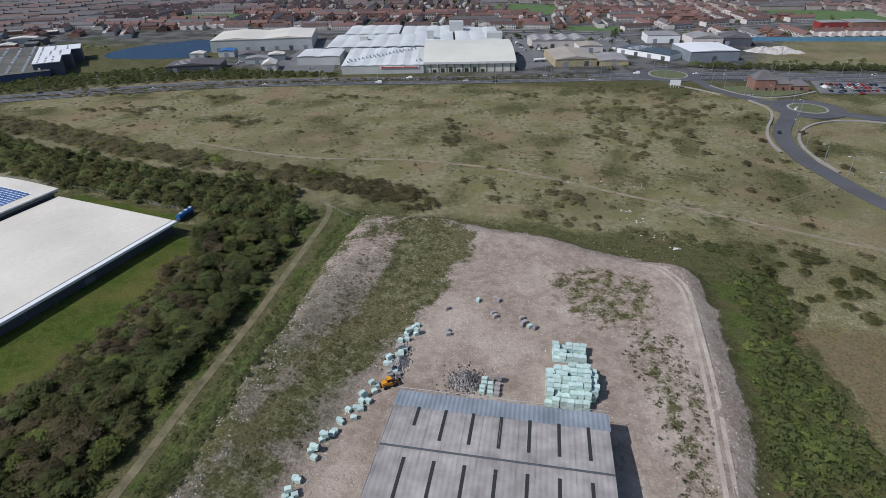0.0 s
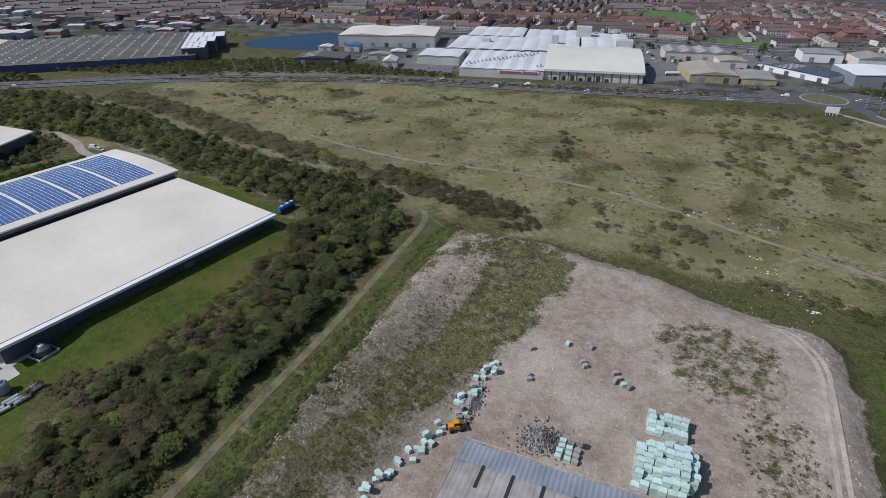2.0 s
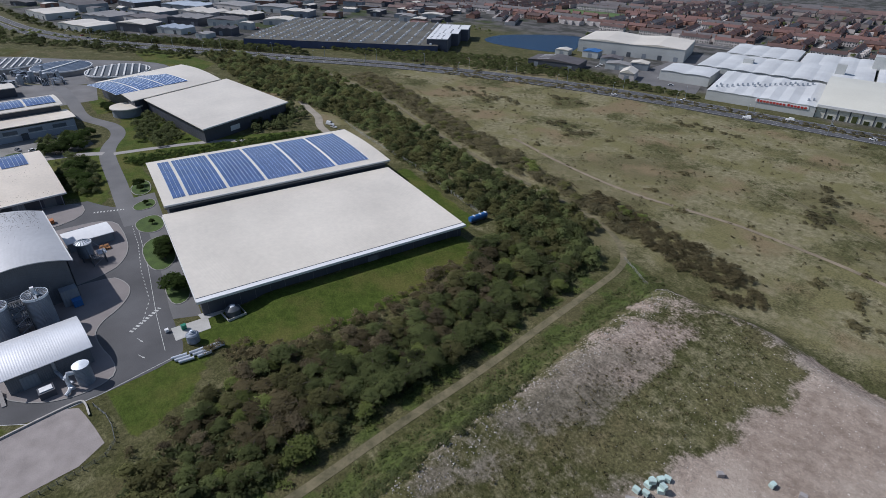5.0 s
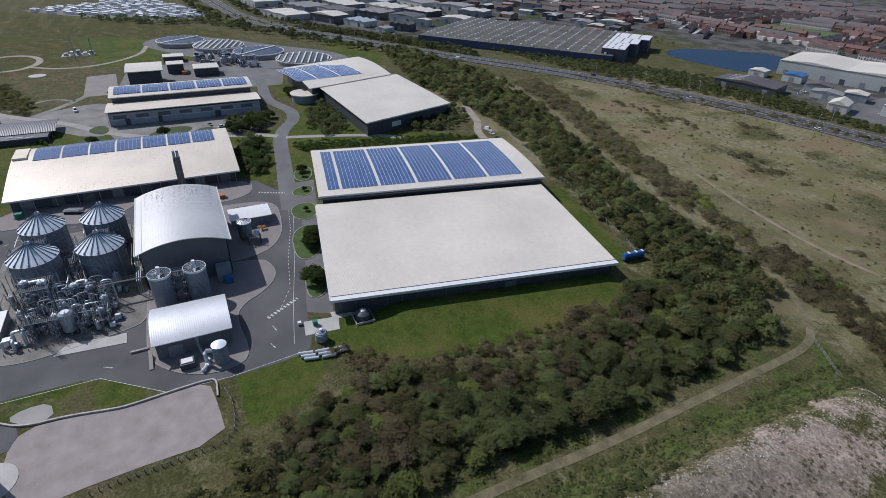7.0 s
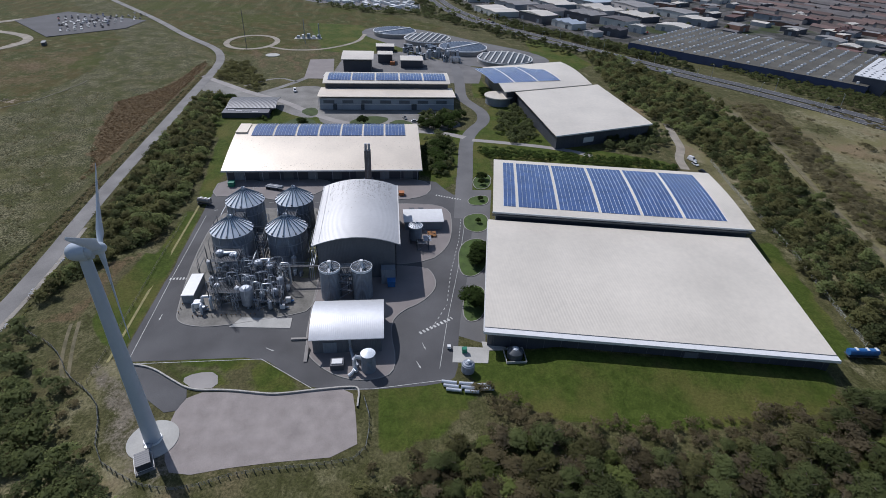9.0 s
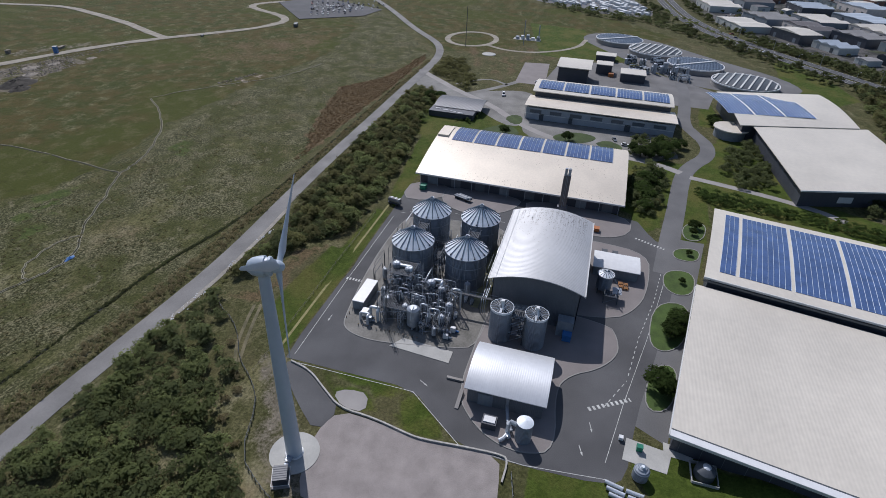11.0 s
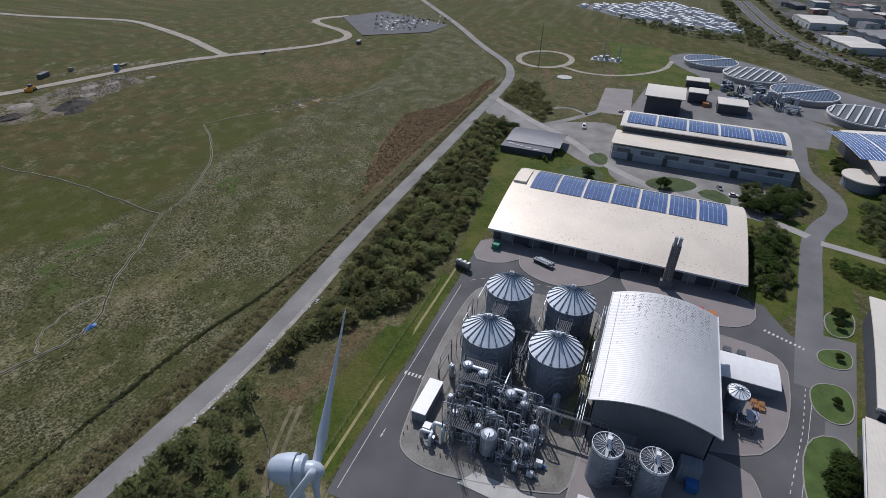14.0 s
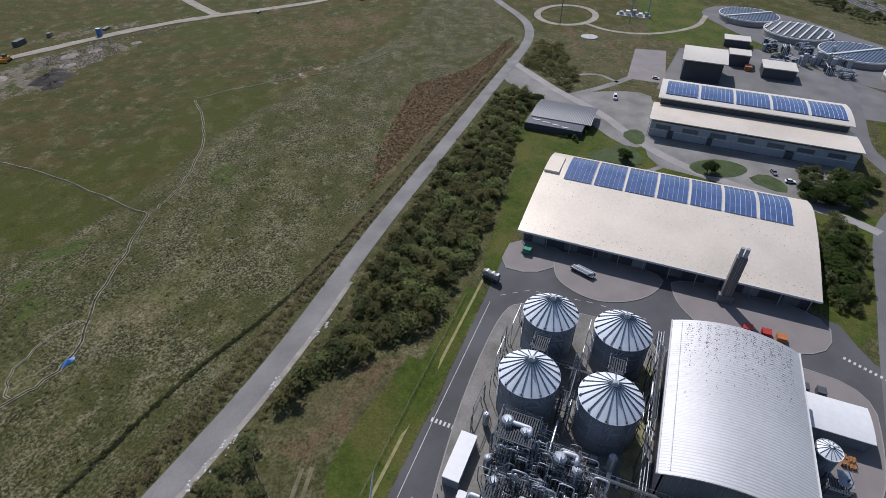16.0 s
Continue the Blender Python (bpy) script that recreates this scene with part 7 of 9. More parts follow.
# ---- trees, bushes and scrub ----
def crown_verts(r, wide, tall, base, count, size, lumps):
    """Leaf sprays as small triangles on many boughs that thin out towards their tips: an uneven crown with gaps. Also the way each spray faces."""
    n = lumps * 3
    a = r.uniform(0, 6.28, n)
    out = np.sqrt(r.uniform(0, 1, n)) * wide * 0.36
    lift = base + tall * (0.70 - 0.42 * (out / (wide * 0.36)) ** 1.5 + r.uniform(-0.12, 0.12, n))
    centres = np.stack([out * np.cos(a), out * np.sin(a), lift, r.uniform(0.26, 0.46, n)], 1)
    centres = np.concatenate([centres, [(0, 0, base + tall * 0.5, 0.62)]])
    own = r.randint(0, len(centres), count)
    d = r.normal(0, 1, (count, 3)); d /= np.linalg.norm(d, axis=1)[:, None]
    d[:, 2] = np.where(d[:, 2] < -0.3, -d[:, 2], d[:, 2])
    c = centres[own]
    q = (0.45 + 0.85 * r.uniform(0, 1, count) ** 1.7) * c[:, 3]
    p = c[:, :3] + d * np.stack([wide * 0.5 * q, wide * 0.5 * q, tall * 0.45 * q], 1)
    p[:, 2] = np.maximum(p[:, 2], base * 0.4 + r.uniform(0, 0.3, count))
    s = (size * r.uniform(0.5, 1.4, count))[:, None]
    a = r.normal(0, 1, (count, 3)); a -= (a * d).sum(1)[:, None] * d * 0.6; a /= np.linalg.norm(a, axis=1)[:, None]
    b = np.cross(d, a)
    v = np.stack([p + a * s, p - a * s * 0.5 + b * s * 0.85, p - a * s * 0.5 - b * s * 0.85], 1).reshape(-1, 3)
    e = 0.16 * d + np.stack([0.6 * p[:, 0] / wide, 0.6 * p[:, 1] / wide, np.full(count, 0.95)], 1) + r.normal(0, 0.05, (count, 3))
    e /= np.linalg.norm(e, axis=1)[:, None]
    return v, np.arange(count * 3).reshape(-1, 3), np.repeat(e, 3, 0)


def leafy(name, v, f, nm, material):
    """A mesh of leaf clumps shaded along the crown's roundness."""
    me = bpy.data.meshes.new(name)
    v, f, nm = np.asarray(v).tolist(), np.asarray(f).tolist(), np.asarray(nm).tolist()
    me.from_pydata(v, [], f)
    me.polygons.foreach_set("use_smooth", [True] * len(me.polygons))
    me.normals_split_custom_set_from_vertices(nm)
    me.materials.append(material)
    return new(name, me)


def make_tree(seed, wide, tall, leaves, count=520, size=0.42, label="", name="tree", far=(0, 0)):
    r = np.random.RandomState(seed)
    t = thing(name, label, "tree" if name == "tree" else "bush", pose(*far, 0), "woodland trees" if name == "tree" else "bushes")
    v, f, nm = crown_verts(r, wide, tall * 0.85, tall * 0.16, count, size, 6)
    leafy("crown", v, f, nm, leaves).parent = t
    b = Build().tube([(0, 0, -0.2), (r.normal(0, .1), r.normal(0, .1), tall * 0.35), (r.normal(0, .3), r.normal(0, .3), tall * 0.75)], 0.13 + tall * 0.008, 6)
    for k in range(5):
        a = k * 1.3 + r.uniform(0, 1)
        b.tube([(0, 0, tall * (0.2 + 0.08 * k)), (wide * 0.18 * math.cos(a), wide * 0.18 * math.sin(a), tall * (0.4 + 0.08 * k)), (wide * 0.36 * math.cos(a), wide * 0.36 * math.sin(a), tall * (0.55 + 0.07 * k))], 0.07, 4)
    part("trunk", b, BARK, t)
    return t


KINDS = []
for i, (w, h, lv, n, lab) in enumerate(((7.8, 7.4, 0, 2300, "rounded mid-green broadleaf tree in the wood"), (7.0, 6.8, 1, 2100, "dark green broadleaf tree in the wood"), (7.2, 6.0, 2, 1800, "brownish tree just coming into leaf"),
                                        (6.0, 5.6, 3, 1700, "fresh green young broadleaf tree"), (6.4, 6.0, 4, 1000, "bare grey twiggy woodland tree"), (9.0, 8.6, 0, 2700, "large spreading mid-green tree"), (5.8, 4.8, 5, 1600, "low olive-green thicket tree"), (7.6, 6.8, 7, 2100, "olive-brown budding woodland tree"))):
    KINDS.append(make_tree(100 + i, w, h, LEAVES[lv], n, 0.25, lab, far=(-92 - i * 3.3, 100 + i * 13)))

for i, (w, h, n) in enumerate(((7.4, 6.6, 2600), (6.2, 6.8, 2400))):
    KINDS.append(make_tree(130 + i, w, h, EVERGREEN, n, 0.34, "rounded dense dark evergreen tree", far=(-352 - i * 9, 76 + i * 6)))


def scatter(polys, spacing, seed, gapsize=0.0, keep=None):
    """Points in polygons, about that far apart, in an uneven cover."""
    r = np.random.RandomState(seed)
    out = []
    for poly in polys:
        x0, x1 = min(p[0] for p in poly), max(p[0] for p in poly)
        y0, y1 = min(p[1] for p in poly), max(p[1] for p in poly)
        gx, gy = np.meshgrid(np.arange(x0, x1, spacing), np.arange(y0, y1, spacing))
        gx, gy = gx + r.uniform(-.45, .45, gx.shape) * spacing, gy + r.uniform(-.45, .45, gy.shape) * spacing
        ok = inside(poly, gx, gy)
        if gapsize:
            ok &= waves(gx, gy, gapsize, seed + 9) > -0.15
        out += [(float(a), float(b)) for a, b in zip(gx[ok], gy[ok]) if keep is None or keep(a, b)]
    return out


WOOD = [(-87.5, 60), (-88, 100), (-89, 128), (-91, 165), (-92, 206), (-99, 207), (-125, 215), (-150, 222), (-156, 206), (-140, 198), (-133, 186), (-128, 172), (-120, 150), (-116, 120), (-120, 96), (-126, 80), (-122, 62), (-112, 44), (-102, 22), (-94, 30)]
SIDE = [(-108, 224), (-118, 208), (-140, 199), (-160, 201), (-204, 206), (-237, 213), (-300, 227), (-345, 226), (-420, 216), (-480, 224), (-560, 236), (-540, 262), (-440, 283), (-395, 281), (-339, 275), (-300, 266), (-254, 252), (-221, 245), (-175, 236), (-137, 232)]
FIELDSIDE = [(-102, 229), (-137, 241), (-175, 245), (-221, 254), (-254, 262), (-300, 276), (-339, 285), (-400, 292), (-404, 318), (-352, 308), (-297, 296), (-237, 277), (-198, 268), (-167, 258), (-138, 250), (-108, 243), (-92, 232)]
ROADSIDE = [(-186, -68), (-194, -62), (-206, -57.5), (-215, -52), (-222, -45), (-232, -43), (-262, -43), (-300, -46), (-352, -54), (-404, -60), (-412, -74), (-400, -78), (-280, -73), (-215, -67)]
TURBWOOD = [(-95, -74), (-129, -73), (-146, -71), (-168, -68), (-180, -66), (-168, -59), (-158, -56), (-149, -43), (-135, -39), (-124, -28), (-112, -12), (-100, -8), (-88, -40)]
EAST = [(60, 30), (64, 90), (68, 121), (75, 156), (76, 184), (92, 182), (90, 160), (85, 145), (89, 122), (91, 105), (92, 30)]
rs = np.random.RandomState(33)
SPOTS = scatter([WOOD], 4.3, 41) + scatter([SIDE], 5.4, 42) + scatter([ROADSIDE], 4.6, 43)
order = sorted(SPOTS, key=lambda q: (q[0] + 110) ** 2 + (q[1] - 120) ** 2 - (4000 if q[1] < 0 else 0))


def kind_at(x, y):
    """Which tree grows where: brown stands, dark clumps, fresh edges."""
    w = math.sin(x * 0.06 + 1.3) + math.sin(y * 0.05 + x * 0.02) + rs.normal(0, 0.7)
    if y < 0:
        return int(rs.choice([0, 1, 6, 3, 2], p=[.34, .18, .1, .28, .1]))
    if x > -132 and y < 210:
        if x > -99 + 3 * math.sin(y * 0.11):
            return int(rs.choice([1, 0, 5, 3, 7], p=[.22, .32, .14, .20, .12]))
        if y > 165:
            return int(rs.choice([7, 2, 0, 1, 3], p=[.3, .2, .22, .16, .12]))
        return int(rs.choice([2, 7, 4, 6, 0, 3], p=[.22, .20, .14, .12, .22, .10]))
    return 1 if w < -1.6 else 5 if w < -0.8 else 0 if w < 0 else 7 if w < 0.7 else 3 if w < 1.1 else 6 if w < 1.7 else 2 if w < 2.3 else 4


singles = order[:250]
for x, y in singles:
    s = rs.choice([rs.uniform(0.6, 0.85), rs.uniform(0.85, 1.1), rs.uniform(1.1, 1.35)], p=[.3, .45, .25]) * (0.72 if x > -125 and y < 62 else 1)
    copy_thing(KINDS[kind_at(x, y)], pose(x, y, height1(x, y), 0, 0, rs.uniform(0, 360)) @ Matrix.Diagonal((s, s, s * rs.uniform(.72, .9), 1)))


def thicket(name, spots, leaves, wide, tall, count, size, seed, label, spread=0.35):
    """Many plants that nobody could count, in one mesh."""
    r = np.random.RandomState(seed)
    moulds = [crown_verts(np.random.RandomState(seed + k), wide, tall * 0.92, tall * 0.08, count, size, 4) for k in range(4)]
    V, F, W, n = [], [], [], 0
    X, Y = np.array([q[0] for q in spots]), np.array([q[1] for q in spots])
    Z = height(X, Y)
    for x, y, z in zip(X, Y, Z):
        v, f, nm = moulds[r.randint(4)]
        s, a = r.uniform(1 - spread, 1 + spread), r.uniform(0, 6.28)
        c, d = math.cos(a), math.sin(a)
        turn = np.array([[c, d, 0], [-d, c, 0], [0, 0, 1]])
        V.append(np.array(v) @ turn * (s, s, s * r.uniform(.7, 1.1)) + (x, y, z))
        W.append(np.array(nm) @ turn); F.append(np.array(f) + n); n += len(v)
    ob = leafy(name, np.concatenate(V).tolist(), np.concatenate(F).tolist(), np.concatenate(W).tolist(), leaves)
    return tagged(ob, label, "vegetation", kind="stuff")


rest = order[250:]
for k, (lv, lab) in enumerate(((0, "mid-green woodland trees in leaf"), (1, "dark green woodland trees in leaf"), (7, "brown-green woodland trees in bud"), (5, "olive-brown thicket woodland in bud"))):
    some = rest[k::4]
    thicket("woodland", some, LEAVES[lv], 8.0, 6.2, 520, 0.40, 60 + k, lab, 0.28)
thicket("undergrowth", scatter([WOOD, ROADSIDE], 2.9, 44), LEAVES[1], 4.4, 2.2, 80, 0.38, 70, "low undergrowth and brambles under the trees")
thicket("undergrowth", scatter([SIDE], 3.9, 45), LEAVES[1], 4.4, 2.2, 80, 0.36, 71, "low undergrowth along the wood's side")
thicket("scrub", scatter([EAST], 3.3, 46), LEAVES[0], 4.8, 2.0, 240, 0.26, 72, "dense green hedge scrub below the yard", 0.5)
thicket("scrub", scatter([[(76, 190), (96, 206), (128, 186), (132, 170), (104, 158), (88, 164)], [(70, 176), (84, 170), (82, 150), (72, 152)]], 8.5, 109), LEAVES[5], 6.8, 2.6, 560, 0.26, 109, "rounded olive bushes at the yard's far corner", 0.5)
thicket("nettles", scatter([EAST], 4.4, 110, 16), LEAVES[3], 4.2, 2.1, 180, 0.24, 110, "bright rank grass and nettles below the yard")
thicket("woodland", scatter([TURBWOOD], 4.6, 47, 24), LEAVES[0], 6.6, 5.0, 420, 0.34, 73, "fresh green low trees near the turbine", 0.4)
thicket("woodland", scatter([TURBWOOD], 4.8, 111), LEAVES[1], 6.2, 4.2, 360, 0.34, 111, "olive-green thicket trees near the turbine", 0.4)
thicket("scrub", scatter([[(-158, -54), (-149, -42), (-135, -37), (-123, -25), (-130, -24), (-142, -30), (-152, -42), (-164, -52)]], 4.2, 112, 12), LEAVES[2], 3.2, 1.6, 160, 0.24, 112, "thin brown scrub outside the fence")
thicket("scrub", scatter([[(-84, 30), (-92, 24), (-118, 42), (-124, 64), (-128, 78), (-110, 70), (-88, 58)], [(-112, -10), (-108, 0), (-95, 30), (-80, 20), (-90, -30)]], 4.4, 48, 14), LEAVES[2], 4.2, 2.4, 190, 0.26, 74, "brown and green scrub on rough grass")
thicket("scrub", scatter([[(-143, 72), (-131, 86), (-127, 108), (-127, 140), (-131, 172), (-122, 172), (-118, 140), (-119, 108), (-124, 84), (-140, 66)]], 3.4, 67), LEAVES[2], 4.4, 2.9, 300, 0.22, 93, "brown and green bushes at the lawn's edge", 0.5)
thicket("scrub", scatter([[(-136, 70), (-129, 80), (-126, 96), (-124, 130), (-129, 150), (-128, 170), (-116, 170), (-113, 140), (-114, 108), (-119, 84), (-130, 66)]], 6.0, 120, 18), LEAVES[4], 4.6, 3.2, 300, 0.2, 120, "bare grey-brown twiggy scrub at the wood's edge", 0.5)
thicket("nettles", scatter([[(-90, 40), (-90.5, 120), (-92, 190), (-87, 190), (-86, 155), (-84.6, 120), (-85, 95), (-84, 40)]], 2.2, 121, 20), LEAVES[3], 3.0, 0.9, 90, 0.2, 121, "fresh green growth between the trees and the path", 0.5)
# bank outside the yard: rough green growth down to the path
thicket("bank_growth", scatter([[(-78, 40), (-78, 120), (-78, 205), (-70, 212), (-66.5, 200), (-66, 120), (-67, 40)]], 1.9, 49), LEAVES[0], 2.6, 0.8, 60, 0.22, 75, "rank green growth on the outer bank")
thicket("bank_growth", scatter([[(-70, 40), (-69, 105), (-68.5, 132), (-65.5, 132), (-63.5, 105), (-62, 40)]], 2.3, 50), LEAVES[1], 3.0, 1.7, 110, 0.24, 76, "dark bramble patches on the outer bank")
thicket("weeds", scatter([[(-56, 60), (-56, 195), (-30, 200), (-24, 165), (-34, 120), (-42, 80)]], 1.9, 51, 16), FIELDLEAF, 1.4, 0.35, 26, 0.14, 77, "thin weeds on the bank of fill")
thicket("weeds", scatter([HEAPGREEN], 2.1, 123, 9), FIELDLEAF, 1.5, 0.3, 26, 0.14, 123, "pale thin grass on a heap of fill")
thicket("weeds", scatter([WEEDPATCH], 1.7, 52, 7), LEAVES[0], 1.5, 0.35, 30, 0.14, 78, "thin green weeds on the yard")
# scrub over the straw field
FIELDP = [(-130, 250), (-60, 236), (20, 222), (70, 215), (130, 225), (150, 280), (128, 320), (135, 360), (150, 420), (90, 465), (0, 462), (-100, 440), (-200, 420), (-300, 390), (-360, 350), (-420, 320), (-330, 300), (-220, 270)]
thicket("field_scrub", scatter([FIELDP], 30, 53, 80), FIELDLEAF, 5.6, 0.7, 260, 0.24, 79, "low olive scrub in the dry field", 0.6)
thicket("field_scrub", scatter([[(32, 458), (95, 470), (124, 401), (70, 291), (36, 293), (30, 366)], [(-21, 253), (31, 256), (33, 220), (5, 214), (-24, 228)]], 8, 54, 36), FIELDLEAF, 6.4, 1.8, 420, 0.26, 80, "rounded olive bramble clumps in the dry field", 0.5)
thicket("field_scrub", scatter([[(-170, 404), (-112, 396), (-108, 388), (-168, 394)], [(-60, 352), (-44, 352), (-44, 300), (-56, 300)], [(-22, 422), (-2, 420), (-2, 410), (-22, 412)], [(-215, 335), (-180, 330), (-185, 318), (-215, 322)], [(-340, 335), (-290, 352), (-240, 346), (-280, 330)], [(-420, 384), (-330, 396), (-330, 388), (-420, 372)], [(-250, 388), (-220, 382), (-225, 374), (-255, 378)]], 6.5, 58), bpy.data.materials["grey_brown_twigs"], 5.4, 1.8, 260, 0.26, 99, "straggling scrub in the dry field", 0.5)
thicket("field_scrub", scatter([[(-137, 257), (-106, 252), (-78, 244), (-46, 236), (-42, 226), (-70, 220), (-92, 232), (-118, 240)], [(-56, 217), (-43, 227), (-37, 218), (-51, 210)]], 4.0, 55), LEAVES[2], 6.0, 2.6, 420, 0.25, 81, "brown scrubby hedge at the field's edge")
thicket("field_scrub", scatter([[(-40, 226), (30, 206), (75, 196), (72, 210), (0, 226)], [(84, 204), (130, 188), (150, 200), (90, 216)]], 6.0, 59, 20), FIELDLEAF, 4.2, 1.4, 200, 0.24, 98, "scrubby growth at the foot of the yard")
thicket("nettles", scatter([[(61, 212), (84, 203), (83, 194), (60, 202)]], 2.4, 66), LEAVES[0], 3.0, 0.9, 110, 0.2, 96, "patch of rank green nettles")
thicket("bushes", scatter([FIELDSIDE], 4.6, 95), bpy.data.materials["grey_brown_twigs"], 7.4, 2.8, 400, 0.28, 95, "grey-brown bushes along the footpath", 0.5)
thicket("bushes", scatter([FIELDSIDE], 10.5, 94), LEAVES[5], 6.4, 3.2, 420, 0.26, 94, "olive bushes along the footpath", 0.5)
thicket("bushes", [(-168, 255), (-172, 258), (-107, 245), (-101, 248), (-98, 246), (-180, 261), (-112, 249), (-228, 257), (-262, 271)], LEAVES[3], 7.0, 4.0, 700, 0.25, 108, "yellow-green bushes along the footpath", 0.3)
thicket("hedge", scatter([[(-420, 350), (-330, 394), (-250, 428), (-170, 450), (-60, 468), (40, 492), (40, 484), (-60, 456), (-170, 436), (-250, 412), (-340, 372)]], 4.6, 56), bpy.data.materials["grey_brown_twigs"], 4.4, 1.6, 80, 0.4, 82, "rough hedge along the dual carriageway")
thicket("hedge", scatter([[(-560, 330), (-420, 372), (-340, 408), (-260, 442), (-180, 458), (-175, 466), (-270, 470), (-345, 470), (-440, 420), (-560, 345)], [(-700, 180), (-620, 240), (-520, 300), (-560, 330), (-640, 262), (-720, 205)]], 4.6, 57), LEAVES[0], 5.6, 4.0, 110, 0.5, 83, "belt of trees beyond the dual carriageway")
thicket("hedge", scatter([[(40, 505), (120, 530), (250, 545), (400, 585), (400, 600), (250, 560), (110, 540)], [(-560, 236), (-480, 226), (-480, 300), (-620, 210), (-800, 120), (-900, 100), (-700, 170)], [(-640, 520), (-560, 560), (-470, 560), (-470, 548), (-560, 545)]], 7, 58, 25), LEAVES[0], 4.8, 4.0, 110, 0.5, 84, "distant hedge and trees")
thicket("roadside_growth", scatter([[(-100, -83), (-160, -81.5), (-200, -80), (-262, -84.5), (-420, -90), (-500, -92), (-500, -95), (-420, -93.5), (-262, -88), (-200, -87.5), (-100, -89)]], 1.7, 59), LEAVES[2], 2.4, 1.3, 50, 0.22, 85, "dark rank hedge beside the access road")
thicket("scrub", scatter([[(-186, -69.5), (-205, -68), (-262, -73), (-330, -76), (-330, -72), (-262, -69), (-205, -63.5), (-188, -66)]], 3.0, 122), LEAVES[2], 3.6, 2.4, 170, 0.2, 122, "bare brown scrub between the road and the trees", 0.5)
thicket("roadside_growth", scatter([[(-160, -72), (-200, -70), (-262, -75), (-262, -73), (-200, -67), (-160, -68)]], 3.0, 60), LEAVES[5], 2.0, 0.9, 40, 0.26, 86, "weedy verge along the access road")
thicket("reeds", scatter([REED[0]], 1.5, 61), leaf("russet_reeds", (0.158, 0.106, 0.054)), 1.9, 0.5, 30, 0.17, 87, "russet reeds in a wet hollow")
thicket("tussocks", scatter([[(-100, -96), (-260, -96), (-300, -120), (-420, -130), (-430, -170), (-300, -176), (-240, -172), (-150, -174)]], 3.0, 62, 26), leaf("pale_tussock", (0.175, 0.158, 0.080)), 1.4, 0.4, 14, 0.2, 88, "pale grass tussocks in the field")
thicket("tussocks", scatter([FIELDP], 5.5, 63, 30), leaf("straw_tussock", (0.20, 0.175, 0.10)), 1.9, 0.55, 18, 0.26, 89, "straw-coloured grass tussocks")

thicket("tree_belt", scatter([[(-548, 252), (-600, 214), (-700, 150), (-800, 112), (-900, 98), (-1100, 84), (-1100, 70), (-900, 82), (-790, 92), (-690, 130), (-590, 192), (-530, 236)], [(-500, 312), (-600, 246), (-700, 190), (-800, 154), (-900, 140), (-1100, 126), (-1100, 134), (-900, 150), (-800, 168), (-690, 212), (-590, 272), (-496, 326)]], 6.0, 69, 30), LEAVES[1], 7.0, 6.0, 380, 0.4, 89, "belt of dark trees along the dual carriageway", 0.4)
thicket("scrub", scatter([[(-462, -82), (-510, -80), (-508, -67), (-470, -49), (-445, -42), (-430, -45), (-446, -58), (-454, -70)], [(-408, -76), (-424, -72), (-420, -66), (-400, -52), (-392, -58)]], 4.4, 124), LEAVES[5], 6.0, 4.2, 460, 0.26, 124, "tall scrub beside the access road", 0.4)
thicket("tree_belt", scatter([[(-847, -54), (-789, 1), (-762, 47), (-752, 88), (-718, 118), (-672, 150), (-640, 178), (-648, 186), (-690, 166), (-735, 138), (-775, 110), (-795, 88), (-812, 54)]], 6.2, 125, 40), LEAVES[1], 7.0, 5.5, 260, 0.42, 125, "belt of dark trees along the edge of the caravan compound", 0.4)
# garden trees and clipped shrubs among the buildings
for i, (x, y, s, k) in enumerate(((-180, 74.5, 1.0, 0), (-178, 77, 0.8, 5), (-209, 81, .9, 1), (-206, 80, .8, 0), (-212, 82, .8, 0), (-203, 79, .7, 1), (-236, 85, .35, 5), (-257, 89, .35, 1), (-280, 93, .6, 0), (-274, 92, .45, 1),
                                  (-306, 72, 1.0, 0), (-312, 76, 1.1, 5), (-318, 73, 1.0, 1), (-300, 74, .9, 0), (-322, 79, .9, 1), (-290, 73, .8, 0), (-296, 78, .7, 6),
                                  (-352, 72, 1.0, 0), (-356, 78, 1.1, 5), (-362, 84, 1.1, 0), (-366, 90, 1.0, 1), (-352, 84, .9, 0), (-372, 82, .9, 1), (-358, 68, .8, 5), (-374, 94, .8, 0),
                                  (-357, -3, .8, 1), (-360, -5, .7, 1), (-360, 31, .85, 1), (-362, 33, .7, 1), 
                                  (-420, 118, .9, 0), (-426, 116, .8, 1), (-400, -62, 1.0, 1), (-404, -56, .9, 0))):
    ob = copy_thing(KINDS[8 + k % 2 if k in (0, 1, 5) else k], pose(x, y, height1(x, y), 0, 0, i * 77) @ Matrix.Diagonal((s * 1.3, s * 1.3, s * 1.15, 1)))
    tagged(ob, "rounded evergreen garden tree beside the works road" if k in (0, 1, 5) else "low ornamental tree among the works buildings", "tree", "garden trees")
thicket("shrubbery", scatter([[(-318.2, 94.5), (-320.3, 104.9), (-313.2, 133.8), (-308.0, 165.6), (-300.0, 189.4), (-292.2, 201.5), (-285.1, 193.3), (-292.8, 173.7), (-302.4, 136.8), (-306.8, 101.7)]], 2.8, 64), EVERGREEN, 3.8, 2.6, 170, 0.28, 90, "clipped dark shrub belt behind the warehouse")
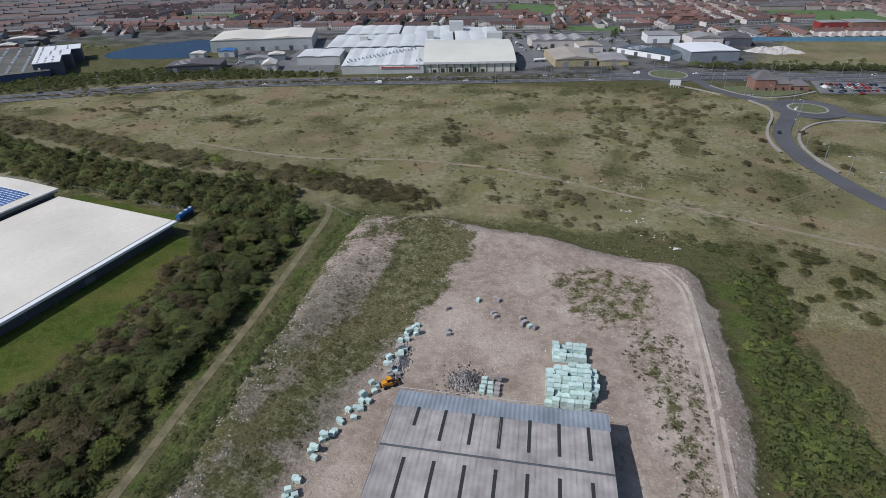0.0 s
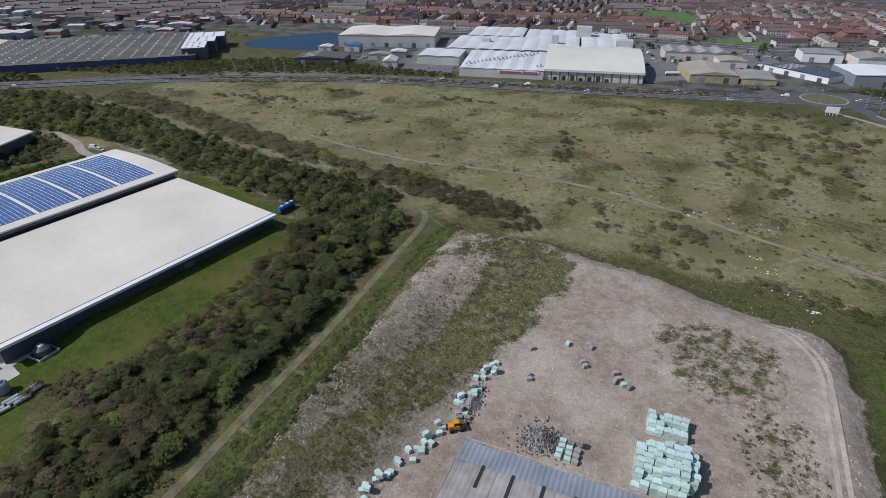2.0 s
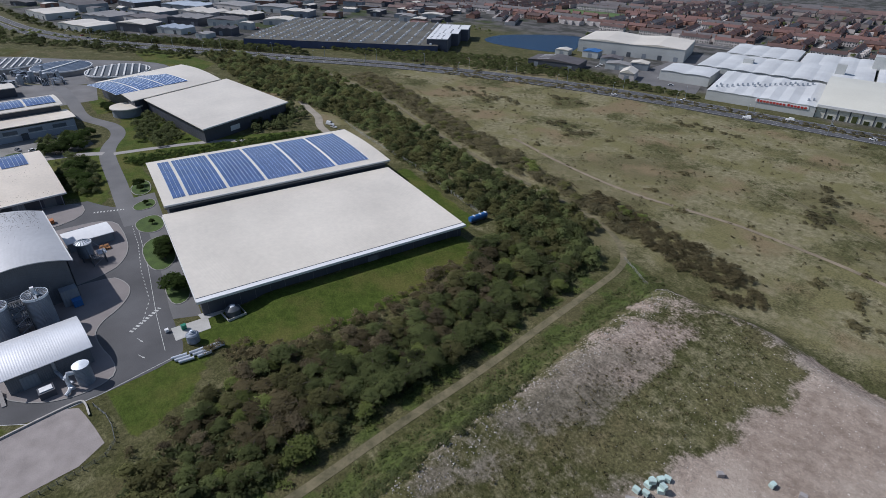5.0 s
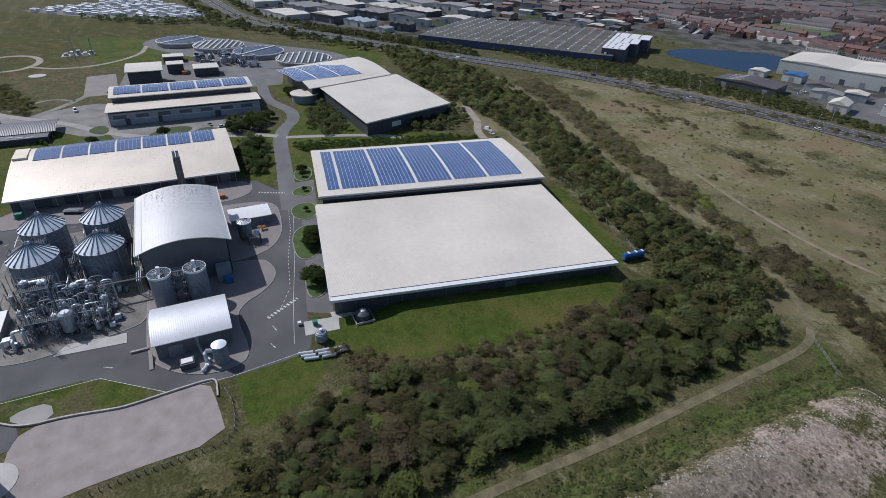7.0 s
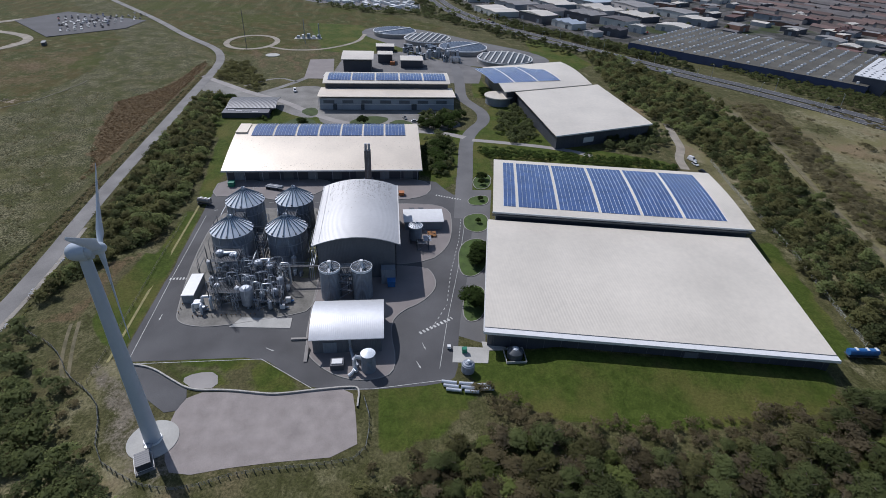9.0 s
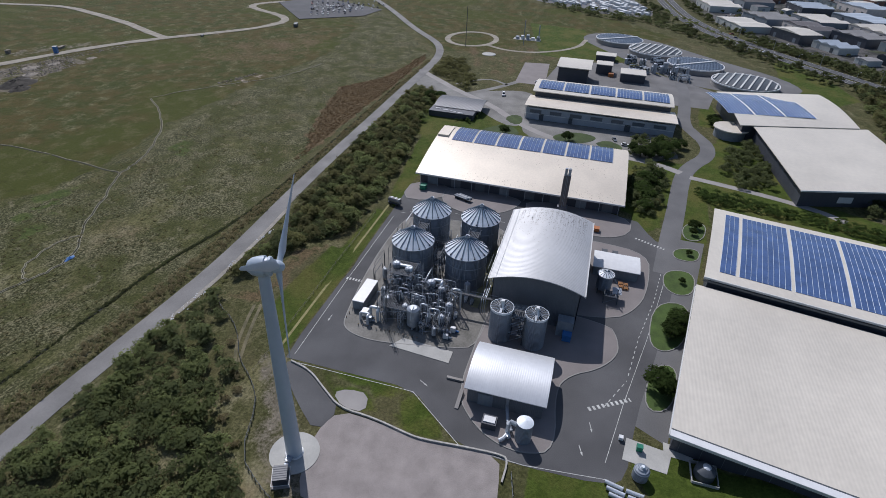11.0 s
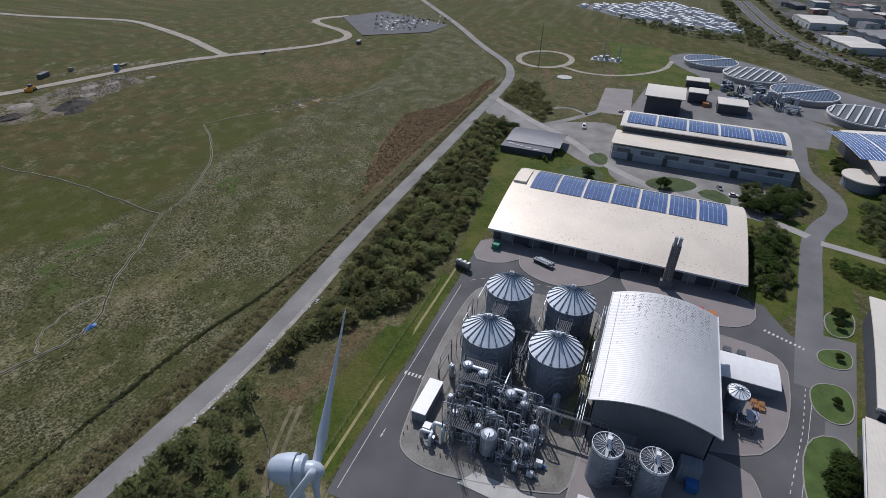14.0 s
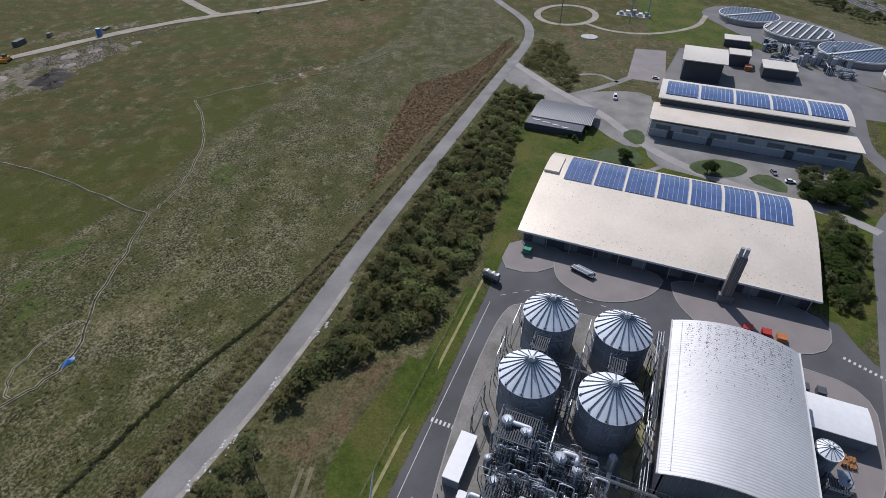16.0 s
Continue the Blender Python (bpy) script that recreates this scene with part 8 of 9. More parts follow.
thicket("shrubbery", scatter([[(-333.7, 170.9), (-349.0, 187.9), (-355.8, 221.0), (-327.9, 214.7), (-313.7, 194.9), (-315.7, 170.9)], [(-379.8, 119.8), (-394.3, 137.8), (-333.8, 133.9), (-326.3, 116.1), (-345.9, 113.1)], [(-331.9, 66.8), (-343.4, 81.4), (-323.7, 84.6), (-284.3, 76.4), (-285.6, 67.1)], [(-352, 64), (-380, 70), (-384, 94), (-360, 90)]], 3.8, 68), LEAVES[1], 5.0, 4.4, 420, 0.28, 92, "dense dark shrubbery and small trees", 0.4)
thicket("shrubbery", scatter([[(-383, -24), (-366, -26), (-366, -38), (-384, -38)], [(-378, 66), (-385, 92), (-376, 92), (-370, 66)]], 3, 65), EVERGREEN, 3.0, 2.2, 160, 0.28, 91, "clipped dark shrubs by the offices")

# dark ditch along the field, beside the access road
DITCH = chaikin([(-90, -99), (-150, -97), (-178, -96), (-194, -94), (-222, -88), (-262, -88), (-340, -91), (-430, -94)], 2)
ditch_spots = [(xa + (xb - xa) * k / 24 + float(rs.normal(0, .35)), ya + (yb - ya) * k / 24 + float(rs.normal(0, .3))) for (xa, ya), (xb, yb) in zip(DITCH, DITCH[1:]) for k in range(24)]
thicket("ditch_growth", ditch_spots, LEAVES[1], 1.5, 0.4, 22, 0.2, 97, "dark rank growth in a field ditch")
setting("ditch_bed", strip(Build(), DITCH, -0.5, 0.5, -0.6, 0.02, height1), mat("wet_peat", (0.022, 0.022, 0.013), 0.3, 0.4, 0.9), "dark wet bed of a field ditch", "ditch")
# litter blown into the grass
lit = Build()
for k in range(150):
    x, y, sp = ((18, 261, 6), (45, 260, 5), (44, 229, 1.5), (47, 219, 3), (53, 204, 4), (60, 198, 1), (-194, -72.3, 1.6), (-178, -71, 1.5), (-171, -72, 2.2), (-164, -72, 2.6), (-213, -72.4, 1.6), (-218, -71.4, 1.0))[k % 12]
    x, y, q = x + rs.normal(0, sp), y + rs.normal(0, min(sp, 4) * (0.3 if y < 0 else 0.5)), rs.uniform(0.12, 0.5)
    z, a = height1(x, y), rs.uniform(0, 6)
    lit.add([(x + q * math.cos(a + t), y + q * math.sin(a + t) * 0.8, z + 0.12) for t in (0, 1.6, 3.1, 4.7)] + [(x, y, z + 0.12 + q * 0.5)], [(0, 1, 4), (1, 2, 4), (2, 3, 4), (3, 0, 4), (3, 2, 1, 0)])
tagged(lit.object("litter", WHITE), "white scraps of litter in rough grass", "litter", kind="stuff")


# ---- vehicles ----
def car(paint, name="car", label="", long=4.3, wide=1.75, tall=1.45, van=False):
    t = thing(name, label, "van" if van else "car", None, "parked vehicles")
    h = tall * 0.55
    prof = [(-long / 2, 0.3), (long / 2, 0.3), (long / 2, h * 0.85), (long * 0.28, h), (-long * 0.45, h * 1.02), (-long / 2, h * 0.9)]
    n = len(prof)
    part("body", Build().add([(x, -wide / 2, z) for x, z in prof] + [(x, wide / 2, z) for x, z in prof], [tuple(range(n)), tuple(range(2 * n - 1, n - 1, -1))] + [(i, (i + 1) % n, n + (i + 1) % n, n + i) for i in range(n)]), paint, t)
    a, b2 = (-long * 0.47, long * 0.28) if van else (-long * 0.38, long * 0.24)
    w = wide * 0.44
    part("cabin", Build().add([(a, -w, h * 0.98), (b2, -w, h * 0.98), (b2, w, h * 0.98), (a, w, h * 0.98), (a + 0.35, -w * .85, tall), (b2 - 0.7, -w * .85, tall), (b2 - 0.7, w * .85, tall), (a + 0.35, w * .85, tall)], [(0, 1, 5, 4), (1, 2, 6, 5), (2, 3, 7, 6), (3, 0, 4, 7)]), paint if van else GLASSDARK, t)
    part("roof", Build().box(a + 0.33, b2 - 0.68, -w * .86, w * .86, tall - 0.02, tall + 0.04), paint, t)
    if van:
        part("windscreen", Build().add([(b2 + 0.02, -w * .9, h * 1.05), (b2 + 0.02, w * .9, h * 1.05), (b2 - 0.62, w * .8, tall - .05), (b2 - 0.62, -w * .8, tall - .05)], [(0, 1, 2, 3)]), GLASSDARK, t)
    for x in (-long * 0.31, long * 0.31):
        for y in (-wide / 2 + 0.05, wide / 2 - 0.05):
            part("wheel", Build().tube([(x, y - 0.1, 0.32), (x, y + 0.1, 0.32)], 0.32, 10), RUBBER, t)
    return t


SILVER = mat("silver_car_paint", (0.42, 0.43, 0.44), 0.05, 0.5, 0.3, metal=0.6)
BLACKPAINT = mat("black_car_paint", (0.02, 0.02, 0.023), 0.1, 0.5, 0.25)
DARKBLUE = mat("dark_blue_car_paint", (0.02, 0.04, 0.12), 0.1, 0.5, 0.3)
CARS = [car(p, "car", lab) for p, lab in ((WHITE, "small white parked hatchback car"), (SILVER, "silver grey parked saloon car"), (BLACKPAINT, "black parked saloon car"), (DARKBLUE, "dark blue parked hatchback car"), (RED, "bright red parked hatchback car"))]
VAN = car(WHITE, "van", "white panel van standing on tarmac", 5.4, 2.0, 2.3, True)
for ob, (x, y, r) in zip(CARS + [VAN], ((-366, 64, 100), (-372, 58, 20), (-370, 69, 10), (216, 452, 0), (230, 452, 5), (-302, 74.5, 70))):
    ob.matrix_world = pose(x, y, 0.14, 0, 0, r)
rs = np.random.RandomState(77)


def parked(pts, seed, choice=None, z=0.1, turn=0.0, jitter=4):
    r = np.random.RandomState(seed)
    for x, y in pts:
        k = r.choice(6, p=choice or [.28, .24, .2, .14, .07, .07])
        src = VAN if k == 5 else CARS[k]
        copy_thing(src, pose(x + r.uniform(-.3, .3), y + r.uniform(-.3, .3), z, 0, 0, turn + r.uniform(-jitter, jitter)))


setting("pavement", Build().prism([(201, 449), (250, 455), (262, 484), (208, 488)], -0.2, 0.5), ROADGREY, "asphalt car park beside a pub", "pavement")
parked([(207 + 3.2 * i + 2 * j, 456 + 0.3 * i + 9.5 * j) for j in range(3) for i in range(14) if rs.rand() < 0.75], 1, [.12, .2, .3, .2, .14, .04], 0.5, 100)
parked([(-640 - 6 * i - 8 * j, -262 + 4.2 * i - 9 * j + 0) for j in range(4) for i in range(13) if rs.rand() < 0.8], 2, [.3, .25, .25, .1, .02, .08], 0.4, 35, 12)
setting("pavement", Build().prism([(-680, -338), (-740, -313), (-694, -212), (-649, -216), (-601, -268)], -0.8, 0.30), DARKROAD, "grey compound of parked vehicles by the access road", "pavement")
parked([(-628 - 9 * i - 3.5 * j, -268 + 5 * j - 4.5 * i) for i in range(9) for j in range(8) if rs.rand() < 0.75], 12, [.16, .2, .3, .26, .02, .06], 0.32, 25, 14)
# vans and cars in the yards beyond the dual carriageway
parked([(-296 + 5.2 * i + 2 * j, 494 + 1.6 * i + 11 * j) for j in range(3) for i in range(7) if rs.rand() < 0.6] + [(-16 + 3.4 * i, 596 + 0.6 * i) for i in range(12) if rs.rand() < 0.7] + [(62 + 4 * i, 604 + i) for i in range(8) if rs.rand() < 0.7], 31, [.45, .2, .1, .08, .02, .15], 0.05, 20, 40)
# traffic on the dual carriageway
for off, spots in ((-9, (0.10, 0.26, 0.335, 0.395, 0.46, 0.60)), (9, (0.17, 0.30, 0.36, 0.43, 0.49, 0.68)), (-5, (0.22, 0.415)), (5, (0.385, 0.55))):
    pts = offset_line(DUAL, off)
    for s in spots:
        i = int(s * (len(pts) - 1))
        (x, y), (x2, y2) = pts[i], pts[i + 1]
        src = rs.choice([0, 0, 1, 2, 5, 0])
        ob = copy_thing(VAN if src == 5 else CARS[src], pose(x, y, 0.31, 0, 0, math.degrees(math.atan2(y2 - y, x2 - x))))
        tagged(ob, "white van on the dual carriageway" if src == 5 else ("white car on the dual carriageway", "silver car on the dual carriageway", "black car on the dual carriageway")[min(int(src), 2)])
for x, y, z, r, k in ((170, 404, .43, 60, 0), (143, 350, .43, 80, 2), (150, 437, .43, -30, 1), (-302, 214, .1, 20, 5), (-296, 213, .1, 10, 0), (-286, 212, .1, 35, 2), (-430, -18, .1, 10, 5), (-471, 0, .1, 90, 0)):
    ob = copy_thing(VAN if k == 5 else CARS[k], pose(x, y, z, 0, 0, r))


def trailer(x, y, turn, paint, label, long=9.0, load=True):
    t = thing("lorry_trailer", label, "trailer", pose(x, y, 0.1, 0, 0, turn))
    part("bed", Build().box(-long / 2, long / 2, -1.2, 1.2, 0.9, 1.2), DARKSTEEL, t)
    if load:
        part("tank", Build().tube([(-long / 2 + 0.2, 0, 2.2), (-long / 2 + 0.5, 0, 2.2), (long / 2 - 0.5, 0, 2.2), (long / 2 - 0.2, 0, 2.2)], 1.15, 12), paint, t, smooth=True)
        for k in (-0.25, 0.1, 0.4):
            part("strap", Build().box(long * k - 0.35, long * k + 0.35, -0.7, 0.7, 3.2, 3.42), WHITE, t, "pale walkway plate")
    for k in (-0.38, -0.25, 0.3):
        for y2 in (-1.0, 1.0):
            part("wheel", Build().tube([(long * k, y2 - 0.2, 0.45), (long * k, y2 + 0.2, 0.45)], 0.45, 10), RUBBER, t)


trailer(-147.5, 191.5, 85, BLUE, "bright blue tank trailer by the warehouse corner", 9.5)
trailer(-256, -33, 75, RUST, "dark flatbed trailer loaded with scrap", 6.0)
trailer(-271, -6, 70, DARKSTEEL, "flatbed lorry loaded with steel on the apron", 8.5, False)
t = thing("steel_load", "jumbled load of steel sections on a lorry", "load", pose(-271, -6, 1.3, 0, 0, 70))
for k in range(6):
    part("section", Build().box(-4 + 0.3 * k, 2.5 + 0.3 * k, -1 + 0.36 * k, -0.75 + 0.36 * k, 0, 0.3 + 0.25 * (k % 3)), STEEL if k % 2 else WHITE, t)
for k in range(6):
    p = WAREHOUSE @ Vector((12 + k * 9.5 + (k % 2) * 3, 106.2, 0))
    t = thing("intermediate_tank", "small white plastic container on the grass strip", "container", pose(p.x, p.y, 0.05, 0, 0, 12 * k), "white containers")
    part("body", Build().box(-1.1, 1.1, -0.8, 0.8, 0.15, 1.3), WHITE, t)
    part("pallet", Build().box(-1.15, 1.15, -0.85, 0.85, 0, 0.15), TIMBER, t)


# ---- lamps along the main roads ----
def street_lamp(h=10.0):
    t = thing("street_lamp", "tall pale steel street lamp with one arm", "street lamp", None, "street lamps")
    part("pole", Build().cyl(0, 0, 0, h, 0.16, 6, 0.1), STEEL, t)
    part("arm", Build().tube([(0, 0, h - 0.1), (0, 1.0, h + 0.3), (0, 2.2, h + 0.4)], 0.07, 4), STEEL, t)
    part("lantern", Build().box(-0.2, 0.2, 1.9, 2.9, h + 0.3, h + 0.5), TRIM, t)
    return t


LAMP = street_lamp()
first = True
for off, flip in ((-13.5, 0), (13.5, 180)):
    pts, run = offset_line(DUAL, off), 0.0
    for (x, y), (x2, y2) in zip(pts, pts[1:]):
        n = math.hypot(x2 - x, y2 - y)
        run += n
        if run > 36 and -760 < x < 320:
            run = 0
            m = pose(x, y, 0, 0, 0, math.degrees(math.atan2(y2 - y, x2 - x)) + flip)
            if first:
                LAMP.matrix_world, first = m, False
            else:
                copy_thing(LAMP, m)
for i in range(2, len(LINK) - 2, 4):
    copy_thing(LAMP, pose(LINK[i][0] + 7, LINK[i][1] + 2, 0, 0, 0, 90))

# ---- lake ----
setting("lake", Build().prism(chaikin([(-448, 498), (-350, 517), (-352, 548), (-374, 584), (-398, 628), (-440, 590), (-470, 546)], 2, True), -0.5, 0.12), WATER, "deep blue still lake", "water")

# ---- the pale factory over the road ----
FACTROOF = mat("pale_factory_roof", (0.56, 0.57, 0.56), 0.14, 0.05, 0.55, fine=1)
FACT = pose(-175, 466, 0, 0, 0, 11)
fac = thing("factory", "sprawling pale factory with white roofs beyond the dual carriageway", "factory", FACT)
part("front_wall", Build().box(0, 72, 0, 60, -0.3, 7.2), LIGHTCLAD, fac, "pale grey front cladding")
for i in range(6):
    xa = i * 12
    part("front_roof", Build().add([(xa, -0.3, 7.2), (xa + 6, -0.3, 7.9), (xa + 12, -0.3, 7.2), (xa, 62, 10.4), (xa + 6, 62, 11.2), (xa + 12, 62, 10.4), (xa, 62, 6), (xa + 12, 62, 6)], [(0, 1, 4, 3), (1, 2, 5, 4), (0, 2, 1), (3, 4, 5, 7, 6), (0, 3, 6), (2, 7, 5)]), FACTROOF, fac, "pale low-pitched roof bay")
    for q in range(6):
        part("rooflight", Build().add([(xa + 1.6, 6 + q * 9, 7.55 + q * .48), (xa + 4.6, 6 + q * 9, 7.9 + q * .48), (xa + 4.6, 10 + q * 9, 8.12 + q * .48), (xa + 1.6, 10 + q * 9, 7.77 + q * .48)], [(0, 1, 2, 3)]), CREAMCLAD, fac, "yellowed rooflight")
part("side_wall", Build().box(72.4, 152, 2, 78, -0.3, 8.6), CREAMCLAD, fac, "cream cladding with dark bays")
part("side_roof", Build().arch(72, 153, 1, 80, 8.8, 5.0, 0.3, "y", 14, back=14), mat("cream_membrane_roof", (0.60, 0.585, 0.50), 0.08, 0.05, 0.5, fine=1), fac, "large domed cream roof", True)
part("eave_band", Build().box(72.2, 153, 0.6, 1.8, 7.2, 9.0), TRIM, fac, "white eave band")
for i in range(11):
    part("bay_joint", Build().box(78 + i * 7, 78.7 + i * 7, 1.7, 2.2, 0, 7.4), DARKCLAD, fac, "dark vertical bay joint")
for i in range(7):
    part("ivy_patch", Build().box(80 + i * 7, 83 + i * 7, 1.6, 2.1, 0, 2.5 + (i * 7 % 3)), LEAVES[1], fac, "green climber on the wall")
sgn = part("sign_board", Build().box(34, 68, -0.35, -0.05, 4.4, 6.6), bpy.data.materials["white_paint"], fac, "pale sign board")
for i in range(15):
    part("sign_bar", Build().box(35.0 + i * 2.1 + (0.8 if i > 8 else 0), 36.5 + i * 2.1 + (0.8 if i > 8 else 0), -0.6, -0.34, 4.7, 6.0 + 0.4 * (i % 9 == 0)), RED, sgn, "red bar on the sign")
for x0, x1, y0, y1, h in ((-28, 60, 78, 150, 9), (-20, 40, 150, 210, 10), (42, 100, 82, 210, 8.5), (102, 150, 82, 190, 9), (-48, -8, 40, 76, 8)):
    part("block_wall", Build().box(x0, x1, y0, y1, -0.3, h), LIGHTCLAD, fac)
    n = max(2, int((x1 - x0) / 14))
    for i in range(n):
        w = (x1 - x0) / n
        part("block_roof", Build().arch(x0 + i * w, x0 + i * w + w, y0 - 0.5, y1 + 0.5, h, 0.7, 0.3, "x", 4), FACTROOF, fac, "pale pitched roof bay")
for x, y, w, h in ((72, 118, 7, 17), (96, 165, 16, 19), (135, 112, 16, 15), (2, 112, 8, 13)):
    part("tower", Build().box(x, x + w, y, y + w * 0.8, 8, h), LIGHTCLAD, fac, "boxy rooftop tower")
for i in range(26):
    part("roof_vent", Build().box(4 + (i * 23) % 66, 5.2 + (i * 23) % 66, 8 + (i * 17) % 48, 9.6 + (i * 17) % 48, 7.6, 9.8 + ((i * 17) % 48) * .05), STEEL, fac, "small roof vent")


def block(x, y, w, d, h, turn, wall, roof, label, rise=1.6, bays=1, name="industrial_building", lights=0):
    t = thing(name, label, "building", pose(x, y, 0, 0, 0, turn), "industrial buildings")
    wl = part("wall", Build().box(-w / 2, w / 2, -d / 2, d / 2, -0.3, h), wall, t)
    for i in range(bays):
        a, b2 = -w / 2 + w * i / bays, -w / 2 + w * (i + 1) / bays
        m = (a + b2) / 2
        part("roof", Build().add([(a, -d / 2 - .4, h), (m, -d / 2 - .4, h + rise), (b2, -d / 2 - .4, h), (a, d / 2 + .4, h), (m, d / 2 + .4, h + rise), (b2, d / 2 + .4, h)], [(0, 1, 4, 3), (1, 2, 5, 4), (0, 2, 1), (3, 4, 5)]), roof, t)
        for k in range(lights):
            yy = -d / 2 + d * (k + 0.5) / lights
            part("rooflight", Build().add([(a + w / bays * .15, yy - .6, h + rise * .3 + .06), (a + w / bays * .4, yy - .6, h + rise * .8 + .06), (a + w / bays * .4, yy + .6, h + rise * .8 + .06), (a + w / bays * .15, yy + .6, h + rise * .3 + .06)], [(0, 1, 2, 3)]), TRIM, t, "pale rooflight")
    for k in range(max(1, int(w / 14))):
        xx = -w / 2 + (k + 0.5) * w / max(1, int(w / 14))
        part("door", Build().box(xx - 2, xx + 2, -d / 2 - 0.12, -d / 2 + 0.05, 0, min(4.5, h * .7)), DARKSTEEL if k % 2 else BLUEGREY, wl, "roller door")
    return t


GREYROOF = mat("grey_factory_roof", (0.26, 0.25, 0.24), 0.2, 0.08, 0.7, fine=1)
TANROOF = mat("tan_factory_roof", (0.33, 0.29, 0.24), 0.15, 0.08, 0.75, fine=1)
YELLOWBRICK = mat("yellow_brick", (0.36, 0.305, 0.185), 0.25, 0.3, 0.85)
block(-308, 590, 105, 62, 12, 18, LIGHTCLAD, WHITEROOF, "big pale warehouse near the lake", 2.0, 2)
block(-318, 470, 48, 26, 6, 18, DARKCLAD, SLATE, "dark low shed beside a yard", 2.2, 1, lights=4)
block(-249, 479, 13, 18, 6, 20, RENDERWALL, WHITEROOF, "white gabled shed beside the road", 3.0)
block(-322, 532, 16, 14, 6, 15, LIGHTCLAD, BLUE, "small shed with a bright blue roof", 1.2)
block(-348, 520, 14, 12, 5, 15, LIGHTCLAD, WHITEROOF, "small yard shed with a white roof", 1.2)
block(-275, 505, 22, 12, 5, 20, LIGHTCLAD, GREYROOF, "small yard shed with a grey roof", 1.5)
block(-292, 520, 20, 14, 5.5, 25, LIGHTCLAD, SLATE, "low yard shed with a dark slate roof", 1.8)
block(-262, 520, 16, 12, 6, 20, BLUEGREY, WHITEROOF, "pale blue yard shed with a white roof", 1.5)
block(21, 545, 38, 48, 6.5, 14, YELLOWBRICK, TANROOF, "yellow brick unit with a tan roof", 2.6, 1)
block(58, 546, 26, 34, 4.5, 8, YELLOWBRICK, GREYROOF, "low yellow brick unit with a grey roof", 1.2, 1)
block(8, 622, 58, 30, 8, 12, RENDERWALL, GREYROOF, "older rendered works with grey roofs", 2.2, 4, lights=3)
block(40, 600, 24, 22, 6, 12, RENDERWALL, TANROOF, "small rendered workshop with a tan roof", 1.6)
block(98, 582, 58, 26, 5, -40, WHITE, BLACKPAINT, "long low white unit with a black roof", 0.6, 1, lights=6)
block(146, 578, 46, 42, 9, 14, BLUEGREY, WHITE, "pale blue unit with a white roof", 1.0)
block(118, 660, 34, 26, 8, 6, WHITE, GREYROOF, "white box unit with an open door", 0.5)
block(158, 648, 32, 28, 8, 10, RENDERWALL, GREYROOF, "pale rendered workshop with a gabled grey roof", 3.0)
block(190, 650, 30, 26, 8, -8, DARKCLAD, SLATE, "dark clad workshop with a gabled slate roof", 3.5)
block(322, 762, 30, 16, 8, 8, mat("dull_red_cladding", (0.24, 0.035, 0.03), 0.2, 0.2, 0.6), GREYROOF, "red-fronted retail shed with a grey roof", 0.8)
block(360, 770, 40, 24, 8, 8, BRICK, GREYROOF, "brick retail unit with a grey roof", 0.8)
for i, (x, y, r, h) in enumerate(((208, 612, 17, 4.5), (226, 618, 15, 4.0), (218, 604, 13, 3.0), (236, 608, 10, 2.5))):
    tip_heap(x, y, r, h, 330 + i, mat("crushed_stone_%d" % i, (0.42, 0.39, 0.36), 0.25, 0.3, 0.95, fine=0.9, bump=0.6), "pale heap of crushed stone in a yard")
fence([(160, 668), (260, 672), (420, 690)], 14, 4.5, "long blue hoarding round a yard", 1, 0.2, BLUE, lambda x, y: 0.0)
hb = Build()
strip(hb, [(160, 668), (260, 672), (420, 690)], -0.15, 0.15, 0, 4.2)
setting("hoarding", hb, mat("blue_hoarding", (0.10, 0.24, 0.36), 0.2, 0.2, 0.6), "long blue hoarding round a yard", "hoarding")

# street behind the factory, yards and parked vehicles
STREET = chaikin([(-420, 668), (-300, 683), (-232, 693), (-157, 706), (-41, 719), (19, 713), (58, 707), (110, 710), (192, 752), (300, 800), (420, 830)], 2)
setting("road", strip(Build(), STREET, -6.5, 6.5, -0.3, 0.10), DARKROAD, "grey street between factory and houses", "road")
for w in (-7.6, 7.6):
    setting("footway", strip(Build(), offset_line(STREET, w), -1.1, 1.1, -0.3, 0.16), PALEWALK, "pale footway along the street", "pavement")
YARDGREY = mat("worn_yard_asphalt", (0.135, 0.132, 0.130), 0.35, 0.05, 0.9, fine=1.2)
setting("pavement", Build().prism([(-22, 500), (-47, 600), (-52, 690), (-30, 700), (76, 690), (84, 640), (74, 560), (2, 522)], -0.2, 0.14), YARDGREY, "worn grey yard beside the factory", "pavement")
setting("pavement", Build().prism([(-252, 470), (-256, 520), (-262, 620), (-236, 650), (-218, 580), (-196, 505), (-186, 474)], -0.2, 0.14), YARDGREY, "worn grey yard at the factory's side", "pavement")
parked([(-28, 604), (-22, 592), (-8, 595), (-5, 599), (-29, 618), (50, 585), (56, 660), (60, 663), (64, 666), (69, 659), (74, 657), (79, 656), (83, 656), (-30, 575), (-26, 566), (-34, 630), (-230, 500), (-225, 508), (-238, 540), (-236, 546), (-240, 560), (-212, 484)], 41, [.4, .2, .12, .1, .03, .15], 0.15, 20, 30)
trailer(-6, 538, 24, WHITE, "white box trailer parked in the yard", 12.0, True)

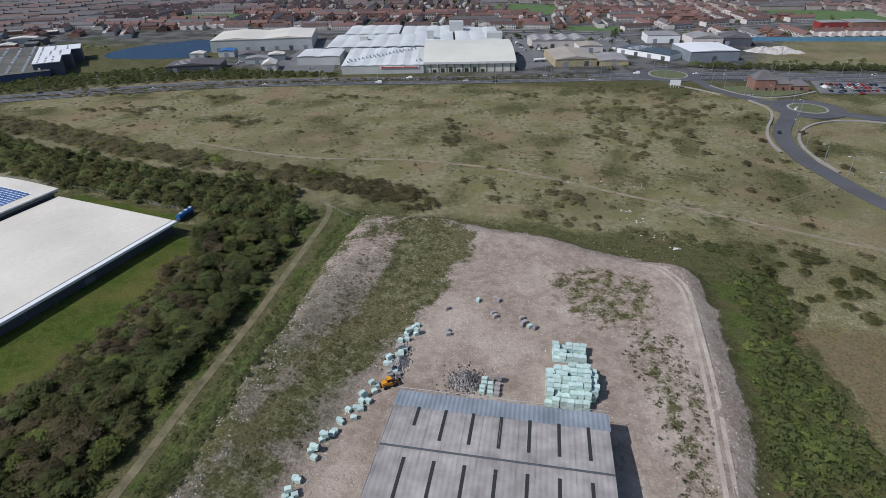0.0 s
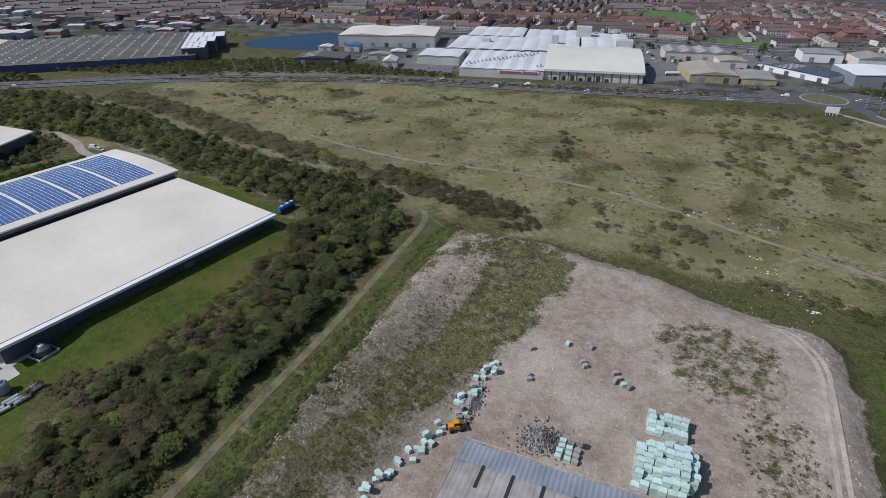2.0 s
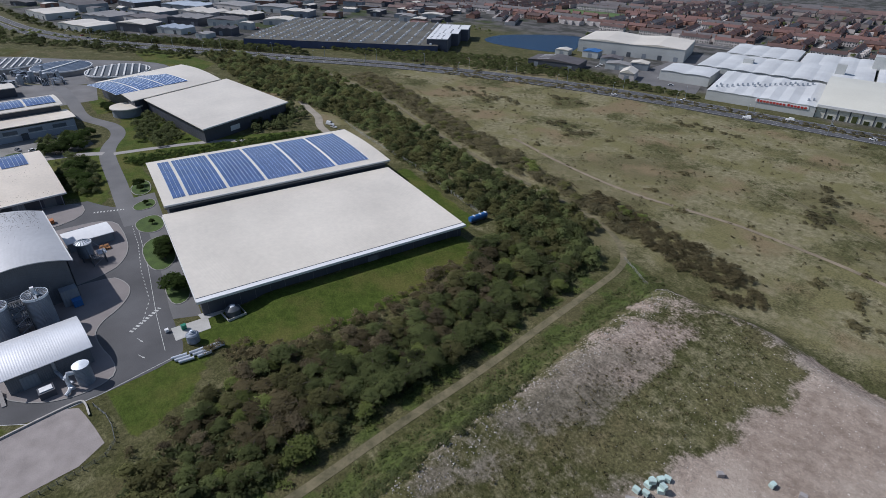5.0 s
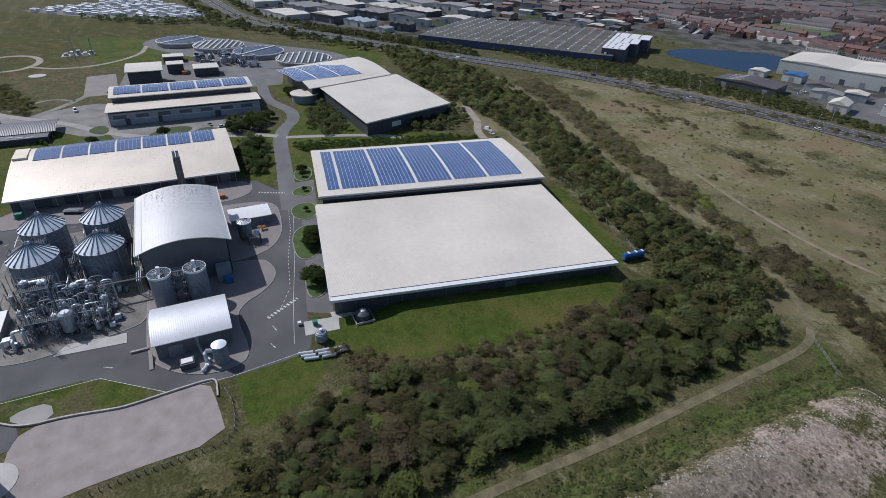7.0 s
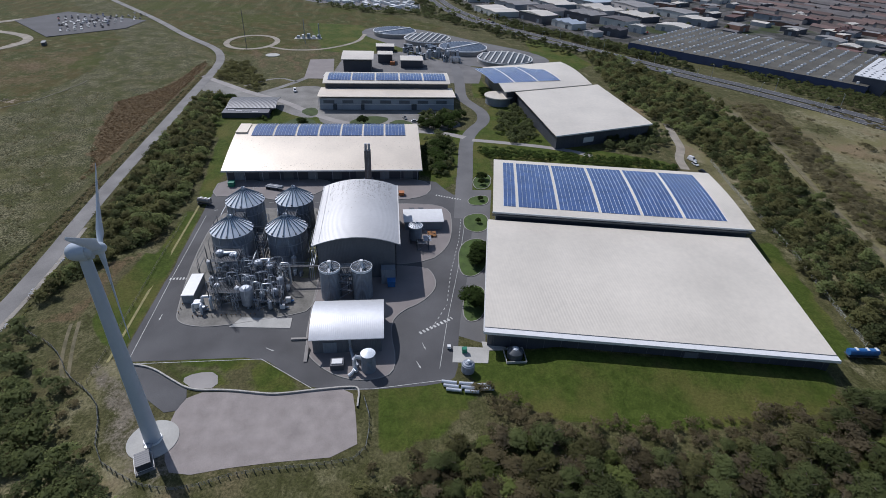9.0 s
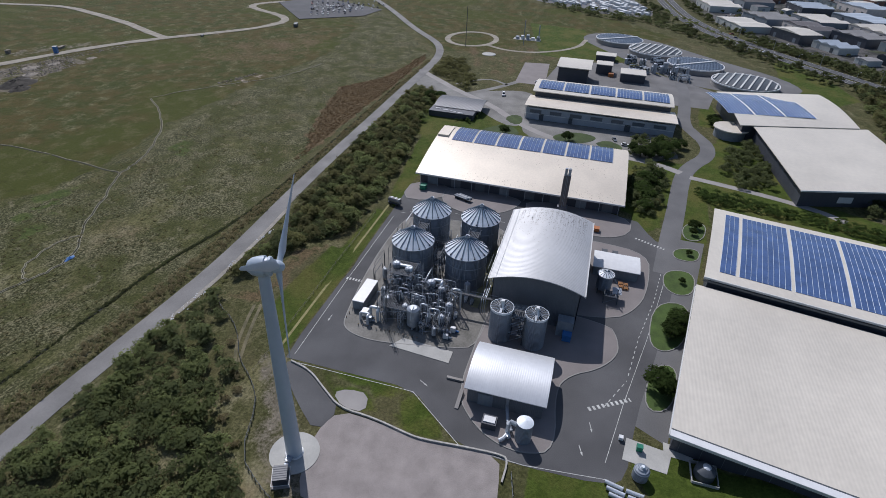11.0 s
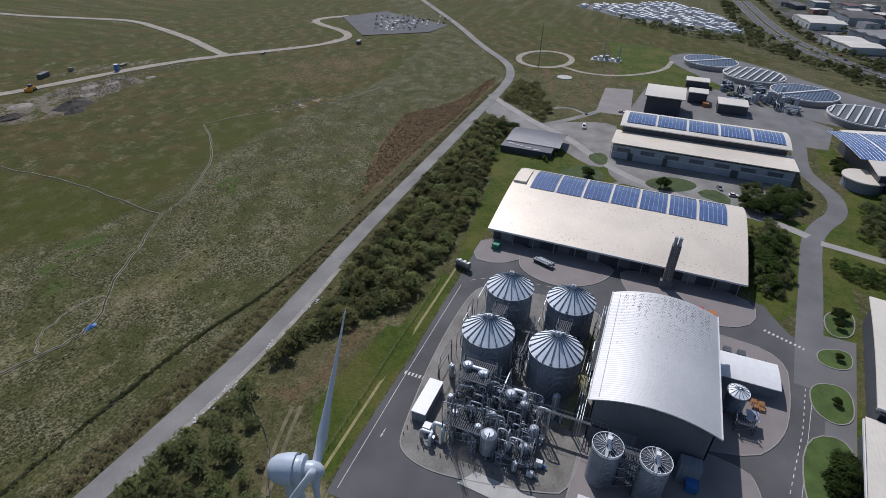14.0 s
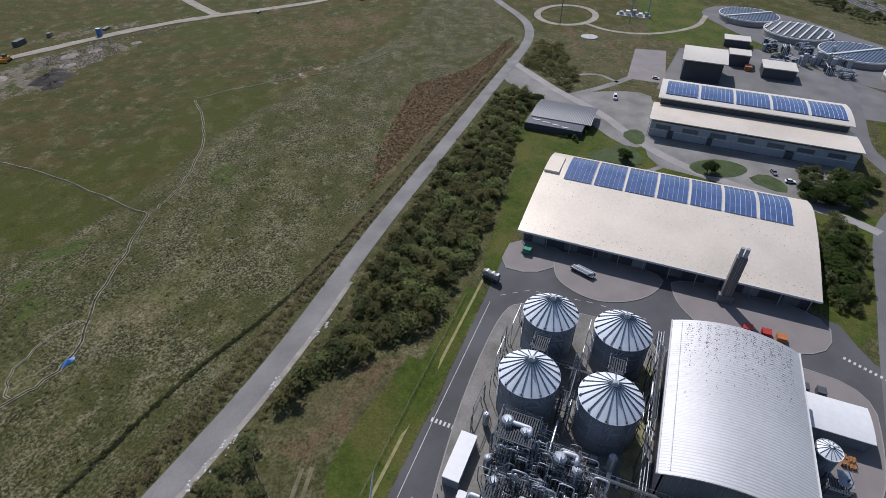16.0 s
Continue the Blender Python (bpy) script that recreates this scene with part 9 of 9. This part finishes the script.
# pub by the roundabout
pub = thing("pub", "red brick pub with dark slate hipped roofs", "pub", pose(163, 460, 0, 0, 0, 6))
for x, y, w, d, h, g in ((0, 0, 15, 14, 8.0, 6), (13, -1, 13, 11, 5, 4.5), (25, -2, 14, 10, 4.0, 3.5)):
    part("wall", Build().box(x - w / 2, x + w / 2, y - d / 2, y + d / 2, -0.3, h), BRICK, pub)
    part("roof", Build().add([(x - w / 2 - .4, y - d / 2 - .4, h), (x + w / 2 + .4, y - d / 2 - .4, h), (x + w / 2 + .4, y + d / 2 + .4, h), (x - w / 2 - .4, y + d / 2 + .4, h), (x - w * .15, y, h + g), (x + w * .15, y, h + g)], [(0, 1, 5, 4), (1, 2, 5), (2, 3, 4, 5), (3, 0, 4)]), SLATE, pub, "dark slate hipped roof")
for k in range(6):
    part("window", Build().box(-7 + k * 6.5, -5.4 + k * 6.5, -10.2 + (2.6 if k > 2 else 0), -9.9 + (2.6 if k > 2 else 0), 1.2, 2.8), GLASSDARK, pub)
sign = thing("billboard", "plain white roadside hoarding board on posts", "billboard", pose(100.5, 455, height1(100.5, 455), 0, 0, 4))
part("board", Build().box(-4, 4, -0.15, 0.15, 2.0, 6), WHITE, sign)
for x in (-3.2, -1, 1, 3.2):
    part("post", Build().box(x - .15, x + .15, -.1, .1, 0, 2), WHITE, sign)

# ---- old works with a north-light roof ----
OLD = pose(-585, 288, 0, 0, 0, 40.2)
old = thing("old_works", "vast old works with a dull ridged roof of small rooflights", "factory", OLD)
part("wall", Build().box(0, 204, 0, 150, -0.3, 7), mat("dark_blue_works_wall", (0.05, 0.068, 0.14), 0.2, 0.1, 0.7), old, "dark blue long wall")
ROOFLIGHT = bpy.data.meshes.new("rooflight")
ROOFLIGHT.from_pydata([(-1.1, -1, 0), (1.1, -1, 0), (1.1, 1, 0), (-1.1, 1, 0), (-.9, -.8, 1.5), (.9, -.8, 1.5), (.9, .8, 1.5), (-.9, .8, 1.5)], [], [(4, 5, 6, 7), (0, 1, 5, 4), (1, 2, 6, 5), (2, 3, 7, 6), (3, 0, 4, 7)])
ROOFLIGHT.materials.append(WHITE)
for i in range(17):
    a = i * 12
    bay = part("roof_bay", Build().add([(a, -0.4, 7), (a + 8, -0.4, 7.12), (a + 12, -0.4, 7), (a, 150.4, 7), (a + 8, 150.4, 7.12), (a + 12, 150.4, 7)], [(0, 1, 4, 3), (1, 2, 5, 4), (0, 2, 1), (3, 4, 5)]), OLDROOF, old, "dull olive-grey roof bay")
    for j in range(16):
        if (i * 7 + j * 3) % 11 != 0:
            ob = new("rooflight", ROOFLIGHT)
            ob.parent = bay
            ob.location = (a + 4.3, 5 + j * 9.2, 7.1)
for k, (x, y, w, d) in enumerate(((204, 8, 9, 36), (204, 44, 16, 30), (204, 74, 24, 30))):
    part("end_block", Build().box(x - 12, x + w, y, y + d, -0.3, 12), mat("works_end_wall_%d" % k, (0.07, 0.075, 0.10), 0.2, 0.1, 0.7), old)
    part("end_roof", Build().box(x - 12.3, x + w + .3, y - .3, y + d + .3, 12, 12.5), WHITE, old, "bright white stepped roof")
    for j in range(4):
        for i in range(3):
            part("roof_hole", Build().box(x - 9 + i * (w + 8) / 3, x - 7.5 + i * (w + 8) / 3, y + 3 + j * d / 4.2, y + 5 + j * d / 4.2, 12.5, 12.75), DARKSTEEL, old, "dark roof opening")

# ---- industrial estate ----
rs = np.random.RandomState(91)
sheds = [(-790, 190, 60, 34, 20), (-850, 230, 50, 40, 20), (-745, 235, 44, 26, 25), (-800, 262, 56, 30, 22), (-705, 262, 36, 22, 30), (-870, 290, 62, 36, 18), (-760, 300, 46, 30, 25), (-822, 340, 60, 34, 22), (-720, 330, 40, 26, 30), (-900, 350, 70, 40, 18), (-770, 372, 50, 30, 25), (-850, 400, 60, 36, 20), (-920, 180, 60, 40, 15), (-980, 230, 64, 40, 12), (-960, 300, 50, 40, 12), (-690, 388, 40, 24, 35), (-800, 440, 50, 30, 25), (-740, 440, 40, 26, 30), (-660, 300, 26, 18, 38), (-1000, 380, 60, 40, 15), (-930, 430, 60, 40, 15)]
for i, (x, y, w, d, tn) in enumerate(sheds):
    block(x, y, w, d, rs.uniform(6, 9), tn + rs.uniform(-6, 6), (LIGHTCLAD, BLUEGREY, DARKCLAD, RENDERWALL)[i % 4], (WHITEROOF, GREYROOF, WHITEROOF, SLATE, mat("pale_blue_roof_%d" % i, (0.42, 0.47, 0.52), .1, .1, .5))[i % 5], ("pale-roofed unit on the industrial estate", "grey-roofed unit on the industrial estate", "white-roofed unit on the industrial estate", "dark slate-roofed unit on the estate", "pale blue-roofed unit on the estate")[i % 5], rs.uniform(0.8, 2.2), int(rs.choice([1, 2, 3])), lights=int(rs.choice([0, 3])))
parked([(x, y) for x, y in zip(rs.uniform(-960, -660, 150), rs.uniform(170, 440, 150)) if all(abs(x - s[0]) > s[2] * .55 + 2 or abs(y - s[1]) > s[3] * .6 + 2 for s in sheds)][:110], 6, z=0.05, jitter=90)
# smaller units packed between and behind them
taken = [(q[0], q[1], max(q[2], q[3]) * .62) for q in sheds] + [(-520 + 60 * a, 370 + 50 * a, 62) for a in range(-1, 3)] + [(-600, 380, 60), (-560, 420, 70), (-480, 470, 70)]
for i in range(420):
    x, y = rs.uniform(-1120, -560), rs.uniform(170, 640)
    w, d = rs.uniform(10, 34), rs.uniform(9, 22)
    if y < 150 - (x + 620) * 0.55 * (x > -900) + 60 * (x > -700) or any(math.hypot(x - q[0], y - q[1]) < q[2] + max(w, d) * .6 for q in taken) or y < np.interp(x, [-1100, -900, -800, -700, -600, -540], [150, 165, 182, 228, 292, 345]):
        continue
    taken.append((x, y, max(w, d) * .55))
    k = int(rs.choice([0, 1, 2, 3], p=[.42, .28, .18, .12]))
    block(x, y, w, d, rs.uniform(4, 7.5), 28 + rs.uniform(-8, 8) + rs.choice([0, 90]), (LIGHTCLAD, BLUEGREY, DARKCLAD, BRICK)[int(rs.choice(4))], (WHITEROOF, GREYROOF, SLATE, TILE)[k], ("white-roofed small unit packed in the estate", "grey-roofed small unit packed in the estate", "slate-roofed small unit packed in the estate", "red-roofed small building in the estate")[k], rs.uniform(0.5, 1.8))
# rows of white caravans in a compound
CARAVAN = thing("caravan", "white static caravan in a compound row", "caravan", pose(-860, 20, 0, 0, 0, 8), "caravans")
part("body", Build().box(-5, 5, -1.6, 1.6, 0, 3.0), WHITE, CARAVAN)
part("roof", Build().arch(-5.1, 5.1, -1.7, 1.7, 3.0, .3, .1, "y", 4), WHITE, CARAVAN)
for x, y in scatter([[(-915, -110), (-861, -48), (-808, 34), (-806, 84), (-842, 92), (-937, 66), (-1010, 10)]], 11.5, 126):
    if rs.rand() < 0.86 and math.hypot(x + 860, y - 20) > 8:
        copy_thing(CARAVAN, pose(x, y, 0, 0, 0, 52 + rs.uniform(-8, 8)))
setting("pavement", Build().prism([(-920, -116), (-858, -52), (-802, 34), (-800, 88), (-842, 98), (-940, 72), (-1018, 10)], -0.3, 0.03), ROADGREY, "grey hardstanding of the caravan compound", "pavement")

# ---- streets of terraced houses ----
def terrace(n, wall, roof, label):
    """A row of n houses: shared walls, one long ridge, a stack on each party wall, bays and back wings."""
    t = thing("terraced_houses", label, "terrace", None, "terraced streets")
    L = n * 5.4
    wb = Build().box(-L / 2, L / 2, -4.2, 4.2, -0.3, 5.4)
    for i in range(0, n, 2):
        x = -L / 2 + (i + .5) * 5.4
        wb.box(x - 2.4, x + 2.2, 4.2, 9.2, -.3, 4.4)
    part("wall", wb, wall, t)
    rf = part("roof", Build().add([(-L / 2 - .2, -4.6, 5.3), (L / 2 + .2, -4.6, 5.3), (L / 2 + .2, 0, 8.2), (-L / 2 - .2, 0, 8.2), (-L / 2 - .2, 4.6, 5.3), (L / 2 + .2, 4.6, 5.3)], [(0, 1, 2, 3), (3, 2, 5, 4), (0, 3, 4), (1, 5, 2)]), roof, t)
    for i in range(0, n + 1, 3):
        x = -L / 2 + i * 5.4
        part("chimney", Build().box(x - .6, x + .6, -.5, .5, 7.2, 9.5), BRICK, rf)
    b = Build()
    for i in range(n):
        x = -L / 2 + (i + .5) * 5.4
        b.box(x - 1.7, x - .5, -4.32, -4.2, .8, 2.3).box(x - 1.6, x - .5, -4.32, -4.2, 3.3, 4.6).box(x + .8, x + 1.7, -4.32, -4.2, 0, 2.1).box(x + .6, x + 1.8, -4.32, -4.2, 3.3, 4.6)
    tagged(part("glazing", b, GLASSDARK, t, "dark windows and doors"), kind="stuff")
    return t


TERR = [terrace(10, RENDERWALL, TILE, "long red-tiled terrace of pale houses"), terrace(8, RENDERWALL, SLATE, "grey-slated terrace of pale houses"), terrace(6, RENDERWALL, TILE, "short red-tiled terrace of pale houses"),
        terrace(12, RENDERWALL, SLATE, "long slate-roofed terrace of pale houses"), terrace(2, RENDERWALL, TILE, "red-tiled pair of semi-detached houses"), terrace(4, BRICK, TILE, "small red-tiled block of houses")]
LEN = [54, 43, 32, 65, 11, 22]
rs = np.random.RandomState(19)
used, green, rows = set(), [], []
KEEPOUT = [[(-270, 560), (-260, 700), (0, 720), (30, 590), (-20, 560)], [(-300, 660), (-400, 640), (-480, 560), (-440, 480), (-280, 560)], [(80, 540), (420, 580), (420, 690), (80, 690)], [(280, 735), (400, 745), (400, 795), (280, 790)],
           [(-560, 760), (-440, 790), (-460, 840), (-570, 820)], [(20, 720), (90, 726), (90, 760), (20, 756)], [(300, 830), (430, 830), (430, 930), (300, 930)], [(-95, 1000), (0, 970), (8, 885), (-18, 850), (-94, 935)]]
blocks = []
for by in range(8):
    for bx in range(14):
        blocks.append((-820 + bx * 105, 705 + by * 62, rs.choice([8, 10, 12, 96, 100]), rs.randint(0, 3)))
for bx, by, tn, style in blocks:
    along = tn > 45
    c, s = math.cos(radians(tn)), math.sin(radians(tn))
    for rowi in range(4 if along else 2):
        pos = -48 if not along else -28
        lim = 48 if not along else 28
        w = (rowi - 1.5) * 25 if along else (rowi - 0.5) * 29
        while pos < lim:
            k = int(rs.choice([0, 1, 2, 3, 4, 5], p=[.17, .24, .17, .2, .12, .1])) if style else int(rs.choice([4, 5, 2], p=[.4, .3, .3]))
            if pos + LEN[k] > lim + 8:
                k = 5
            u = pos + LEN[k] / 2
            x, y = bx + c * u - s * w, by + s * u + c * w
            pos += LEN[k] + rs.uniform(2, 8)
            if x < -700 and y < 760:
                continue
            if any(inside(q, np.array([x]), np.array([y]))[0] for q in KEEPOUT):
                continue
            rows.append((x, y, k, tn + rs.choice([0, 180]) + rs.uniform(-2, 2)))
            if rs.rand() < .6:
                green.append((x - s * 14 + rs.uniform(-12, 12), y + c * 14 + rs.uniform(-4, 4)))
rows = [q for q in rows if math.hypot(q[0] + 60, q[1]) < 1180 and q[0] > -680 and line_gap(STREET, np.array([q[0]]), np.array([q[1]]))[0] > 30]
front, run = offset_line(STREET, 19), 0.0
for (x, y), (x2, y2) in zip(front, front[1:]):
    n = math.hypot(x2 - x, y2 - y)
    k = 0 if n > 40 else 2
    if n > 1 and run <= 0 and -410 < x < 400 and not any(inside(q, np.array([x]), np.array([y]))[0] for q in KEEPOUT[1:]):
        rows.append((x, y, k, math.degrees(math.atan2(y2 - y, x2 - x)))); run = LEN[k] + 5
    run -= n
rows.sort(key=lambda q: math.hypot(q[0] + 100, q[1] - 20))
for bx in range(9):
    for by in range(9):
        for w in range(3):
            x, y = -1180 + bx * 68 + by * 22, 640 + by * 62 - bx * 8 + w * 19
            if x < -640 or y > 1000:
                rows.append((x + rs.uniform(-4, 4), y, int(rs.choice([0, 1, 3, 2])), 20 + rs.uniform(-3, 3)))
for x, y, k, tn in rows[:230]:
    m = pose(x, y, 0, 0, 0, tn)
    if k not in used:
        TERR[k].matrix_world = m; used.add(k)
    else:
        copy_thing(TERR[k], m)
far_wall, far_roof = Build(), [Build(), Build()]
for x, y, k, tn in rows[230:]:
    L, c, s = LEN[k], math.cos(radians(tn)), math.sin(radians(tn))
    far_wall.box(x - L / 2, x + L / 2, y - 4.2, y + 4.2, -0.3, 5.4, tn)
    q = [(-L / 2, -4.6, 5.3), (L / 2, -4.6, 5.3), (L / 2, 0, 8.2), (-L / 2, 0, 8.2), (-L / 2, 4.6, 5.3), (L / 2, 4.6, 5.3)]
    far_roof[k in (1, 3)].add([(x + c * a - s * b2, y + s * a + c * b2, z) for a, b2, z in q], [(0, 1, 2, 3), (3, 2, 5, 4), (0, 3, 4), (1, 5, 2)])
tagged(far_wall.object("far_house_walls", mat("far_house_walls", (0.34, 0.29, 0.26), .25, .1, .85, island=.6)), "walls of countless far terraced houses", "houses", kind="stuff")
tagged(far_roof[0].object("far_house_roofs", mat("far_red_roofs", (0.118, 0.076, 0.067), .3, .1, .8, island=.9)), "red tiled roofs of far terraces", "houses", kind="stuff")
tagged(far_roof[1].object("far_house_roofs", mat("far_slate_roofs", (0.115, 0.105, 0.105), .25, .1, .8, island=.5)), "grey slate roofs of far terraces", "houses", kind="stuff")
for x, y in ((-620, 610), (-585, 630), (-555, 655), (-520, 640), (-660, 640), (-690, 600), (-640, 670), (-600, 690), (-540, 700), (-500, 680)):
    copy_thing(TERR[int(rs.choice([2, 5, 0]))], pose(x, y, 0, 0, 0, 118 + rs.uniform(-8, 8)))
thicket("street_trees", green + [(float(a), float(b)) for a, b in zip(rs.uniform(-700, 420, 160), rs.uniform(680, 1150, 160))], LEAVES[0], 6.0, 5.0, 80, 0.7, 95, "street and garden trees among the houses", 0.4)
thicket("street_trees", [(float(a), float(b)) for a, b in zip(rs.uniform(-60, 90, 40), rs.uniform(580, 720, 40))] + [(-400 + 4 * i + float(rs.normal(0, 3)), 632 + float(rs.normal(0, 5)) - 2 * i) for i in range(16)] + [(float(a), float(b)) for a, b in zip(rs.uniform(-960, -640, 120), rs.uniform(150, 460, 120))], LEAVES[1], 5.0, 5.0, 80, 0.7, 96, "trees in yards and along boundaries", 0.5)
field = mat("playing_field", (0.075, 0.13, 0.035), 0.15, 0.05, 0.95)
for q in KEEPOUT[4:]:
    setting("playing_field", Build().prism(q, -0.2, 0.12), field, "mown green playing field among houses", "field")

# shrubs on the verges of the estate road, and a car park
thicket("verge_shrubs", [(x + float(rs.normal(0, 2)), y + float(rs.normal(0, 3))) for x, y in ((138, 379), (133, 372), (129, 350), (140, 390), (125, 333), (155, 353), (156, 340), (154, 326), (155, 312), (157, 300), (160, 294), (128, 302), (122, 304), (110, 294), (134, 400), (103, 258), (152, 318))], LEAVES[2], 5.0, 2.2, 300, 0.3, 105, "brown and green shrubs on the road verge", 0.4)
thicket("hedge", scatter([[(130, 524), (199, 526), (420, 534), (420, 548), (199, 538), (130, 534)]], 4.0, 106), LEAVES[1], 6.0, 4.4, 160, 0.5, 107, "dark hedge beyond the dual carriageway")
